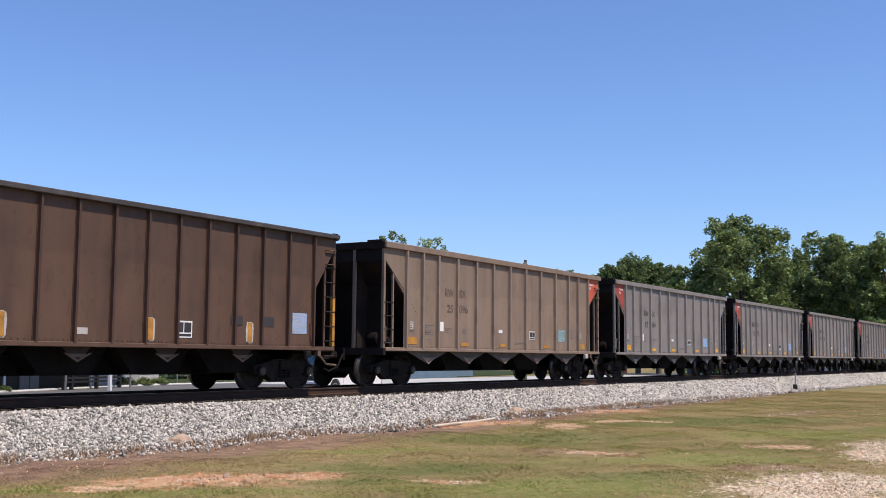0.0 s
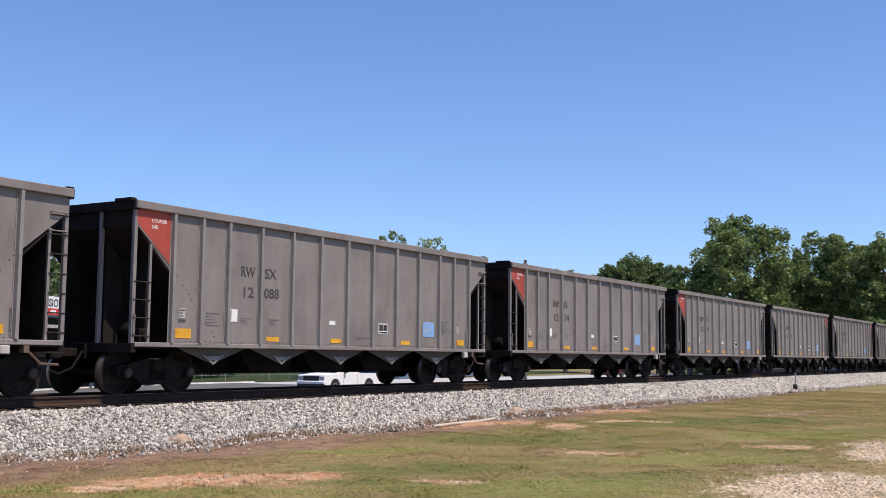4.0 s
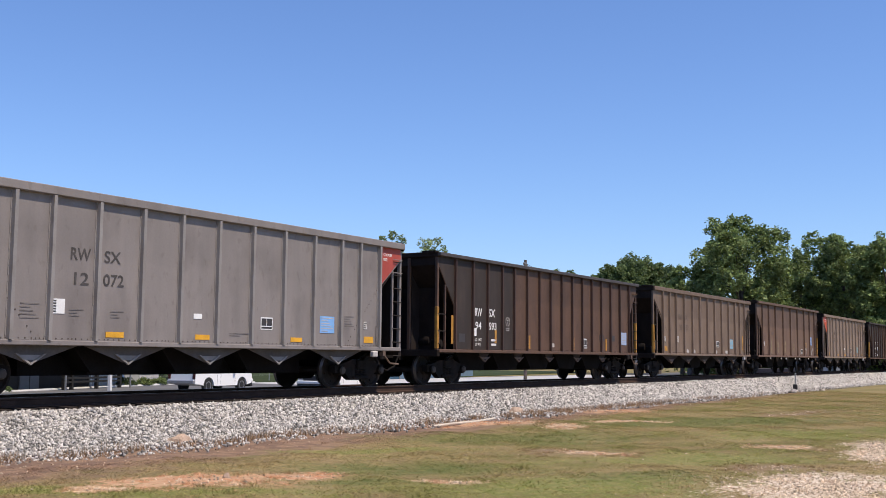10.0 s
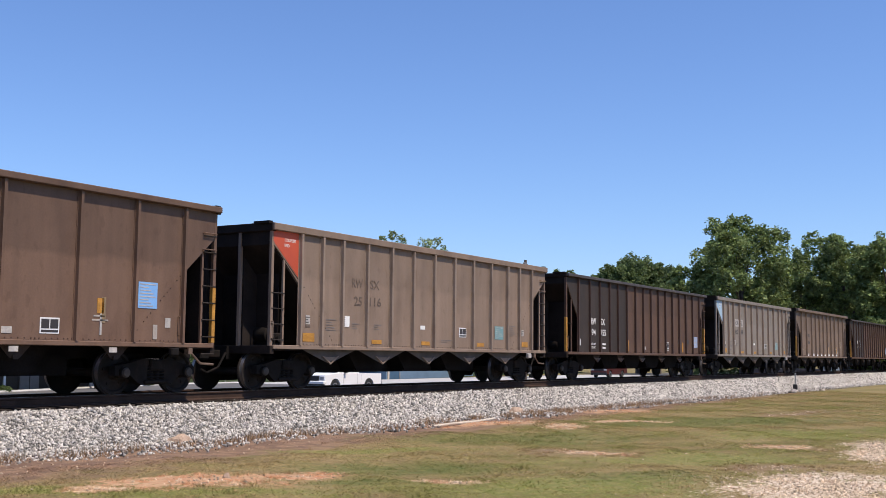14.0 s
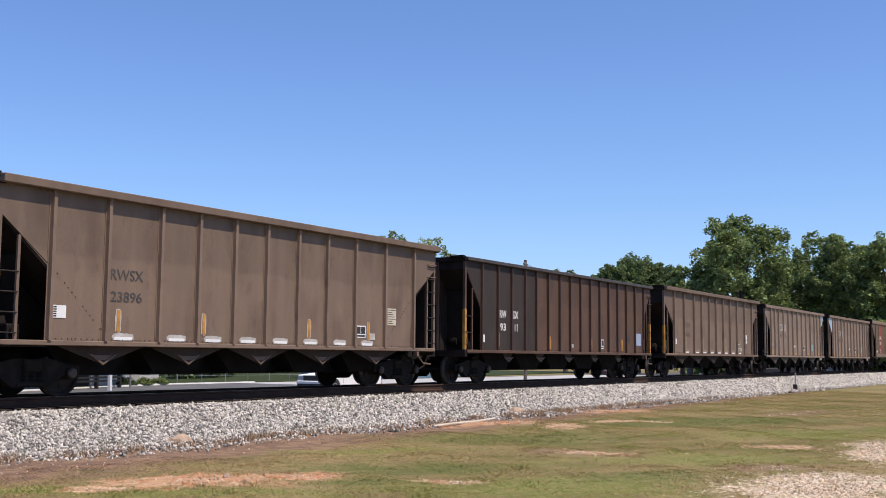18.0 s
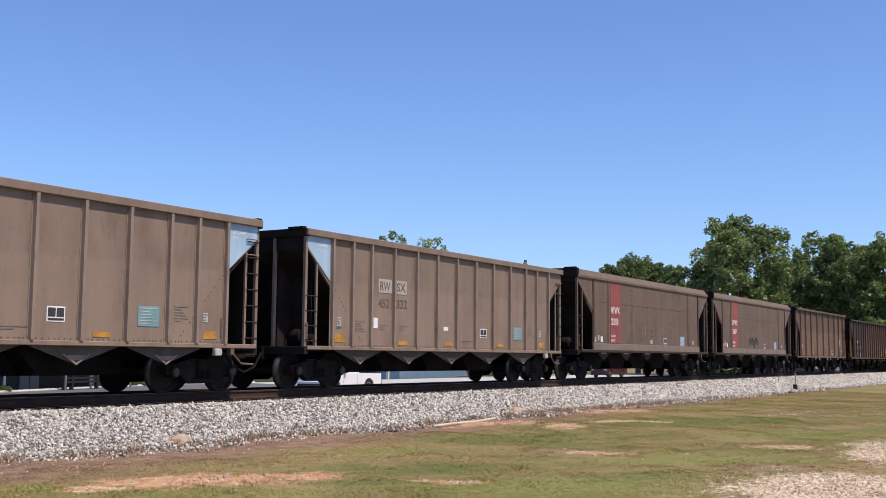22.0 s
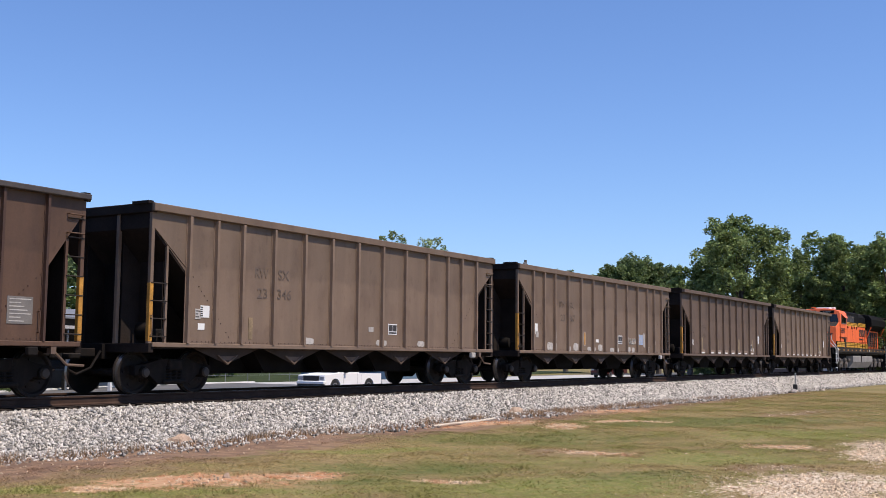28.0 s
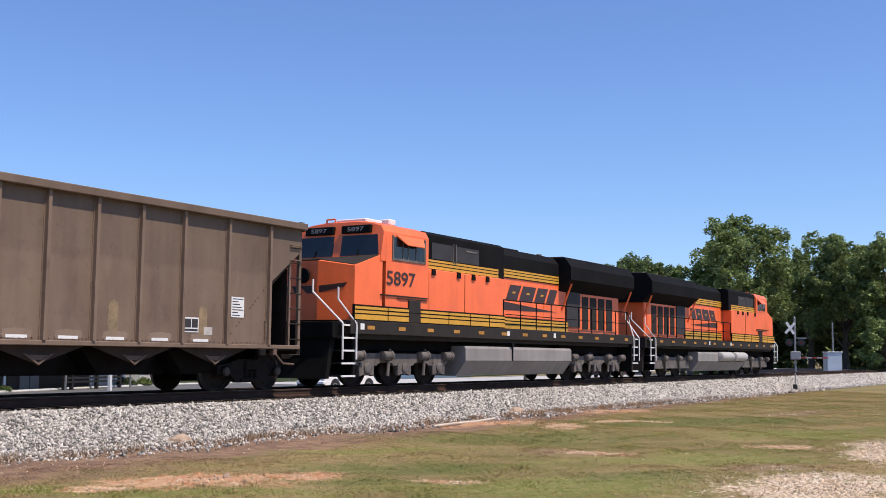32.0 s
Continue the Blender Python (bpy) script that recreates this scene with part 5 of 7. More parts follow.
def engine_bogie(engine, x):
    b = part("engine_bogie", lambda: Shape().box(-2.4, 2.4, -0.6, 0.6, 0.30, 0.95, 0.03).box(-2.6, 2.6, -1.0, 1.0, 0.82, 1.0), M_UNDER, engine, "", (x, 0, 0), "enginebolster")
    for y in (-1.12, 1.12):
        s = 1 if y > 0 else -1

        def frame_shape():
            q = Shape().prism([(-2.45, 0.66), (-2.45, 0.92), (2.45, 0.92), (2.45, 0.66), (2.2, 0.58), (1.35, 0.58), (1.2, 0.66), (0.6, 0.66), (0.5, 0.58), (-0.5, 0.58), (-0.6, 0.66), (-1.2, 0.66), (-1.35, 0.58), (-2.2, 0.58)], -0.08, 0.08)
            for dx in (-1.85, 0.0, 1.85):
                q.prism([(dx - 0.26, 0.34), (dx + 0.26, 0.34), (dx + 0.30, 0.66), (dx - 0.30, 0.66)], -0.12, 0.10)
                q.lathe([(0.10, -0.18), (0.15, -0.16), (0.15, -0.1)], "y", 14, (dx, 0, 0.52))
                q.box(dx - 0.34, dx - 0.22, -0.13, 0.0, 0.30, 0.62, 0.02).box(dx + 0.22, dx + 0.34, -0.13, 0.0, 0.30, 0.62, 0.02)
            return q
        part("bogie_frame", frame_shape if s < 0 else (lambda: Shape().prism([(-2.45, 0.40), (-2.45, 0.92), (2.45, 0.92), (2.45, 0.40)], -0.08, 0.10)), M_SILVER, b, "dusty silver cast bogie frame", (0, y, 0), "eframe%d" % s)
        for dx in (-2.3, -0.95, 0.95, 2.3):
            part("brake_cylinder", lambda: Shape().lathe([(0.06, -0.24), (0.13, -0.22), (0.13, 0.12), (0.15, 0.13), (0.15, 0.2), (0.05, 0.24)], "x", 14), M_SILVER, b, "", (dx, y + s * 0.14, 0.86), "brakecyl", True)
        for dx in (-0.92, 0.92):
            part("damper", lambda: Shape().tube((0, 0, 0.3), (0.05, 0, 0.75), 0.05, None, 8).tube((0.05, 0, 0.75), (0.1, 0, 1.05), 0.035, None, 8), M_SILVER, b, "", (dx, y + s * 0.16, 0), "damper")
    for dx in (-1.85, 0.0, 1.85):
        w = part("wheelset", wheelset_shape(0.53), M_WHEEL, b, "", (0, 0, 0.53), "wheelset0.53", True)
        brighten_treads(w.data, 0.53)
        w.matrix_parent_inverse = pose(dx, 0, 0)
        WHEELSETS.append((w, 0.53))


def bar_emblem():
    """The railway's slanted emblem as plain leaning bars."""
    s = Shape()
    x = -2.05
    for w, gap in ((0.80, 0.16), (1.0, 0.16), (0.8, 0.16), (0.62, 0.16)):
        lean = 0.32
        s.prism([(x, -0.25), (x + w, -0.25), (x + w + lean, 0.26), (x + lean, 0.26)], -0.003, 0.003)
        x += w + gap
    s.prism([(-2.3, -0.33), (1.9, -0.55), (-0.4, -0.60), (-2.3, -0.62)], -0.003, 0.003)
    return s


def emblem_counter():
    s = Shape()
    for x in (-1.62, -0.55, 0.55):
        s.prism([(x, -0.03), (x + 0.22, -0.03), (x + 0.27, 0.035), (x + 0.05, 0.035)], -0.002, 0.002)
    return s


def engine(place, label, turned=False, plain_tank=True, number=None):
    """A road diesel: its cab end is at its own x = 0; u counts from there to the rear at 21.9."""
    e = thing("locomotive", label, "locomotive", (place + REACH, MID, 0), 180 if turned else 0, group="engines")
    MOVING.append((e, place))
    # frame, sill, deck
    part("frame", Shape().box(0.9, 21.0, -1.40, 1.40, 1.30, 1.72, 0.02).box(1.2, 20.6, -0.6, 0.6, 0.9, 1.35), M_LSILL, e)
    for s in (-1, 1):
        sill = part("side_sill", Shape().box(1.0, 20.9, s * 1.57, s * 1.40, 1.42, 1.78, 0.015), M_LSILL, e)
        for i in range(13):
            part("reflector", lambda: Shape().box(-0.17, 0.17, -0.004, 0.004, -0.05, 0.05), M_YELLOW_DULL, sill, "", (1.9 + i * 1.5, s * 1.574, 1.60), "engreflect")
        for x in (1.5, 9.7, 13.2):
            part("number_plate", lambda: Shape().box(-0.09, 0.09, -0.004, 0.004, -0.08, 0.08), M_WHITE, sill, "", (x, s * 1.575, 1.62), "engplate")
    # the nose and cab
    plan = [(1.22, -1.50), (0.98, -0.45), (0.98, 0.45), (1.22, 1.50), (2.50, 1.50), (2.50, -1.50)]
    tops = [3.22, 3.38, 3.38, 3.22, 3.62, 3.62]
    n = part("nose", Shape().add([(x, y, 1.79) for x, y in plan] + [(x, y, z) for (x, y), z in zip(plan, tops)], [(5, 4, 3, 2, 1, 0), (6, 7, 8, 9, 10, 11)] + [(i, (i + 1) % 6, (i + 1) % 6 + 6, i + 6) for i in range(6)]), M_LORANGE, e)
    part("nose_top", Shape().add([(x + 0.06, y * 0.97, z + dz) for dz in (0.006, 0.018) for (x, y), z in zip(plan, [3.25, 3.40, 3.40, 3.25, 3.63, 3.63])], [(5, 4, 3, 2, 1, 0), (6, 7, 8, 9, 10, 11)] + [(i, (i + 1) % 6, (i + 1) % 6 + 6, i + 6) for i in range(6)]), M_LSILL, n, "dark anti-glare panel")
    part("headlight", Shape().lathe([(0.20, -0.05), (0.20, 0.02), (0.12, 0.03)], "x", 16, (0.96, 0.0, 2.98)), M_LBLACK, n)
    part("nose_emblem", Shape().prism([(-0.42, 2.50), (-0.1, 2.50), (0.1, 2.70), (-0.3, 2.70)], 0.955, 0.975, "x").prism([(0.08, 2.50), (0.3, 2.52), (0.42, 2.70), (0.2, 2.70)], 0.955, 0.975, "x"), M_MAROON, n)
    for s in (-1, 1):
        part("nose_emblem", Shape().add([(1.0, s * 0.50, 2.52), (1.15, s * 1.2, 2.66), (1.17, s * 1.3, 2.78), (1.0, s * 0.5, 2.70), (0.99, s * 0.50, 2.52), (1.135, s * 1.2, 2.66), (1.155, s * 1.3, 2.78), (0.985, s * 0.5, 2.70)], [(0, 1, 2, 3), (4, 5, 6, 7), (0, 1, 5, 4), (2, 3, 7, 6), (0, 3, 7, 4), (1, 2, 6, 5)]), M_MAROON, n)
    # cab shell: rounded roof, raked front, number boards over the windscreens
    ring = [(-1.52, 1.79), (-1.54, 4.27), (-1.43, 4.45), (-1.08, 4.56), (-0.5, 4.62), (0.5, 4.62), (1.08, 4.56), (1.43, 4.45), (1.54, 4.27), (1.52, 1.79)]
    shell = Shape().prism(ring, 2.62, 4.80, "x")
    front = [(-1.52, 3.45), (-1.54, 4.26), (-1.43, 4.43), (-1.08, 4.53), (-0.5, 4.58), (0.5, 4.58), (1.08, 4.53), (1.43, 4.43), (1.54, 4.26), (1.52, 3.45)]
    a = len(front)
    shell.add([(2.36 + (z - 3.45) * 0.16, y, z) for y, z in front] + [(2.63, y, z) for y, z in [(-1.52, 3.45)] + ring[1:-1] + [(1.52, 3.45)]],
              [tuple(range(a))[::-1]] + [(i, i + 1, i + 1 + a, i + a) for i in range(a - 1)] + [(0, a, 2 * a - 1, a - 1)])
    c = part("cab", shell, M_LORANGE, e)
    for y0, y1 in ((-1.44, -0.14), (0.14, 1.44)):
        q = [(y0, 3.62), (y1, 3.62), (y1 - 0.10 * (y0 > 0), 4.19), (y0 + 0.10 * (y0 < 0), 4.19)]
        part("windscreen", Shape().add([(2.36 + (z - 3.45) * 0.16 + dx, y, z) for dx in (-0.012, 0.03) for y, z in q], [(0, 1, 2, 3), (4, 5, 6, 7), (0, 1, 5, 4), (2, 3, 7, 6), (0, 3, 7, 4), (1, 2, 6, 5)]), M_GLASS, c, "dark windscreen")
        w = part("number_board", Shape().box(2.40, 2.56, y0 + 0.3 * (y0 < 0), y1 - 0.3 * (y0 > 0), 4.25, 4.47, 0.02), M_LBLACK, c)
        if number:
            digits = letters(number, 0.56, 0.12, M_FIELD, w, 2.394, (y0 + y1) / 2 + 0.15 * (1 if y0 < 0 else -1), 4.36, "board_digits")
            digits.rotation_euler = (0, 0, radians(-90))
    part("wiper", Shape().path([(2.36, -0.75, 3.6), (2.38, -0.72, 3.78)], 0.015).path([(2.36, 0.75, 3.6), (2.38, 0.72, 3.78)], 0.015), M_LBLACK, c)
    part("roof_unit", Shape().box(2.75, 3.55, -0.75, 0.3, 4.58, 4.71, 0.03).box(3.6, 3.95, -0.95, -0.6, 4.58, 4.76, 0.03), M_RAILWHITE, c, "white air conditioner")
    part("horn", Shape().path([(2.58, 0.2, 4.55), (2.58, 0.2, 4.70), (2.58, 0.5, 4.70), (2.58, 0.5, 4.56)], 0.025), M_LORANGE, c)
    for s in (-1, 1):
        w = part("cab_window", Shape().box(2.95, 4.56, s * 1.548, s * 1.52, 3.55, 4.16, 0.01), M_GLASS, c, "dark cab side window")
        part("window_frame", Shape().box(2.90, 2.97, s * 1.56, s * 1.5, 3.50, 4.2).box(4.54, 4.62, s * 1.56, s * 1.5, 3.50, 4.2).box(2.97, 4.54, s * 1.56, s * 1.5, 3.50, 3.56).box(3.42, 3.47, s * 1.556, s * 1.5, 3.56, 4.15).box(4.08, 4.13, s * 1.556, s * 1.5, 3.56, 4.15).box(3.68, 3.72, s * 1.556, s * 1.5, 3.56, 3.95), M_SILVER if s < 0 else M_LORANGE, w)
        part("awning", Shape().add([(3.1, s * 1.55, 4.22), (4.5, s * 1.55, 4.22), (4.28, s * 1.75, 3.95), (3.4, s * 1.75, 3.95), (3.1, s * 1.53, 4.18), (4.5, s * 1.53, 4.18), (4.28, s * 1.74, 3.93), (3.4, s * 1.74, 3.93)], [(0, 1, 2, 3), (4, 5, 6, 7), (0, 1, 5, 4), (2, 3, 7, 6), (0, 3, 7, 4), (1, 2, 6, 5)]), M_LORANGE, w, "orange sun awning")
        part("seam", Shape().box(2.4, 4.75, s * 1.57, s * 1.5, 2.50, 2.53).box(3.2, 4.75, s * 1.565, s * 1.5, 2.44, 2.455), M_LSILL, c)
        part("side_door", Shape().box(3.75, 4.35, s * 1.575, s * 1.5, 1.80, 2.42, 0.01), M_LSILL, c)
        if number and s < 0:
            letters(number, 1.45, 0.40, M_MAROON, c, 3.38, -1.545, 3.0)
    # yellow band low on the cab and cabinets, in three lines
    for s in (-1, 1):
        part("band_backing", Shape().box(1.14, 3.74, s * 1.566, s * 1.50, 1.785, 2.20).box(4.36, 9.46, s * 1.566, s * 1.50, 1.785, 2.20), M_LBLACK, e)
        part("band_backing", Shape().box(9.6, 15.4, s * 1.066, s * 1.03, 1.785, 2.20), M_LBLACK, e)
        part("band_backing", Shape().box(4.83, 9.2, s * 1.460, s * 1.40, 3.405, 3.72), M_LBLACK, e)
        part("band_backing", Shape().box(9.22, 14.6, s * 1.060, s * 1.0, 3.525, 3.86), M_LBLACK, e)
        for z0, z1 in ((1.81, 1.94), (1.975, 2.05), (2.085, 2.155)):
            part("yellow_band", Shape().box(1.16, 3.74, s * 1.572, s * 1.50, z0, z1).box(4.36, 9.45, s * 1.572, s * 1.50, z0, z1), M_LYELLOW, e)
            part("yellow_band", Shape().box(9.6, 15.4, s * 1.072, s * 1.03, z0, z1), M_LYELLOW, e)
        # the wide cabinet behind the cab and the narrower hood
    cabinet = part("equipment_cabinet", Shape().box(4.82, 9.4, -1.54, 1.54, 1.79, 3.40, 0.03), M_LORANGE, e)
    for s in (-1, 1):
        for x in (6.9,):
            part("cabinet_seam", lambda: Shape().box(-0.01, 0.01, -0.006, 0.006, 2.2, 3.36), M_LSILL, cabinet, "", (x, s * 1.545, 0), "cabseam")
        for x in (5.05, 6.5, 7.4, 8.3):
            part("vent", lambda: Shape().prism([(-0.07, 3.3), (0.07, 3.3), (0.10, 3.12), (-0.10, 3.12)], -0.03, 0.03), M_LBLACK, cabinet, "", (x, s * 1.56, 0.1), "cabvent")
    part("upper_cabinet", Shape().prism([(-1.45, 3.40), (-1.45, 4.42), (-1.30, 4.52), (1.30, 4.52), (1.45, 4.42), (1.45, 3.40)], 4.82, 9.6, "x"), M_LBLACK, e)
    for s in (-1, 1):
        part("grille", Shape().box(5.1, 6.3, s * 1.47, s * 1.40, 3.72, 4.2).box(6.5, 7.9, s * 1.47, s * 1.40, 3.72, 4.2), M_GRILLE, e)
        part("grille_frame", Shape().box(6.3, 6.34, s * 1.49, s * 1.4, 3.66, 4.25).box(6.44, 6.48, s * 1.49, s * 1.4, 3.66, 4.25).box(7.05, 7.75, s * 1.485, s * 1.4, 4.08, 4.13), M_SILVER, e)
        for z0, z1 in ((3.42, 3.50), (3.53, 3.60), (3.63, 3.69)):
            part("yellow_band", Shape().box(4.84, 9.2, s * 1.466, s * 1.40, z0, z1), M_LYELLOW, e)
            part("yellow_band", Shape().box(9.22, 14.6, s * 1.066, s * 1.0, z0 + 0.13, z1 + 0.13), M_LYELLOW, e)
    hood = part("engine_hood", Shape().box(9.2, 15.6, -1.03, 1.03, 1.79, 3.53), M_LORANGE, e)
    part("hood_top", Shape().prism([(-1.04, 3.53), (-1.04, 4.28), (-0.82, 4.54), (0.82, 4.54), (1.04, 4.28), (1.04, 3.53)], 9.2, 14.7, "x"), M_LBLACK, e)
    part("exhaust_stack", Shape().box(11.3, 12.7, -0.4, 0.4, 4.53, 4.68, 0.04).box(10.5, 11.0, -0.6, -0.2, 4.53, 4.63, 0.03), M_LBLACK, e)
    part("roof_lifting_lug", Shape().box(9.8, 10.0, -0.8, -0.6, 4.5, 4.62, 0.02).box(13.6, 13.75, -0.8, -0.6, 4.5, 4.60, 0.02), M_SILVER, e)
    for s in (-1, 1):
        for x in (10.2, 11.1, 12.0, 12.9, 13.8):
            part("hood_door", lambda: Shape().box(-0.42, 0.42, -0.012, 0.012, 2.22, 3.38, 0.006), M_LORANGE, hood, "", (x, s * 1.03, 0), "hooddoor")
        part("emblem", bar_emblem, M_MAROON, hood, "dark slanted bars of a railway emblem", (12.55, s * 1.048, 3.05), "emblem")
        part("emblem_counter", emblem_counter, M_LYELLOW, hood, "", (12.55, s * 1.055, 3.05), "emblemc")
    # the radiator section with its wide wings
    part("radiator_body", Shape().box(15.6, 20.2, -1.03, 1.03, 1.79, 3.5), M_LORANGE, e)
    part("radiator_grille", Shape().box(15.3, 16.5, -1.07, 1.07, 2.0, 3.4), M_GRILLE, e)
    for s in (-1, 1):
        # louvres drawn large and dark to paint in the shadow below the wings
        part("radiator_louvre", Shape().box(16.75, 17.3, s * 1.05, s * 1.0, 1.95, 3.2).box(17.5, 18.1, s * 1.05, s * 1.0, 1.95, 3.2).box(18.3, 18.9, s * 1.05, s * 1.0, 1.95, 3.2).box(19.1, 19.7, s * 1.05, s * 1.0, 1.95, 3.2), M_LSILL, e)
    part("radiator_wing", Shape().prism([(-1.05, 3.30), (-1.54, 3.72), (-1.54, 4.20), (-1.28, 4.55), (1.28, 4.55), (1.54, 4.20), (1.54, 3.72), (1.05, 3.30)], 14.65, 20.9, "x"), M_LBLACK, e)
    part("radiator_roof", Shape().box(15.2, 20.6, -0.95, 0.95, 4.54, 4.64, 0.04), M_LSILL, e)
    part("rear_hood_end", Shape().box(20.2, 20.5, -1.0, 1.0, 1.79, 3.4, 0.03), M_LORANGE, e)
    # walkway handrails, each post its own
    for s in (-1, 1):
        part("handrail", Shape().path([(9.45, s * 1.50, 2.0), (9.5, s * 1.50, 2.72), (20.2, s * 1.50, 2.72), (20.7, s * 1.45, 2.4)], 0.022), M_LBLACK, e)
        for i in range(9):
            part("handrail_post", lambda: Shape().tube((0, 0, 1.72), (0, 0, 2.72), 0.02, None, 6), M_LBLACK, e, "", (10.7 + i * 1.18, s * 1.50, 0), "hpost")
        part("kick_rail", Shape().path([(9.6, s * 1.50, 2.25), (20.2, s * 1.50, 2.25)], 0.014).box(1.25, 9.4, s * 1.58, s * 1.575, 2.06, 2.075), M_LBLACK, e)
        part("band_divider", Shape().box(2.68, 2.71, s * 1.58, s * 1.5, 1.79, 2.17).box(5.9, 5.93, s * 1.58, s * 1.5, 1.79, 2.17).box(7.2, 7.23, s * 1.58, s * 1.5, 1.79, 2.17).box(8.4, 8.43, s * 1.58, s * 1.5, 1.79, 2.17), M_LBLACK, e)
        # corner steps with white rails at both ends
        for x0, d in ((0.95, -1), (20.95, 1)):
            st = part("stairwell", Shape().prism([(x0 - d * 0.35, 0.30), (x0 - d * 0.3, 1.75), (x0 - d * 0.22, 1.75), (x0 - d * 0.25, 0.30)], s * 1.5, s * 0.95).box(min(x0 - d * 0.3, x0 + d * 0.35), max(x0 - d * 0.3, x0 + d * 0.35), s * 0.95, s * 0.9, 0.30, 1.75), M_LBLACK, e)
            for k in range(5):
                part("step", lambda: Shape().box(-0.28, 0.30, -0.3, 0.3, -0.02, 0.02), M_LSILL, st, "", (x0, s * 1.22, 0.32 + k * 0.33), "estep")
                part("step_edge", lambda: Shape().box(-0.29, 0.31, -0.012, 0.012, -0.024, 0.024), M_RAILWHITE, st, "white step edge", (x0, s * 1.53, 0.32 + k * 0.33), "estepedge")
            for u0, u1, y1, z1 in ((1.22, 0.85, 1.25, 2.32), (0.62, 0.28, 0.85, 2.50)):
                u0, u1 = (u0, u1) if d < 0 else (21.9 - u0, 21.9 - u1)
                part("stair_rail", Shape().path([(u0, s * 1.59, 0.75), (u0, s * 1.59, 1.68), (u1, s * y1, z1), (u1, s * y1, z1 + 0.32)], 0.026, 8), M_RAILWHITE, e, "white stair handrail")
    for s in (-1, 1):
        for x in (14.9, 20.75):
            part("wing_strut", Shape().path([(x, s * 1.05, 2.6), (x, s * 1.45, 3.58)], 0.035), M_LORANGE, e)
    part("pilot", Shape().box(0.45, 1.0, -1.4, 1.4, 1.30, 1.74, 0.02).prism([(0.35, 0.25), (0.5, 0.25), (0.75, 1.3), (0.55, 1.3)], -1.25, 1.25), M_LBLACK, e)
    part("rear_pilot", Shape().box(20.9, 21.4, -1.4, 1.4, 1.30, 1.74, 0.02).prism([(21.45, 0.3), (21.3, 0.3), (21.1, 1.3), (21.3, 1.3)], -1.25, 1.25), M_LSILL, e)
    part("coupler", lambda: Shape().box(0.0, 0.8, -0.09, 0.09, 0.78, 0.96, 0.02).box(-0.32, 0.05, -0.13, 0.15, 0.72, 1.0, 0.04), M_TRUCK, e, "", (0.3, 0, 0), "ecoupa")
    part("coupler", lambda: Shape().box(-0.8, 0.0, -0.09, 0.09, 0.78, 0.96, 0.02).box(-0.05, 0.32, -0.15, 0.13, 0.72, 1.0, 0.04), M_TRUCK, e, "", (21.6, 0, 0), "ecoupb")
    # fuel tank
    outline = [(-1.45, 1.18), (-1.50, 1.10), (-1.50, 0.72), (-1.15, 0.26), (1.15, 0.26), (1.50, 0.72), (1.50, 1.10), (1.45, 1.18)]
    tank = part("fuel_tank", Shape().prism(outline, 7.05, 14.75, "x"), M_TANK, e, "grey fuel tank")
    for s in (-1, 1):
        part("filler", Shape().tube((10.1, s * 1.52, 0.72), (10.1, s * 1.52, 1.3), 0.03, None, 8).box(10.0, 10.2, s * 1.56, s * 1.4, 1.2, 1.32), M_LBLACK, tank)
        part("tank_seam", Shape().box(7.06, 14.74, s * 1.506, s * 1.49, 0.715, 0.73), M_LSILL, tank)
        if not plain_tank:
            for x in (8.2, 10.6):
                part("air_reservoir", lambda: Shape().lathe([(0.05, -1.05), (0.20, -1.0), (0.23, -0.85), (0.23, 0.85), (0.20, 1.0), (0.05, 1.05)], "x", 18), M_RESERVOIR, tank, "pale grey air reservoir", (x, s * 1.55, 0.98), "ereserv", True)
    part("underframe_box", Shape().box(1.6, 7.0, -1.0, 1.0, 0.95, 1.35), M_UNDER, e)
    part("underframe_box", Shape().box(14.8, 20.3, -1.0, 1.0, 0.95, 1.35), M_UNDER, e)
    for x in (4.05, 17.75):
        engine_bogie(e, x)
    return e


engine(496.95, "orange diesel locomotive with yellow bands and black top", False, True, "5897")
engine(496.95 + 43.9, "orange diesel locomotive coupled with its cab leading away", True, False)


# ---- things beside the near rail ----
M_ROCK = mat("pinkish_rock", (0.40, 0.29, 0.21), 0.9, 0, 0.2, 4.0, 25, 0.6)
M_STICK = mat("bleached_wood", (0.50, 0.43, 0.34), 0.9, 0, 0.2, 4.0, 25, 0.4)


def rock_shape(w, d, h, seed):
    bm = bmesh.new()
    bmesh.ops.create_icosphere(bm, subdivisions=3, radius=1)
    for v in bm.verts:
        n = noise.noise(v.co * 1.3 + Vector((seed * 3.1, 0, 0))) * 0.35 + noise.noise(v.co * 4 + Vector((0, seed, 0))) * 0.10
        p = v.co * (1 + n)
        v.co = (p.x * w / 2, p.y * d / 2, max(p.z, -0.3) * h)
    me = bpy.data.meshes.new("rock")
    bm.to_mesh(me)
    bm.free()
    return me


def rock(label, x, y, w, d, h, seed):
    me = rock_shape(w, d, h, seed)
    me.materials.append(M_ROCK)
    ob = new("rock", me)
    ob.location = (x, y, GROUND + 0.02)
    return tagged(ob, label, "rock")


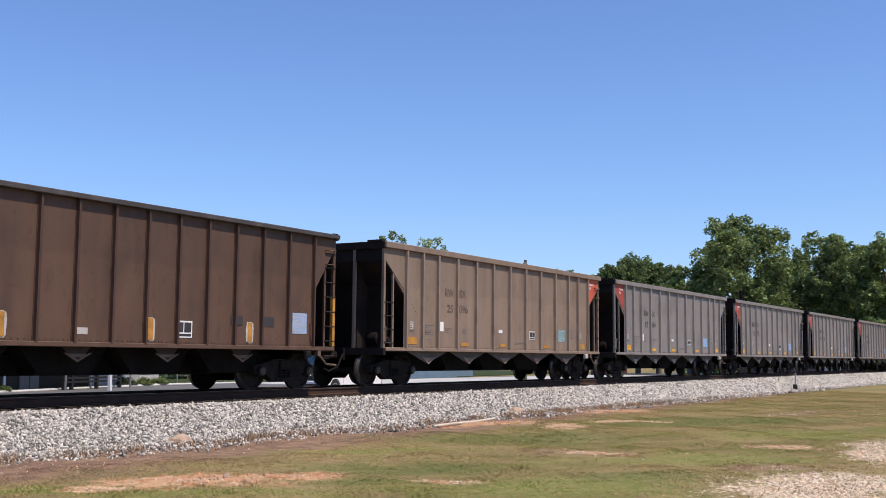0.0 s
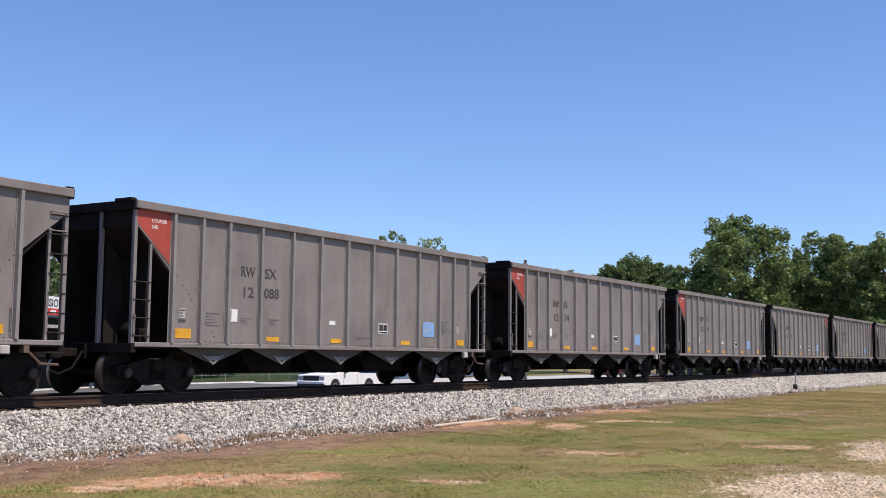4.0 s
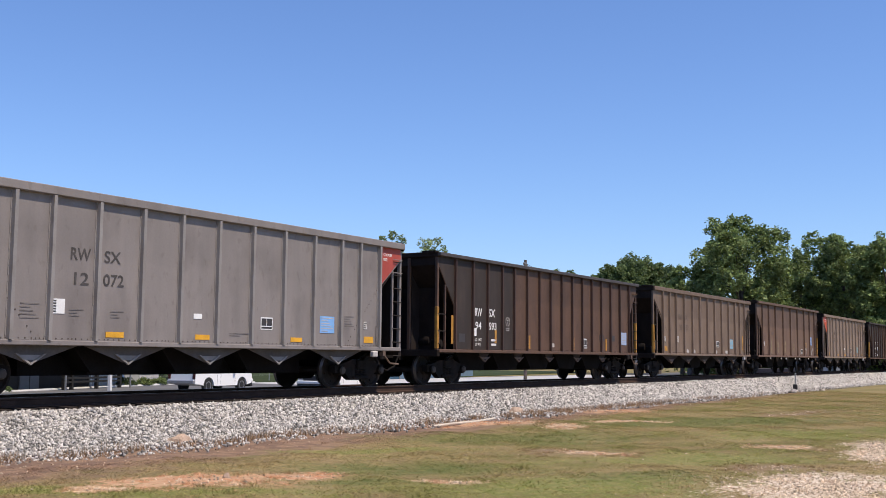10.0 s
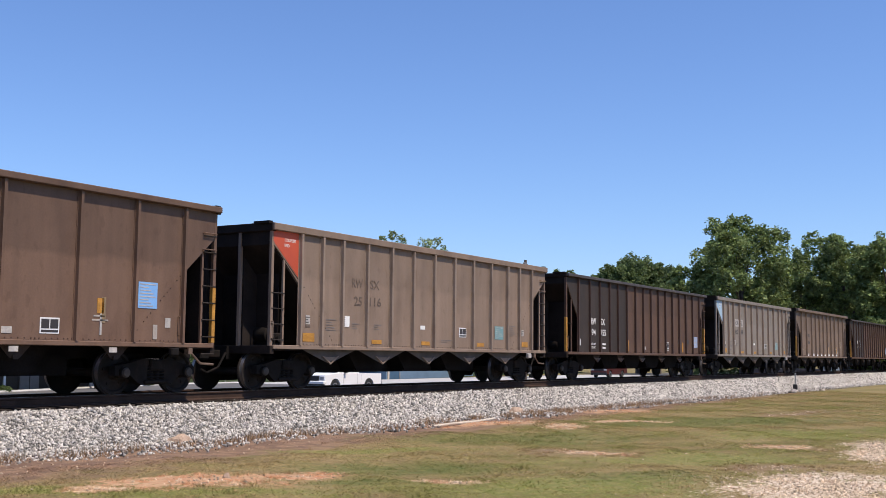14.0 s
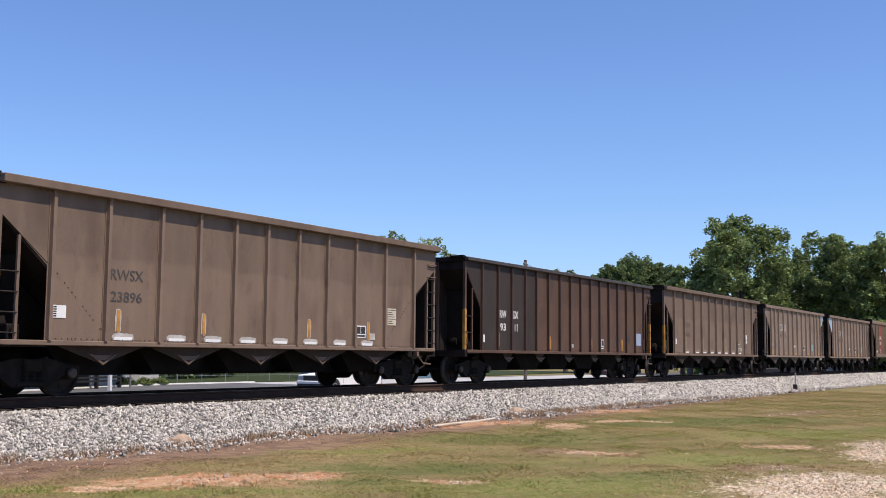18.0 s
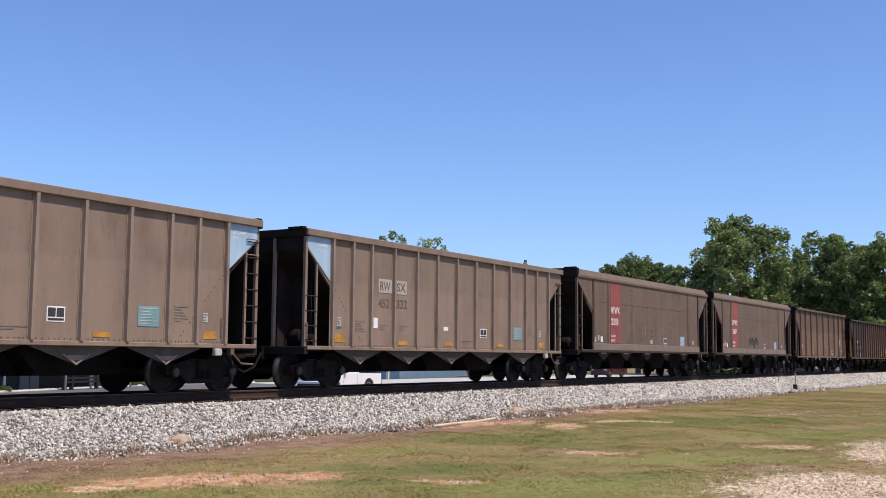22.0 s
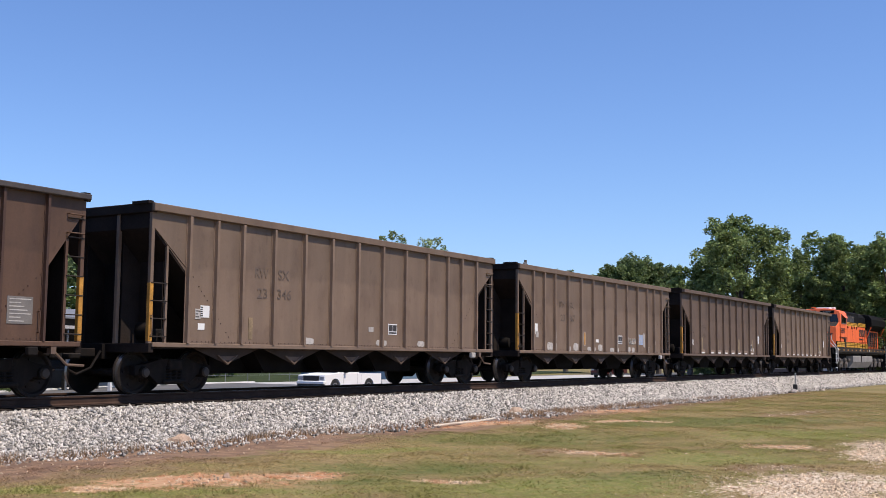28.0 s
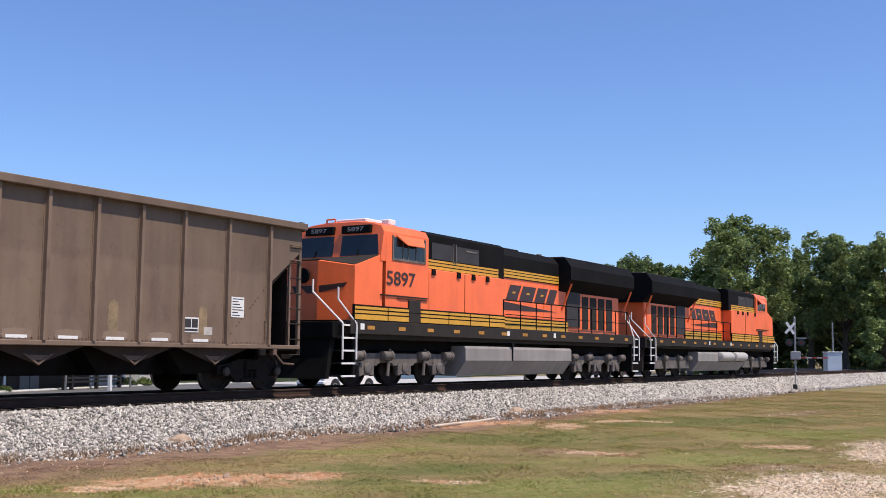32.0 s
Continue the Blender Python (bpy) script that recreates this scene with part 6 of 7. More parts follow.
rock("flat pinkish rock at the foot of the ballast", 15.6, 15.45, 0.52, 0.35, 0.16, 1)
rock("tan rock at the edge of the ballast", 29.6, 15.5, 0.55, 0.4, 0.2, 2)
rock("small tan rock beside the ballast", 30.6, 15.0, 0.3, 0.25, 0.09, 3)
rock("small pale rock in the bare soil", 11.6, 10.6, 0.12, 0.1, 0.06, 4)
single("fallen_stick", Shape().path([(22.7, 14.15, GROUND + 0.03), (23.8, 14.2, GROUND + 0.05), (25.0, 14.22, GROUND + 0.04), (26.2, 14.4, GROUND + 0.06)], 0.035, 8), M_STICK, "bleached wooden stick lying along the ballast", "stick")


def weeds():
    """Dry weeds at the foot of the bank."""
    rng = np.random.default_rng(21)
    n = 9000
    c = rng.integers(0, 150, n)
    cx, cy = 9 + 45 * rng.random(150) ** 1.5, 14.5 + 1.0 * rng.random(150)
    cx[:45], cy[:45] = 28 + 11 * rng.random(45), 14.3 + 1.0 * rng.random(45)
    x, y = cx[c] + rng.normal(size=n) * 0.22, cy[c] + rng.normal(size=n) * 0.10
    h = 0.06 + 0.16 * rng.random(n) ** 2
    an = rng.random(n) * 6.283
    base = np.stack([x, y, np.full(n, GROUND + 0.0)], -1)
    side = np.stack([np.cos(an), np.sin(an), 0 * an], -1) * 0.007
    tip = base + np.stack([rng.normal(size=n) * 0.05, rng.normal(size=n) * 0.05, h], -1)
    return soup("dry_weeds", np.stack([base - side, base + side, tip], 1).reshape(-1, 3), np.arange(3 * n).reshape(-1, 3), mat("dry_weed", (0.27, 0.17, 0.095), 0.9, 0, 0.2, 1.0, 5, 0, island=0.4))


tagged(weeds(), "dry brown weeds at the foot of the bank", "weeds", kind="stuff")

# ---- the level crossing ----
M_GALV = mat("galvanised_steel", (0.30, 0.30, 0.30), 0.5, 0.5, 0.15, 2.0, 30, 0.05)
M_CASE = mat("silver_cabinet_paint", (0.55, 0.60, 0.66), 0.45, 0.3, 0.08, 1.5, 30, 0.03)
M_BLACKP = mat("black_signal_paint", (0.015, 0.015, 0.016), 0.5, 0, 0.1, 2.0, 30, 0.02)
M_LAMP = mat("dark_red_lens", (0.10, 0.008, 0.006), 0.15, 0, 0.05, 2.0, 30, 0.0)


def crossing_signal(x, y):
    s = thing("crossing_signal", "railway crossing signal mast with white crossbuck and gate", "crossing signal", (x, y, -0.9), 108)
    part("mast", Shape().lathe([(0.075, 0.0), (0.075, 5.1), (0.03, 5.16)], "z", 12), M_GALV, s)
    part("base", Shape().box(-0.25, 0.25, -0.25, 0.25, -0.1, 0.25, 0.03), M_BLACKP, s)
    for k, a in ((0, 58), (1, -48)):
        c, d = math.cos(radians(a)), math.sin(radians(a))
        part("crossbuck_board", Shape().prism([(-0.55 * c - 0.10 * d, -0.55 * d + 0.10 * c), (0.55 * c - 0.10 * d, 0.55 * d + 0.10 * c), (0.55 * c + 0.10 * d, 0.55 * d - 0.10 * c), (-0.55 * c + 0.10 * d, -0.55 * d - 0.10 * c)], 0.10 + 0.02 * k, 0.115 + 0.02 * k), M_WHITE, s, "white crossbuck board", (0.35, 0, 4.25))
    for dx in (-0.45, 0.45):
        lamp = part("flasher", Shape().lathe([(0.30, 0.12), (0.30, 0.10), (0.12, 0.06), (0.10, -0.12)], "y", 18, (dx, 0, 3.1)), M_BLACKP, s)
        part("lens", Shape().lathe([(0.10, 0.15), (0.10, 0.122)], "y", 14, (dx, 0, 3.1)), M_LAMP, lamp, "dark red lens")
    part("flasher_arm", Shape().box(-0.5, 0.5, -0.03, 0.03, 3.07, 3.13).box(-0.9, 0.1, -0.03, 0.03, 3.42, 3.50), M_GALV, s)
    part("gate_machine", Shape().box(-0.40, 0.35, -0.25, 0.25, 1.75, 2.40, 0.04), M_GALV, s)
    arm = part("gate_arm", Shape().box(-2.5, -0.2, 0.27, 0.30, 1.86, 1.96), M_WHITE_DULL, s, "white gate arm with red bands")
    for i in range(3):
        part("red_band", lambda: Shape().box(0, 0.4, 0.264, 0.306, 1.856, 1.964), M_RED, arm, "", (-2.4 + i * 0.8, 0, 0), "gateband")
    return s


crossing_signal(88.9, 21.6)
stub = thing("marker_stub", "short grey marker stake with a dark foot by the ballast", "stake", (63.5, 15.45, GROUND), 10)
part("stake", Shape().lathe([(0.05, -0.1), (0.045, 0.95), (0.02, 0.97)], "z", 10), M_GALV, stub)
part("foot", Shape().box(-0.5, -0.12, -0.12, 0.12, -0.05, 0.34, 0.03).box(-0.12, 0.12, -0.08, 0.08, -0.05, 0.08, 0.02), M_BLACKP, stub)


def signal_case(x, y):
    s = thing("signal_cabinet", "silver railway signal cabinet with a thin pole behind", "signal cabinet", (x, y, -0.85), 24)
    part("plinth", Shape().box(-0.95, 0.95, -0.65, 0.65, -0.2, 0.75, 0.02), M_CONCRETE, s)
    body = part("cabinet", Shape().box(-0.88, 0.88, -0.6, 0.6, 0.75, 2.35, 0.02).box(-0.95, 0.95, -0.67, 0.67, 2.33, 2.42, 0.02), M_CASE, s)
    part("cabinet_door", Shape().box(-0.8, -0.02, -0.62, -0.598, 0.85, 2.25, 0.006).box(0.02, 0.8, -0.62, -0.598, 0.85, 2.25, 0.006), M_CASE, body)
    part("handle", Shape().box(-0.1, -0.06, -0.65, -0.61, 1.5, 1.7), M_BLACKP, body)
    part("service_pole", Shape().lathe([(0.07, -0.2), (0.06, 5.0)], "z", 10, (1.3, -0.35, 0)), M_GALV, s, "grey service pole")
    return s


signal_case(99.0, 20.9)

# ---- behind the track ----
M_TRUCKPAINT = mat("white_vehicle_paint", (0.88, 0.87, 0.85), 0.45, 0, 0.02, 1.0, 20, 0.0)
M_REDPAINT = mat("red_vehicle_paint", (0.075, 0.013, 0.011), 0.35, 0, 0.05, 1.0, 20, 0.0)
M_TYRE = mat("tyre_rubber", (0.02, 0.02, 0.02), 0.8, 0, 0.2, 6.0, 40, 0.1)
M_RIM = mat("alloy_rim", (0.45, 0.45, 0.46), 0.35, 0.7, 0.05, 6.0, 40, 0.0)
M_TRIM = mat("dark_plastic_trim", (0.02, 0.02, 0.022), 0.6, 0, 0.1, 4.0, 40, 0.05)
M_LIGHTS = mat("clear_headlight", (0.45, 0.46, 0.48), 0.1, 0.2, 0.02, 4.0, 40, 0.0)


def pickup(x, y, turn, paint, label, cab_paint=None):
    """A small pickup; its own +x is forward."""
    t = thing("pickup_truck", label, "pickup truck", (x, y, LOT + 0.012), turn, "parked vehicles")

    def arch(cx):
        return [(cx + 0.43 * math.cos(a), 0.36 + 0.43 * math.sin(a)) for a in [math.pi - k * math.pi / 8 for k in range(9)]]
    low = [(-2.45, 0.45)] + [(-1.95, 0.42)] + arch(-1.35) + [(-0.8, 0.34), (1.0, 0.34)] + arch(1.5) + [(2.08, 0.40), (2.35, 0.45), (2.38, 0.78), (2.32, 0.96), (1.1, 1.06), (-2.42, 1.02)]
    body = part("body", Shape().prism(low, -0.86, 0.86), paint, t)
    part("cab", Shape().prism([(1.15, 1.04), (0.55, 1.60), (-0.35, 1.66), (-0.62, 1.04)], -0.74, 0.74), cab_paint or paint, t)
    part("window_glass", Shape().prism([(1.02, 1.10), (0.53, 1.55), (-0.33, 1.60), (-0.52, 1.10)], -0.75, 0.75).prism([(1.13, 1.08), (0.60, 1.58), (0.57, 1.58), (1.05, 1.08)], -0.66, 0.66), M_GLASS, t)
    part("cargo_bed", Shape().box(-2.36, -0.7, -0.76, 0.76, 1.0, 1.03), M_TRIM, t)
    part("grille", Shape().box(2.30, 2.405, -0.50, 0.50, 0.68, 0.93, 0.015), M_TRIM, body, "dark radiator grille")
    part("bumper", Shape().box(2.28, 2.48, -0.88, 0.88, 0.52, 0.67, 0.03), paint, body)
    part("air_dam", Shape().box(2.25, 2.46, -0.85, 0.85, 0.26, 0.52, 0.02), M_TRIM, body)
    part("rear_bumper", Shape().box(-2.58, -2.42, -0.84, 0.84, 0.46, 0.64, 0.03), M_RIM, body)
    for s in (-1, 1):
        part("headlight", Shape().box(2.24, 2.395, s * 0.53, s * 0.82, 0.70, 0.91, 0.02), M_LIGHTS, body)
        part("tail_light", Shape().box(-2.46, -2.38, s * 0.70, s * 0.85, 0.70, 0.98, 0.01), M_REDPAINT, body)
        part("mirror", Shape().box(0.68, 0.82, s * 0.86, s * 1.02, 1.06, 1.22, 0.02), M_TRIM, body)
        part("door_seam", Shape().box(0.86, 0.875, s * 0.862, s * 0.85, 0.42, 1.04).box(-0.36, -0.345, s * 0.862, s * 0.85, 0.42, 1.04).box(-0.65, -0.64, s * 0.862, s * 0.85, 0.42, 1.02), M_TRIM, body)
        for wx in (-1.35, 1.5):
            w = part("wheel", Shape().lathe([(0.20, -0.10), (0.33, -0.10), (0.36, -0.06), (0.36, 0.06), (0.33, 0.10), (0.20, 0.10)], "y", 22), M_TYRE, t, "", (wx, s * 0.74, 0.36))
            part("rim", Shape().lathe([(0.05, s * 0.07), (0.20, s * 0.09), (0.22, s * 0.105), (0.05, s * 0.085)], "y", 18), M_RIM, w)
    return t


pickup(45.9, 34.3, 179, M_TRUCKPAINT, "white pickup truck parked on the road behind the train")
passing_pickup = pickup(-117.0, 36.0, 0, M_TRUCKPAINT, "clean white pickup truck driving along the road")
pickup(103.0, 43.4, 178, M_REDPAINT, "dark red pickup truck with a white cab roof", M_TRUCKPAINT)

M_WALL = mat("grey_siding", (0.052, 0.043, 0.034), 0.95, 0, 0.12, 0.8, 20, 0.1, spec=0.1)
M_ROOF = mat("grey_metal_roof", (0.20, 0.20, 0.20), 0.55, 0.2, 0.1, 0.8, 20, 0.05)
M_WALLPALE = mat("pale_siding", (0.36, 0.34, 0.30), 0.8, 0, 0.08, 0.8, 20, 0.1)
M_BLUEWALL = mat("blue_grey_wall", (0.12, 0.19, 0.26), 0.75, 0, 0.1, 0.8, 20, 0.1)
M_SIGNRED = mat("red_sign_face", (0.55, 0.03, 0.03), 0.5, 0, 0.05, 2.0, 20, 0.0)


FACADE = (33.0, 46.8, LOT)      # the shop's corner; its front runs 17 degrees off the track


def shop():
    b = thing("repair_shop", "low dark grey repair shop with white doors and gutter", "building", FACADE, 17)
    part("wall", Shape().box(-6.0, 13.8, 0, 9, -0.2, 3.94), M_WALL, b, "dark grey siding wall")
    part("wall", Shape().box(13.804, 15.8, 0.0, 9, -0.2, 3.94), M_WALLPALE, b, "pale grey siding wall")
    white = part("wall", Shape().box(15.804, 18.2, -0.02, 9, -0.2, 3.94), M_WHITE_DULL, b, "white siding wall")
    for i in range(18):
        part("siding_board", lambda: Shape().prism([(-0.052, 0), (-0.02, 0), (-0.02, 0.2), (-0.03, 0.2)], 15.81, 18.19, "x"), M_WHITE_DULL, white, "", (0, 0, 0.05 + i * 0.21), "siding")
    roof = part("roof", Shape().prism([(-0.5, 3.94), (4.5, 4.7), (9.5, 3.94), (9.5, 3.84), (-0.5, 3.84)], -6.4, 18.6, "x"), M_ROOF, b, "grey metal roof")
    part("canopy", Shape().box(-6.2, 13.7, -2.0, -0.01, 3.26, 3.36), M_ROOF, b, "flat grey porch canopy")
    part("gutter", Shape().box(-6.2, 13.7, -2.12, -2.004, 3.22, 3.38, 0.01), M_WHITE_DULL, roof)
    for x, w in ((-3.4, 2.6), (0.6, 2.0), (10.5, 2.5)):
        d = part("door", Shape().box(x, x + w, -0.05, 0.05, 0.0, 2.5, 0.01), M_WALLPALE if x > 5 else M_WALL, b, "plain flush door")
        part("door_frame", Shape().box(x - 0.14, x, -0.09, 0.05, 0, 2.5).box(x + w, x + w + 0.16, -0.09, 0.05, 0, 2.5).box(x - 0.14, x + w + 0.16, -0.09, 0.05, 2.5, 2.64), M_WHITE, d, "white door frame")
    for x in (3.9, 4.75):
        part("grey_panel", lambda: Shape().box(0, 0.78, -0.10, 0.0, 0.02, 1.05, 0.02), M_PANEL, b, "grey wall panel", (x, 0, 0), "shoppanel")
    for x in (6.4, 8.6):
        wdw = part("window", Shape().box(x, x + 1.5, -0.03, 0.02, 1.1, 2.5, 0.005), M_GLASS, b)
        part("window_frame", Shape().box(x - 0.08, x, -0.05, 0.03, 1.02, 2.58).box(x + 1.5, x + 1.58, -0.05, 0.03, 1.02, 2.58).box(x, x + 1.5, -0.05, 0.03, 1.02, 1.1).box(x, x + 1.5, -0.05, 0.03, 2.5, 2.58), M_TRIM, wdw)
    part("porch_post", Shape().box(5.2, 5.27, -1.9, -1.83, 0.0, 3.27).box(-3.0, -2.93, -1.9, -1.83, 0.0, 3.27).box(11.6, 11.67, -1.9, -1.83, 0.0, 3.27), M_GALV, b, "thin grey post")
    part("porch_post", Shape().box(13.72, 13.88, -0.1, -0.01, 0.0, 3.3), M_WHITE, b, "white corner board")
    return b


M_PANEL = mat("dull_grey_panel", (0.17, 0.155, 0.135), 0.9, 0, 0.08, 1.5, 20, 0.03)
shop()


def roof_sign():
    s = thing("shop_sign", "white shop sign with black word and red band", "sign", FACADE, 17)
    part("sign_post", Shape().box(2.7, 2.82, -0.56, -0.50, 3.34, 4.9).box(6.4, 6.52, -0.56, -0.50, 3.34, 4.9), M_GALV, s)
    board = part("board", Shape().box(-2.1, 2.1, -0.04, 0.04, -0.5, 0.5, 0.01), M_WHITE, s, "white sign board", (4.6, -0.62, 4.44))
    part("red_band", Shape().box(-2.09, 2.09, -0.052, -0.038, -0.49, -0.13), M_SIGNRED, board, "red band")
    part("band_bars", Shape().box(-1.9, -1.2, -0.06, -0.05, -0.40, -0.22).box(-0.95, -0.2, -0.06, -0.05, -0.40, -0.22).box(0.0, 0.55, -0.06, -0.05, -0.40, -0.22).box(0.8, 1.3, -0.06, -0.05, -0.40, -0.22), M_WHITE, board)
    letters("TRANSMISSION", 3.8, 0.42, M_LETTER, board, 0, -0.05, 0.16)
    return s


roof_sign()


M_BLUEDARK = mat("dark_blue_door_paint", (0.035, 0.085, 0.14), 0.7, 0, 0.1, 0.8, 20, 0.05)


def blue_shed():
    b = thing("blue_shed", "blue-grey metal shed across the road", "building", (75.1, 51.4, LOT), 10)
    part("wall", Shape().box(0, 21, 0, 8, -0.2, 3.0), M_BLUEWALL, b, "blue-grey metal walls")
    part("roof", Shape().prism([(-0.3, 3.0), (4, 3.6), (8.3, 3.0), (8.3, 2.92), (-0.3, 2.92)], -0.3, 21.3, "x"), M_ROOF, b)
    d = part("door", Shape().box(0.5, 2.6, -0.05, 0.05, 0, 2.4, 0.01), M_BLUEDARK, b, "dark blue door")
    part("door_frame", Shape().box(0.2, 0.48, -0.07, 0.05, 0, 2.45).box(2.62, 2.7, -0.07, 0.05, 0, 2.45), M_STICK, d)
    return b


blue_shed()


def guard_rail():
    g = thing("guard_rail", "dark timber rail fence before the shop", "rail fence", FACADE, 17)
    for x in (6.1, 6.8, 9.2, 11.6):
        part("post", lambda: Shape().box(-0.09, 0.09, -0.09, 0.09, -0.1, 0.95, 0.01), M_DARKTIMBER, g, "", (x, -1.2, 0), "guardpost")
    for z in (0.42, 0.62):
        part("rail", lambda: Shape().box(6.0, 11.7, -0.06, 0.06, -0.055, 0.055, 0.01), M_DARKTIMBER, g, "", (0, -1.2, z), "guardrail")
    return g


M_DARKTIMBER = mat("dark_creosoted_timber", (0.010, 0.009, 0.008), 0.9, 0, 0.2, 3.0, 30, 0.2)
guard_rail()
single("marker_post", Shape().prism([(-0.09, -0.2), (0.09, -0.2), (0.05, 1.5), (-0.13, 1.5)], -0.08, 0.08), M_WHITE, "white leaning marker post by the road", "post", (40.4, 45.3, LOT), 17)
# the trees' shade over the lawn is put into its base colour
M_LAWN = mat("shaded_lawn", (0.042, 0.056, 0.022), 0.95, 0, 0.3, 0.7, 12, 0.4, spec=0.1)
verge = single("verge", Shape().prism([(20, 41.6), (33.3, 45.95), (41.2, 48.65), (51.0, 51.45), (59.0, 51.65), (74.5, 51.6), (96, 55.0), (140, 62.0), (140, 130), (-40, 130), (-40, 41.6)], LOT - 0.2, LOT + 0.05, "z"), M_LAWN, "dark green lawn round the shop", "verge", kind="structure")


def wire_fence():
    f = thing("wire_fence", "low wire fence on thin posts along the lawn", "wire fence", (52.0, 54.4, LOT + 0.04), -4)
    for i in range(9):
        part("fence_post", lambda: Shape().tube((0, 0, -0.1), (0, 0, 1.05), 0.035, None, 6), M_GALV, f, "", (i * 2.2, 0, 0), "fencepost")
    for z in (0.45, 0.72, 1.0):
        part("fence_wire", lambda: Shape().tube((0, 0, 0), (17.6, 0, 0), 0.012, None, 5), M_GALV, f, "", (0, 0, z), "fencewire")
    return f


wire_fence()
apron = single("concrete_apron", Shape().box(57, 118, 36, 51.5, LOT - 0.2, LOT + 0.03), M_CONCRETE, "pale concrete forecourt beside the road", "pavement", kind="structure")

# ---- trees ----
M_LEAF = leaf_material("broad_leaf", (0.185, 0.240, 0.082), (0.255, 0.315, 0.112))
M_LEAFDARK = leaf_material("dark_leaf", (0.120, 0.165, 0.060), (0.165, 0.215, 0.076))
M_LEAFPALE = leaf_material("pale_leaf", (0.25, 0.31, 0.14), (0.32, 0.38, 0.18))
M_BARK = mat("grey_brown_bark", (0.10, 0.08, 0.065), 0.9, 0, 0.3, 2.0, 15, 0.6)


def leaves(centres, radii, per, size, rng, shell=0.45):
    """Leaf quads about the centres; shell below 0.3 keeps them near the skin of each lobe."""
    n = len(centres) * per
    c = np.repeat(centres, per, 0)
    r = np.repeat(radii, per)
    d = rng.normal(size=(n, 3))
    d /= np.linalg.norm(d, axis=1, keepdims=True)
    p = c + d * (r * rng.random(n) ** shell)[:, None] * np.array([1, 1, 0.8])
    a = rng.normal(size=(n, 3))
    a[:, 2] *= 0.6
    a /= np.linalg.norm(a, axis=1, keepdims=True)
    b = np.cross(a, rng.normal(size=(n, 3)))
    b /= np.linalg.norm(b, axis=1, keepdims=True)
    s = (size * (0.6 + 0.8 * rng.random(n)))[:, None]
    verts = np.stack([p - a * s, p - b * s * 0.55, p + a * s, p + b * s * 0.55], 1).reshape(-1, 3)
    return verts, np.arange(4 * n).reshape(-1, 4)


def tree(x, y, height, wide, low, seed, label, material=None, lobes=30, per=900, size=0.15, ragged=0.5):
    """A bent trunk with limbs that carry lobes of leaves; small sprays break each lobe's outline."""
    rng = np.random.default_rng(seed)
    z0 = LOT - 0.1 if y > 24 else GROUND - 0.1
    t = thing("tree", label, "tree", (x, y, z0), 0, "trees")
    top = height
    trunk = Shape()
    bend = rng.normal(size=2) * 0.3
    pts = [Vector((bend[0] * k * k, bend[1] * k * k, top * 0.8 * k)) for k in np.linspace(0, 1, 7)]
    r0 = 0.022 * height + 0.05
    for i in range(6):
        trunk.tube(pts[i], pts[i + 1], r0 * (1 - i / 6.5), r0 * (1 - (i + 1) / 6.5), 9)
    # lobes sit on a dome, evenly spread by the golden angle and then shaken
    k = np.arange(lobes)
    zz = 1 - 1.75 * (k + 0.5) / lobes
    an = k * 2.39996 + rng.normal(size=lobes) * 0.35
    rr = np.sqrt(np.clip(1 - zz * zz, 0, 1))
    u = np.stack([rr * np.cos(an), rr * np.sin(an), zz], -1)
    reach = 0.80 - ragged * 0.30 * rng.random(lobes)
    ctr = np.array([bend[0] * 0.4, bend[1] * 0.4, (low + top) / 2])
    half = np.array([wide / 2, wide / 2, (top - low) / 2])
    big = wide * (0.10 + 0.07 * rng.random(lobes))
    centres = ctr + u * reach[:, None] * half
    centres[:, 2] = np.clip(centres[:, 2], low + big * 0.5, top - big * 0.7)
    for j in rng.choice(lobes, min(18, lobes), False):
        tip = Vector(centres[j])
        f = min(0.95, max(0.25, (tip.z / top) * 0.75))
        i = min(5, int(f * 6))
        root = pts[i].lerp(pts[i + 1], f * 6 - i)
        mid = root.lerp(tip, 0.55) + Vector((0, 0, 0.3))
        trunk.tube(root, mid, r0 * 0.35, r0 * 0.2, 6).tube(mid, tip, r0 * 0.2, 0.02, 5)
    part("trunk", trunk, M_BARK, t, "grey-brown trunk and limbs")
    # sprays: small tufts over each lobe, reaching outwards and upwards
    n = 9
    d = rng.normal(size=(lobes * n, 3)) + 0.9 * np.repeat(u, n, 0) + np.array([0, 0, 0.35])
    d /= np.linalg.norm(d, axis=1, keepdims=True)
    tufts = np.repeat(centres, n, 0) + d * np.repeat(big, n)[:, None] * (0.75 + 0.55 * rng.random((lobes * n, 1)))
    v1, f1 = leaves(centres, big, int(per * 0.45), size, rng, 0.22)
    v2, f2 = leaves(tufts, np.repeat(big, n) * 0.42, int(per * 0.55 / n), size, rng, 0.4)
    crown = soup("crown", np.concatenate([v1, v2]), np.concatenate([f1, f2 + len(v1)]), material or M_LEAF)
    crown.parent = t
    tagged(crown, "crown of green leaves")
    return t


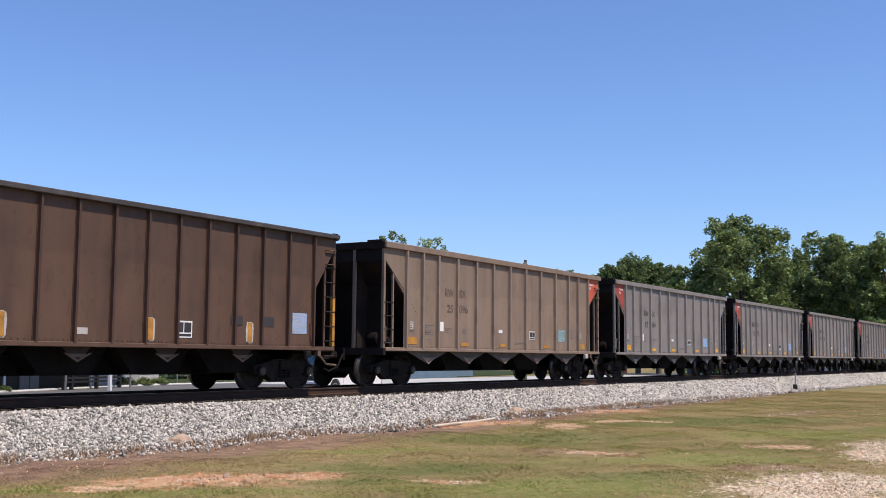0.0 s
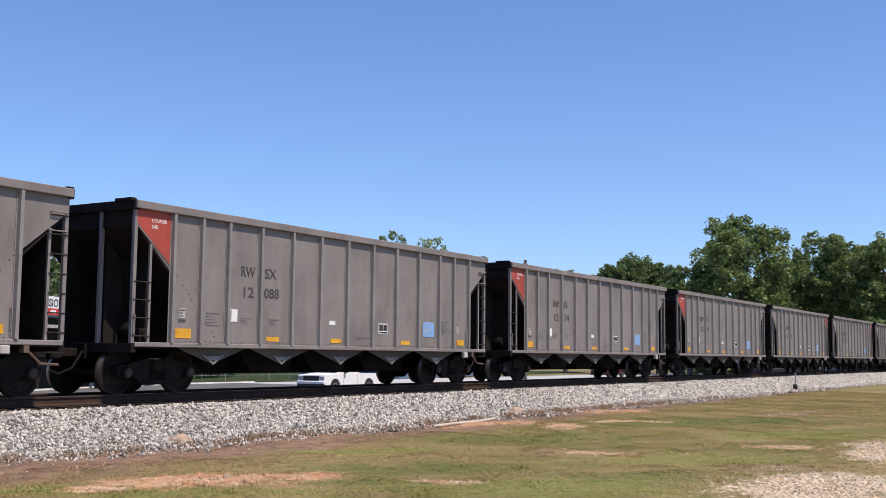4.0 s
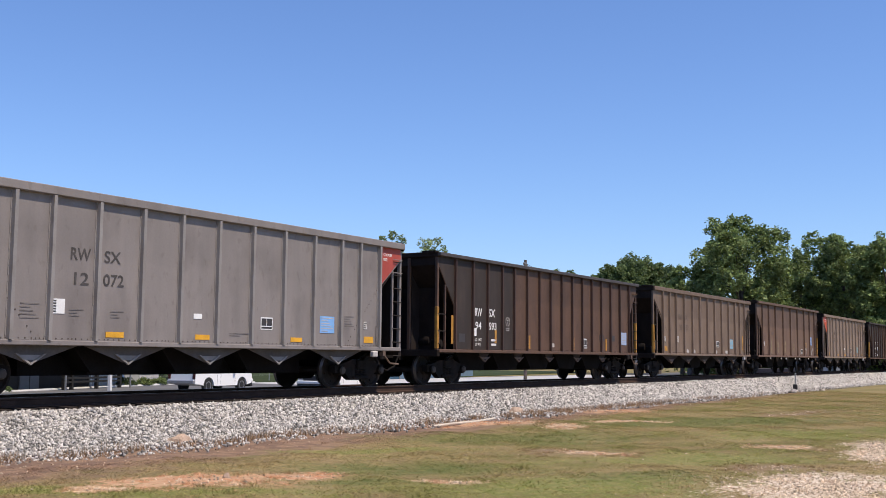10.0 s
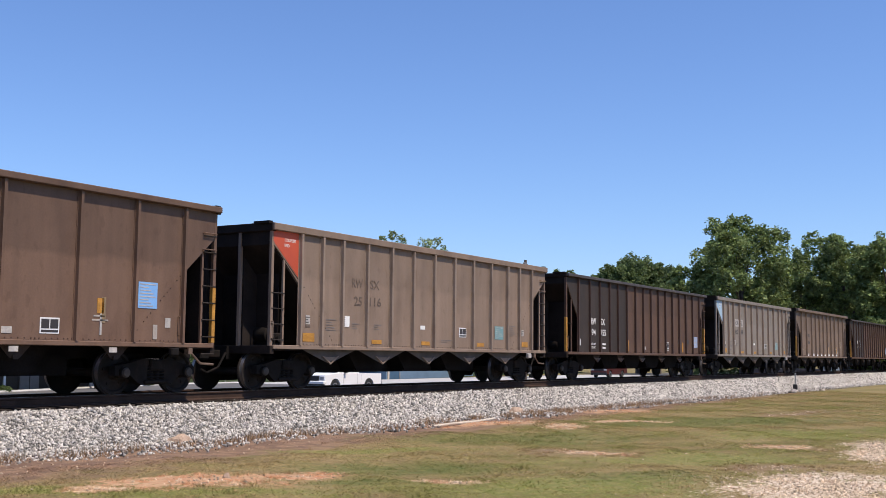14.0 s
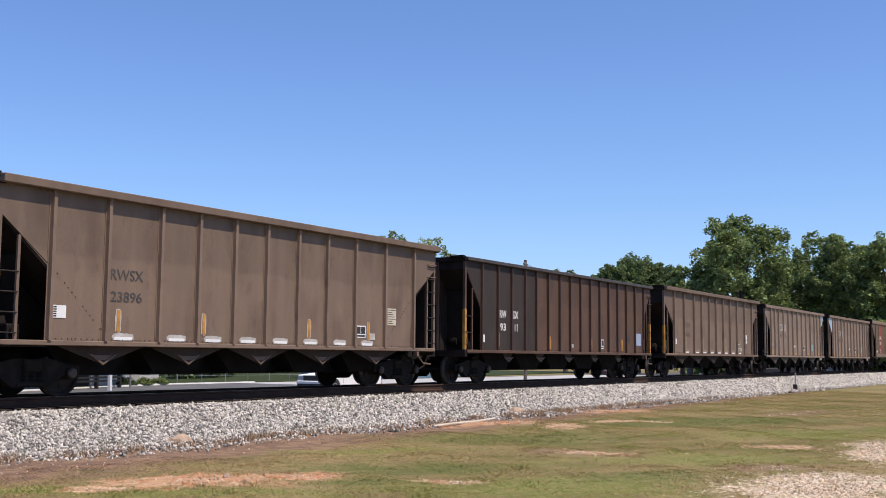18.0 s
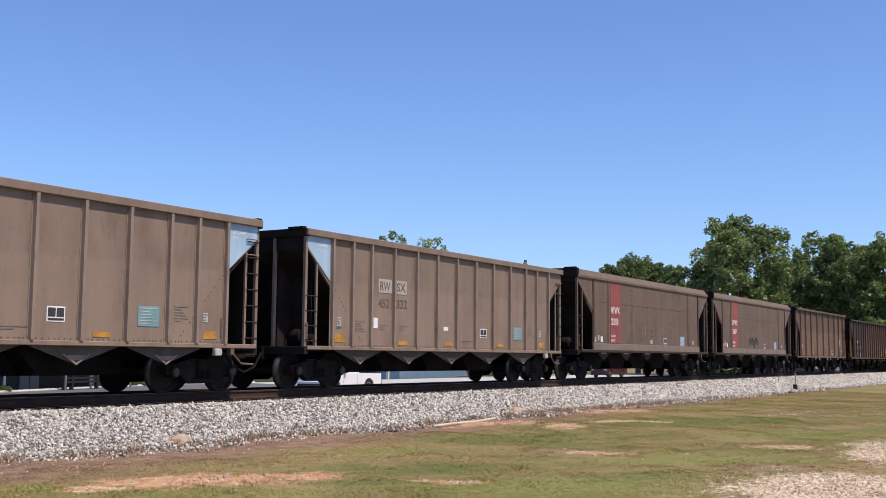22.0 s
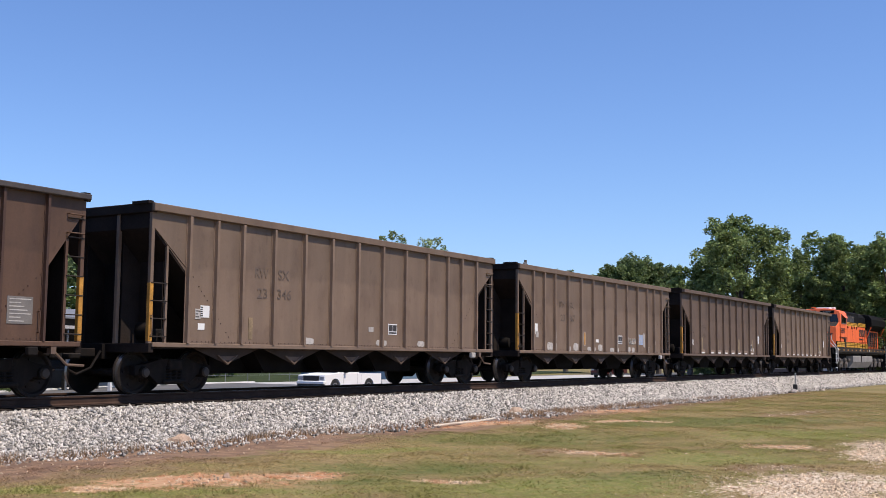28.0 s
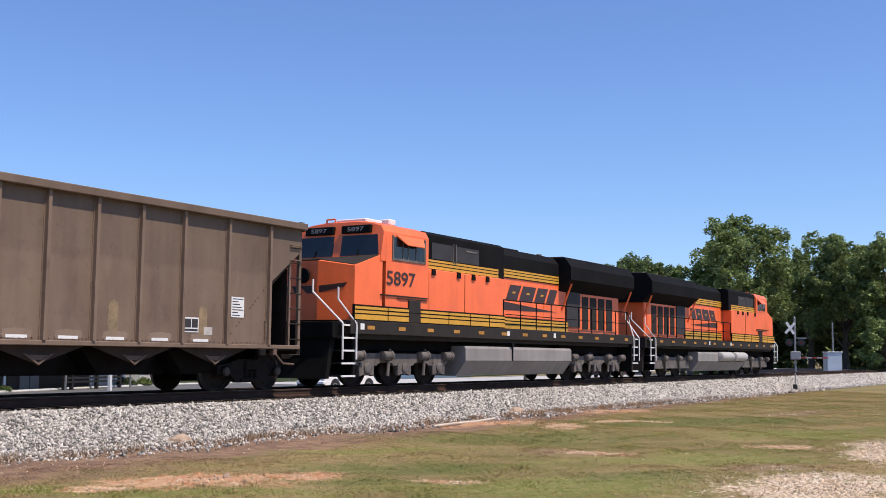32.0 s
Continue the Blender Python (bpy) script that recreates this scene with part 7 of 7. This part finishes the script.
tree(104.5, 30.3, 16.6, 9.9, 2.5, 1, "tall broadleaf tree with open green crown", None, 42, 900, 0.15, 0.75)
tree(103.0, 35.0, 12.0, 5.4, 2.0, 2, "broadleaf tree with loose outer branches", None, 16, 620, 0.15, 0.9)
tree(117.8, 27.0, 15.6, 7.5, 2.5, 3, "green broadleaf tree among others", None, 18, 760, 0.16, 0.8)
tree(114.6, 22.9, 14.9, 8.5, 1.5, 4, "dense green broadleaf tree near the crossing", None, 36, 850, 0.15, 0.5)
tree(111.2, 18.2, 14.2, 8.0, 1.2, 5, "dense green broadleaf tree near the crossing", None, 34, 850, 0.15, 0.5)
tree(109.0, 12.9, 12.2, 8.4, 1.2, 6, "dense green broadleaf tree near the crossing", None, 34, 800, 0.15, 0.5)
tree(103.6, 17.2, 5.6, 4.6, 0.4, 7, "bushy light green tree by the road", None, 20, 700, 0.12, 0.5)
# shade among the next three trees is put into their darker leaf colour
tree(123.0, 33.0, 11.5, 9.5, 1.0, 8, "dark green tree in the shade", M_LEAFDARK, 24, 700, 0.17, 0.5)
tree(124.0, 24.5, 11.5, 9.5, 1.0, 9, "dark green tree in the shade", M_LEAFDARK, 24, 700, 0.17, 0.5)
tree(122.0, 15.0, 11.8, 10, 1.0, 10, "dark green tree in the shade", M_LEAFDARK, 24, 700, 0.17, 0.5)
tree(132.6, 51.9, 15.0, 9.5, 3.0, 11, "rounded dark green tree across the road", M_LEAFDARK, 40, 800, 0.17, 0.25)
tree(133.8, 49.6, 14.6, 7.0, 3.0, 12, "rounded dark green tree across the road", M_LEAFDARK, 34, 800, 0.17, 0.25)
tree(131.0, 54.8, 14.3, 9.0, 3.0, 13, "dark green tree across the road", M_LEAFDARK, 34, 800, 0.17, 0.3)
tree(125.6, 43.6, 12.0, 4.5, 2.0, 14, "slender light green tree", None, 12, 620, 0.15, 0.8)
tree(99.3, 67.7, 16.6, 4.4, 8.5, 15, "thin tall tree with sparse leaves", M_LEAFPALE, 14, 190, 0.13, 0.6)
tree(101.9, 63.6, 15.6, 4.8, 8.5, 16, "thin tall tree with sparse leaves", M_LEAFPALE, 14, 210, 0.13, 0.6)
tree(136.8, 64.0, 14.8, 4.6, 6.0, 17, "thin tall tree with sparse leaves", M_LEAFDARK, 14, 300, 0.15, 0.6)
tree(70.0, 92.0, 9.6, 9.0, 2.0, 18, "green tree behind the shop", M_LEAFDARK, 20, 500, 0.18, 0.5)
tree(60.0, 90.0, 9.0, 9.0, 2.0, 19, "green tree behind the shop", M_LEAFDARK, 20, 500, 0.18, 0.5)
tree(79.0, 86.0, 7.6, 7.0, 1.5, 20, "green tree behind the shop", None, 16, 500, 0.18, 0.5)


def far_woods():
    rng = np.random.default_rng(40)
    a = np.stack([150 + 30 * rng.random(200), -40 + 100 * rng.random(200), 9.5 * rng.random(200) - 0.5], -1)
    q = rng.random(680)
    b = np.stack([48 + 62 * q, 96 + 12 * rng.random(680), (11.2 + 2.6 * q) * rng.random(680) ** 0.75 - 0.8], -1)
    q = rng.random(160)
    d = np.stack([108 + 45 * q, 104 + 12 * rng.random(160), 8.0 * rng.random(160) - 0.8], -1)
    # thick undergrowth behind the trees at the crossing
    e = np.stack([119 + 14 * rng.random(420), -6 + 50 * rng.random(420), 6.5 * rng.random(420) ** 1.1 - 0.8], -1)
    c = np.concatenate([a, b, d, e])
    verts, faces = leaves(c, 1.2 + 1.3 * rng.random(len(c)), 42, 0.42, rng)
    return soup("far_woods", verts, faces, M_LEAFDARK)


tagged(far_woods(), "dark green woods in the distance", "woods", kind="stuff")


def shrub(x, y, w, h, seed, leaf=None):
    """A clipped mound: small leaves crowd just under a lumpy half-dome."""
    rng = np.random.default_rng(seed)
    n = 60
    a, f = rng.random(n) * 6.283, np.sqrt(rng.random(n))
    top = np.sqrt(np.clip(1 - f * f, 0, 1))
    c = np.stack([w * 0.42 * f * np.cos(a), 0.42 * f * np.sin(a), 0.05 + (h - 0.12) * top * (0.35 + 0.65 * rng.random(n))], -1)
    verts, faces = leaves(c, 0.10 + 0.05 * rng.random(n), 60, 0.032, rng)
    ob = soup("shrub", verts, faces, leaf or M_LEAF)
    ob.location = (x, y, LOT + 0.03)
    return tagged(ob, "low green clipped shrub by the shop" if leaf is None else "dull dark green bush by the shop wall", "shrub", "shrubs by the shop")


for i, (u, v, w, h, leaf) in enumerate(((1.9, -0.6, 0.9, 0.35, M_LEAFDARK), (15.25, -0.7, 1.35, 0.58, None), (17.0, -0.75, 1.35, 0.56, None), (13.6, -0.5, 1.7, 0.62, M_LEAFDARK))):
    shrub(FACADE[0] + 0.956 * u - 0.292 * v, FACADE[1] + 0.292 * u + 0.956 * v, w, h, 60 + i, leaf)


def hedge():
    """A rank of dark bushes behind the lawn."""
    rng = np.random.default_rng(77)
    n = 190
    f = rng.random(n)
    c = np.stack([52.5 + 20 * f + rng.normal(size=n) * 0.5, 58.5 + 8 * f + rng.normal(size=n) * 0.8, LOT + 0.3 + 3.2 * rng.random(n)], -1)
    verts, faces = leaves(c, 0.5 + 0.4 * rng.random(n), 46, 0.2, rng)
    return soup("hedge", verts, faces, M_LEAFDARK)


tagged(hedge(), "dark green hedge and bushes behind the lawn", "hedge", kind="stuff")


def utility_pole(x, y):
    p = thing("utility_pole", "wooden utility pole with crossarm", "utility pole", (x, y, LOT), 20)
    part("pole", Shape().lathe([(0.16, -0.2), (0.12, 10.4)], "z", 12), M_BARK, p)
    part("crossarm", Shape().box(-1.1, 1.1, -0.06, 0.06, 9.9, 10.02), M_BARK, p)
    for dx in (-1.0, -0.4, 0.4, 1.0):
        part("insulator", lambda: Shape().lathe([(0.03, 0), (0.06, 0.05), (0.04, 0.14)], "z", 8), M_GALV, p, "", (dx, 0, 10.02), "insulator")
    return p


utility_pole(84.8, 43.5)


def power_wires():
    """Two sagging wires that run on from the pole to the next one, out of sight."""
    a, b = Vector((84.8, 43.5, LOT + 10.1)), Vector((150.0, 58.0, LOT + 10.3))
    for dz in (0.0, -1.3):
        pts = [a.lerp(b, i / 14) + Vector((0, 0, dz - 4 * 0.9 * (i / 14) * (1 - i / 14))) for i in range(15)]
        single("power_wire", Shape().path(pts, 0.014, 5), M_BLACKP, "thin dark overhead power wire strung from the pole", "wire", group="overhead wires")


power_wires()


# ---- all that moves ----
def motions():
    times = [2.0 * i for i in range(17)]
    for ob, place in MOVING:
        turn = math.degrees(ob.rotation_euler.z)
        walk(ob, [(t, pose(place - travelled(t) + REACH, MID, 0, 0, 0, turn)) for t in times])
    # the white pickup drives past behind the train, then turns in behind the blue shed and stops
    drive = [(0.0, -117.0, 36.0, 0), (6.0, -20.8, 36.0, 1), (8.0, 10.9, 37.0, 6), (9.2, 30.0, 39.0, 6), (10.4, 49.2, 41.0, 6), (11.4, 64.5, 42.4, 5), (12.5, 79.0, 44.2, 8), (13.5, 89.0, 46.2, 18),
             (14.5, 95.8, 49.9, 48), (15.5, 98.6, 55.0, 80), (16.8, 97.6, 61.5, 110), (18.0, 94.5, 65.2, 145), (19.5, 89.5, 66.8, 165), (32.0, 89.5, 66.8, 165)]
    walk(passing_pickup, [(t, pose(x, y, LOT + 0.012 if t < 14 else LOT + 0.05, 0, 0, h)) for t, x, y, h in drive])
    gone = [0.0]
    for p, q in zip(drive, drive[1:]):
        gone.append(gone[-1] + math.hypot(q[1] - p[1], q[2] - p[2]))
    for ob in passing_pickup.children:
        if ob.name.startswith("wheel"):
            x, y, z = ob.location
            walk(ob, [(i / FPS, pose(x, y, z, 0, math.degrees(np.interp(i / FPS, [p[0] for p in drive], gone) / 0.36) % 360, 0)) for i in range(20 * FPS)] + [(32.0, pose(x, y, z, 0, math.degrees(gone[-1] / 0.36) % 360, 0))])
    # wheels roll with the train; a row for each frame keeps every turn under 90 degrees.
    # all wheelsets of one size turn alike: the first is keyed, the rest follow the same keys
    first = {}
    for ob, r in WHEELSETS:
        sense = 1 if abs(math.degrees(ob.parent.parent.rotation_euler.z)) > 90 else -1
        if (r, sense) not in first:
            walk(ob, [(i / FPS, pose(0, 0, r, 0, sense * math.degrees(travelled(i / FPS) / r) % 360, 0)) for i in range(32 * FPS + 1)])
            first[r, sense] = ob.animation_data
        else:
            ob.rotation_mode = "QUATERNION"
            keys = ob.animation_data_create()
            keys.action, keys.action_slot = first[r, sense].action, first[r, sense].action_slot


motions()
